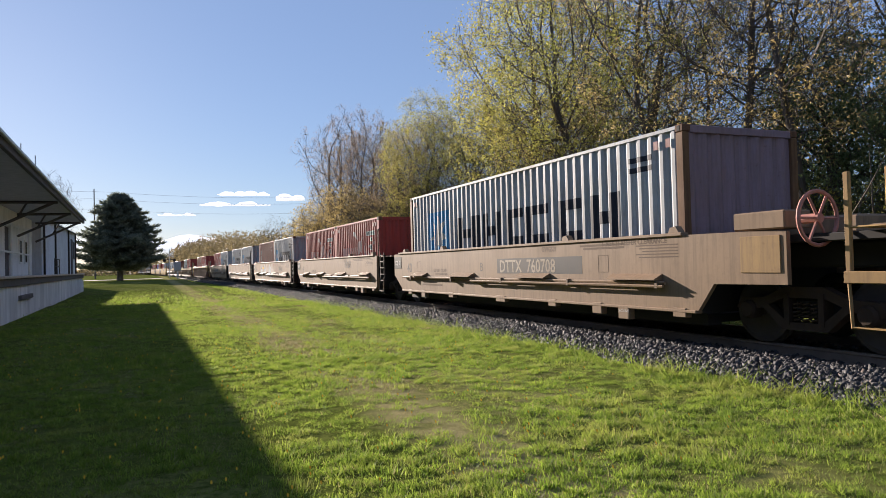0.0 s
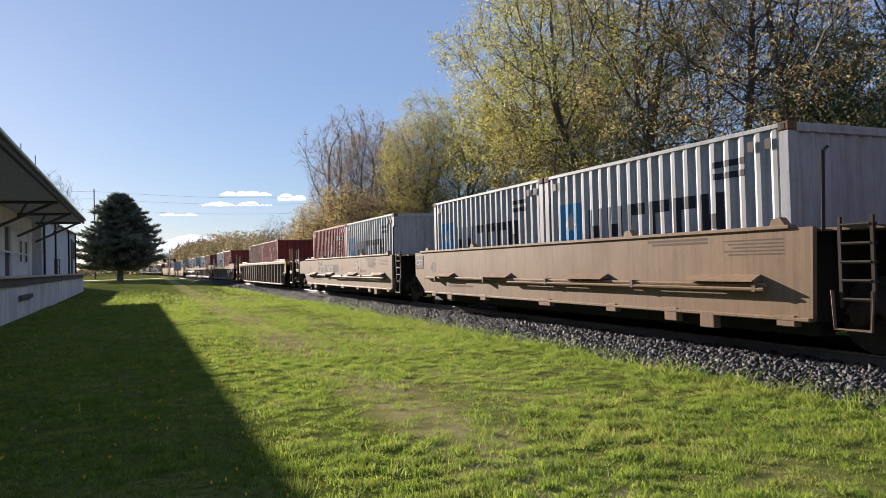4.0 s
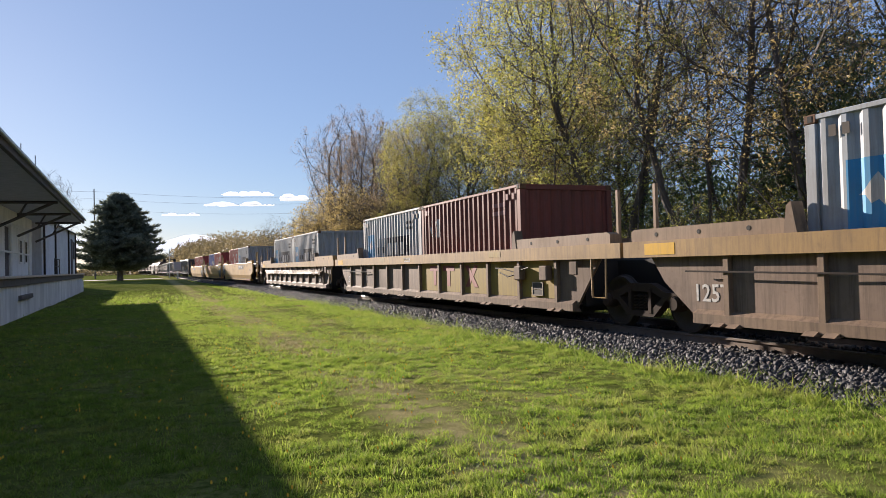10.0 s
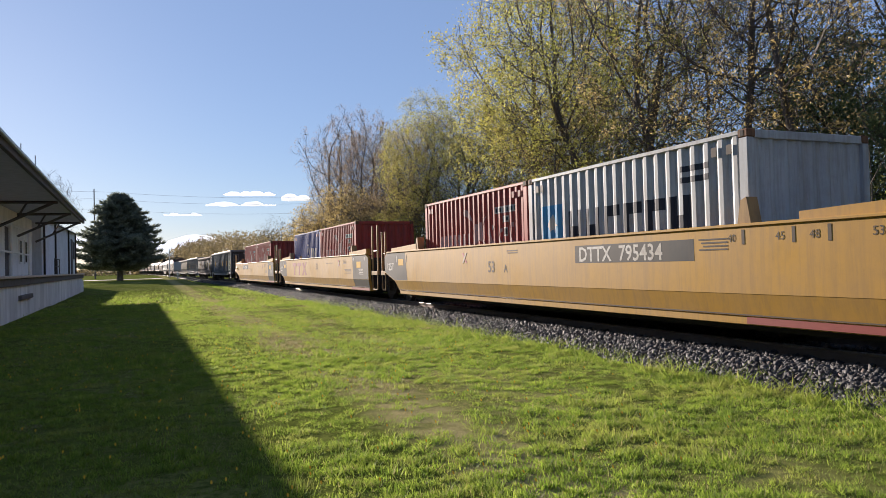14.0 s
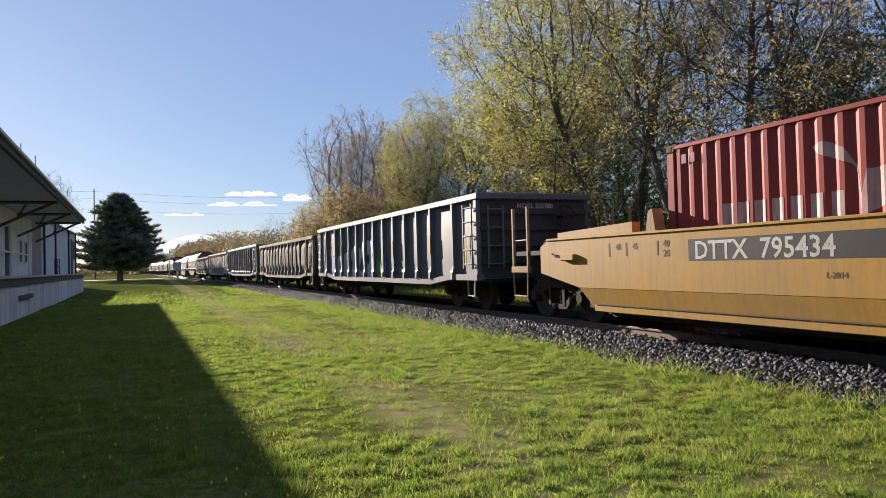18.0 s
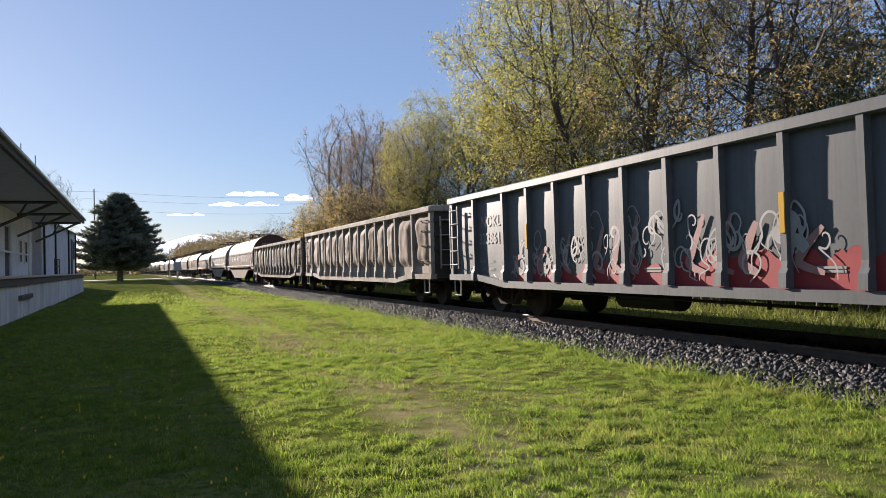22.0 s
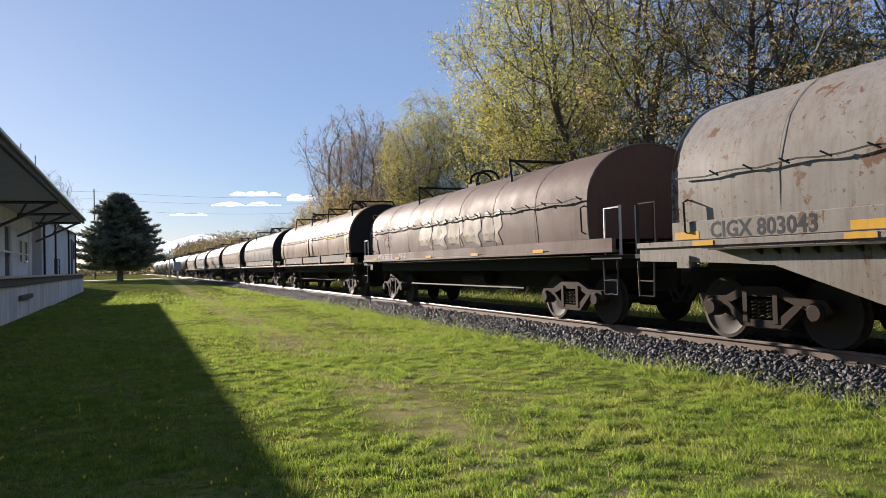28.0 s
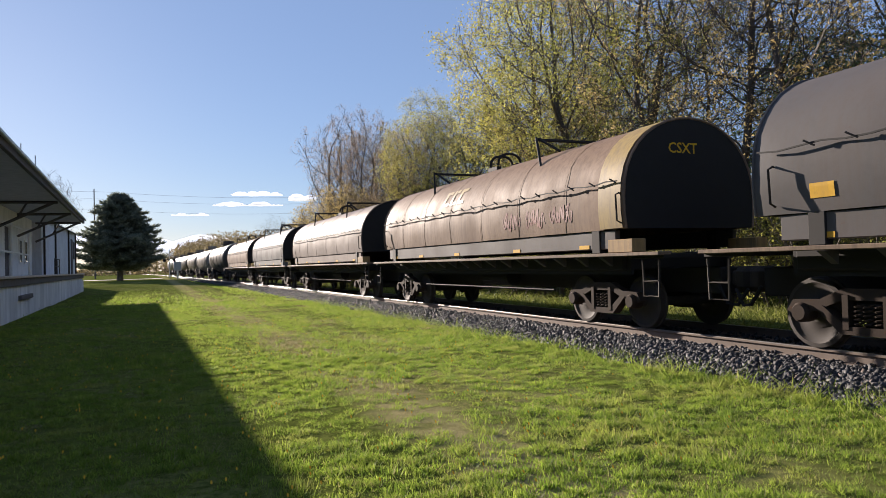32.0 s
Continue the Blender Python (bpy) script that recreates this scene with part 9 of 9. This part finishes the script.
# ---------------------------------------------------------------- clouds
def cloud(az, el, width, height, seed, label):
    """A far bank of cloud made of many soft lumps."""
    dist = 1600.0
    rg = random.Random(seed)
    bm = bmesh.new()
    heads = [(rg.uniform(-0.8, 0.8), rg.uniform(0.10, 0.26), rg.uniform(0.55, 1.0)) for _ in range(6)]
    for i in range(150):
        f = rg.uniform(-1, 1)
        h = height * max(0.16 * (1 - f * f) ** 0.5, max(k * math.exp(-((f - c) / w) ** 2) for c, w, k in heads) * (1 - f * f) ** 0.4)
        rz = max(0.8, h * rg.uniform(0.28, 0.5))
        z = rg.uniform(0, 1) * max(0, h - rz)
        m = Matrix.Translation((f * width / 2, rg.uniform(-0.1, 0.1) * width, z)) @ Matrix.Diagonal((rz * rg.uniform(1.8, 3.4), rz * 3, rz, 1))
        bmesh.ops.create_icosphere(bm, subdivisions=2, radius=1.0, matrix=m)
    for v in bm.verts:
        v.co.z = max(v.co.z, -height * 0.05 + 0.6 * noise.noise(v.co * 0.03))
    me = bpy.data.meshes.new("cloud")
    bm.to_mesh(me)
    bm.free()
    me.shade_smooth()
    me.materials.append(CLOUD)
    ob = tagged(new("cloud", me), label, "cloud", kind="structure")
    a, e = radians(az), radians(el)
    return ob, (dist * math.sin(a) * math.cos(e), dist * math.cos(a) * math.cos(e), 1.5 + dist * math.sin(e)), -az


CLOUDS = [cloud(*c) for c in (
    (6.4, 4.95, 150, 11, 1, "long white fair weather cloud low in the sky"),
    (6.95, 5.75, 108, 12, 2, "small white fair weather cloud"),
    (10.6, 5.35, 55, 18, 3, "small white fair weather cloud"),
    (2.0, 4.2, 75, 7, 4, "thin white streak of cloud"),
    (2.2, 1.3, 210, 46, 5, "bright white cloud bank on the horizon"),
    (-7.5, 1.6, 260, 42, 6, "bright white cloud bank on the horizon"),
)]


# ---------------------------------------------------------------- painted characters, each a part of its own
def split_lettering():
    for ob in [o for o in scene.objects if o.type == "MESH" and o.name.split(".")[0] == "lettering"]:
        me = ob.data
        n = len(me.vertices)
        home = list(range(n))

        def root(i):
            while home[i] != i:
                home[i] = home[home[i]]
                i = home[i]
            return i

        for e in me.edges:
            a, b = root(e.vertices[0]), root(e.vertices[1])
            home[a] = b
        groups = {}
        for p in me.polygons:
            groups.setdefault(root(p.vertices[0]), []).append(tuple(p.vertices))
        if len(groups) < 2:
            continue
        for k, faces in enumerate(groups.values()):
            ids = sorted({i for f in faces for i in f})
            at = {v: i for i, v in enumerate(ids)}
            piece = bpy.data.meshes.new("character")
            piece.from_pydata([tuple(me.vertices[i].co) for i in ids], [], [[at[i] for i in f] for f in faces])
            piece.materials.append(me.materials[0])
            if k == 0:
                first = piece
                continue
            c = new("lettering", piece)
            c.parent = ob.parent
            c.matrix_parent_inverse = ob.matrix_parent_inverse.copy()
            c.matrix_basis = ob.matrix_basis.copy()
        ob.data = first


split_lettering()


# ---------------------------------------------------------------- what moves
def motions():
    times = [i * 1.0 for i in range(33)]
    for ob, u, base in MOVING:
        rows = []
        for t in times:
            y = u - run(t)
            rows.append((t, pose(track_x(y), y, RAIL_Z + base, 0, 0, track_turn(y))))
        walk(ob, rows)
    for a in (-1, 1):
        lead = WHEELS[a][0]
        walk(lead, [(i / 30, pose(0, a * 0.89, WHEEL_R, math.degrees(run(i / 30) / WHEEL_R))) for i in range(961)])
        for ob in WHEELS[a][1:]:
            ob.rotation_mode = "QUATERNION"
            keys = ob.animation_data_create()
            keys.action = lead.animation_data.action
            keys.action_slot = lead.animation_data.action_slot
    for ob, p, turn in CLOUDS:
        walk(ob, [(t, pose(p[0] + 0.85 * t, p[1], p[2], 0, 0, turn)) for t in (0.0, 16.0, 32.0)])


motions()
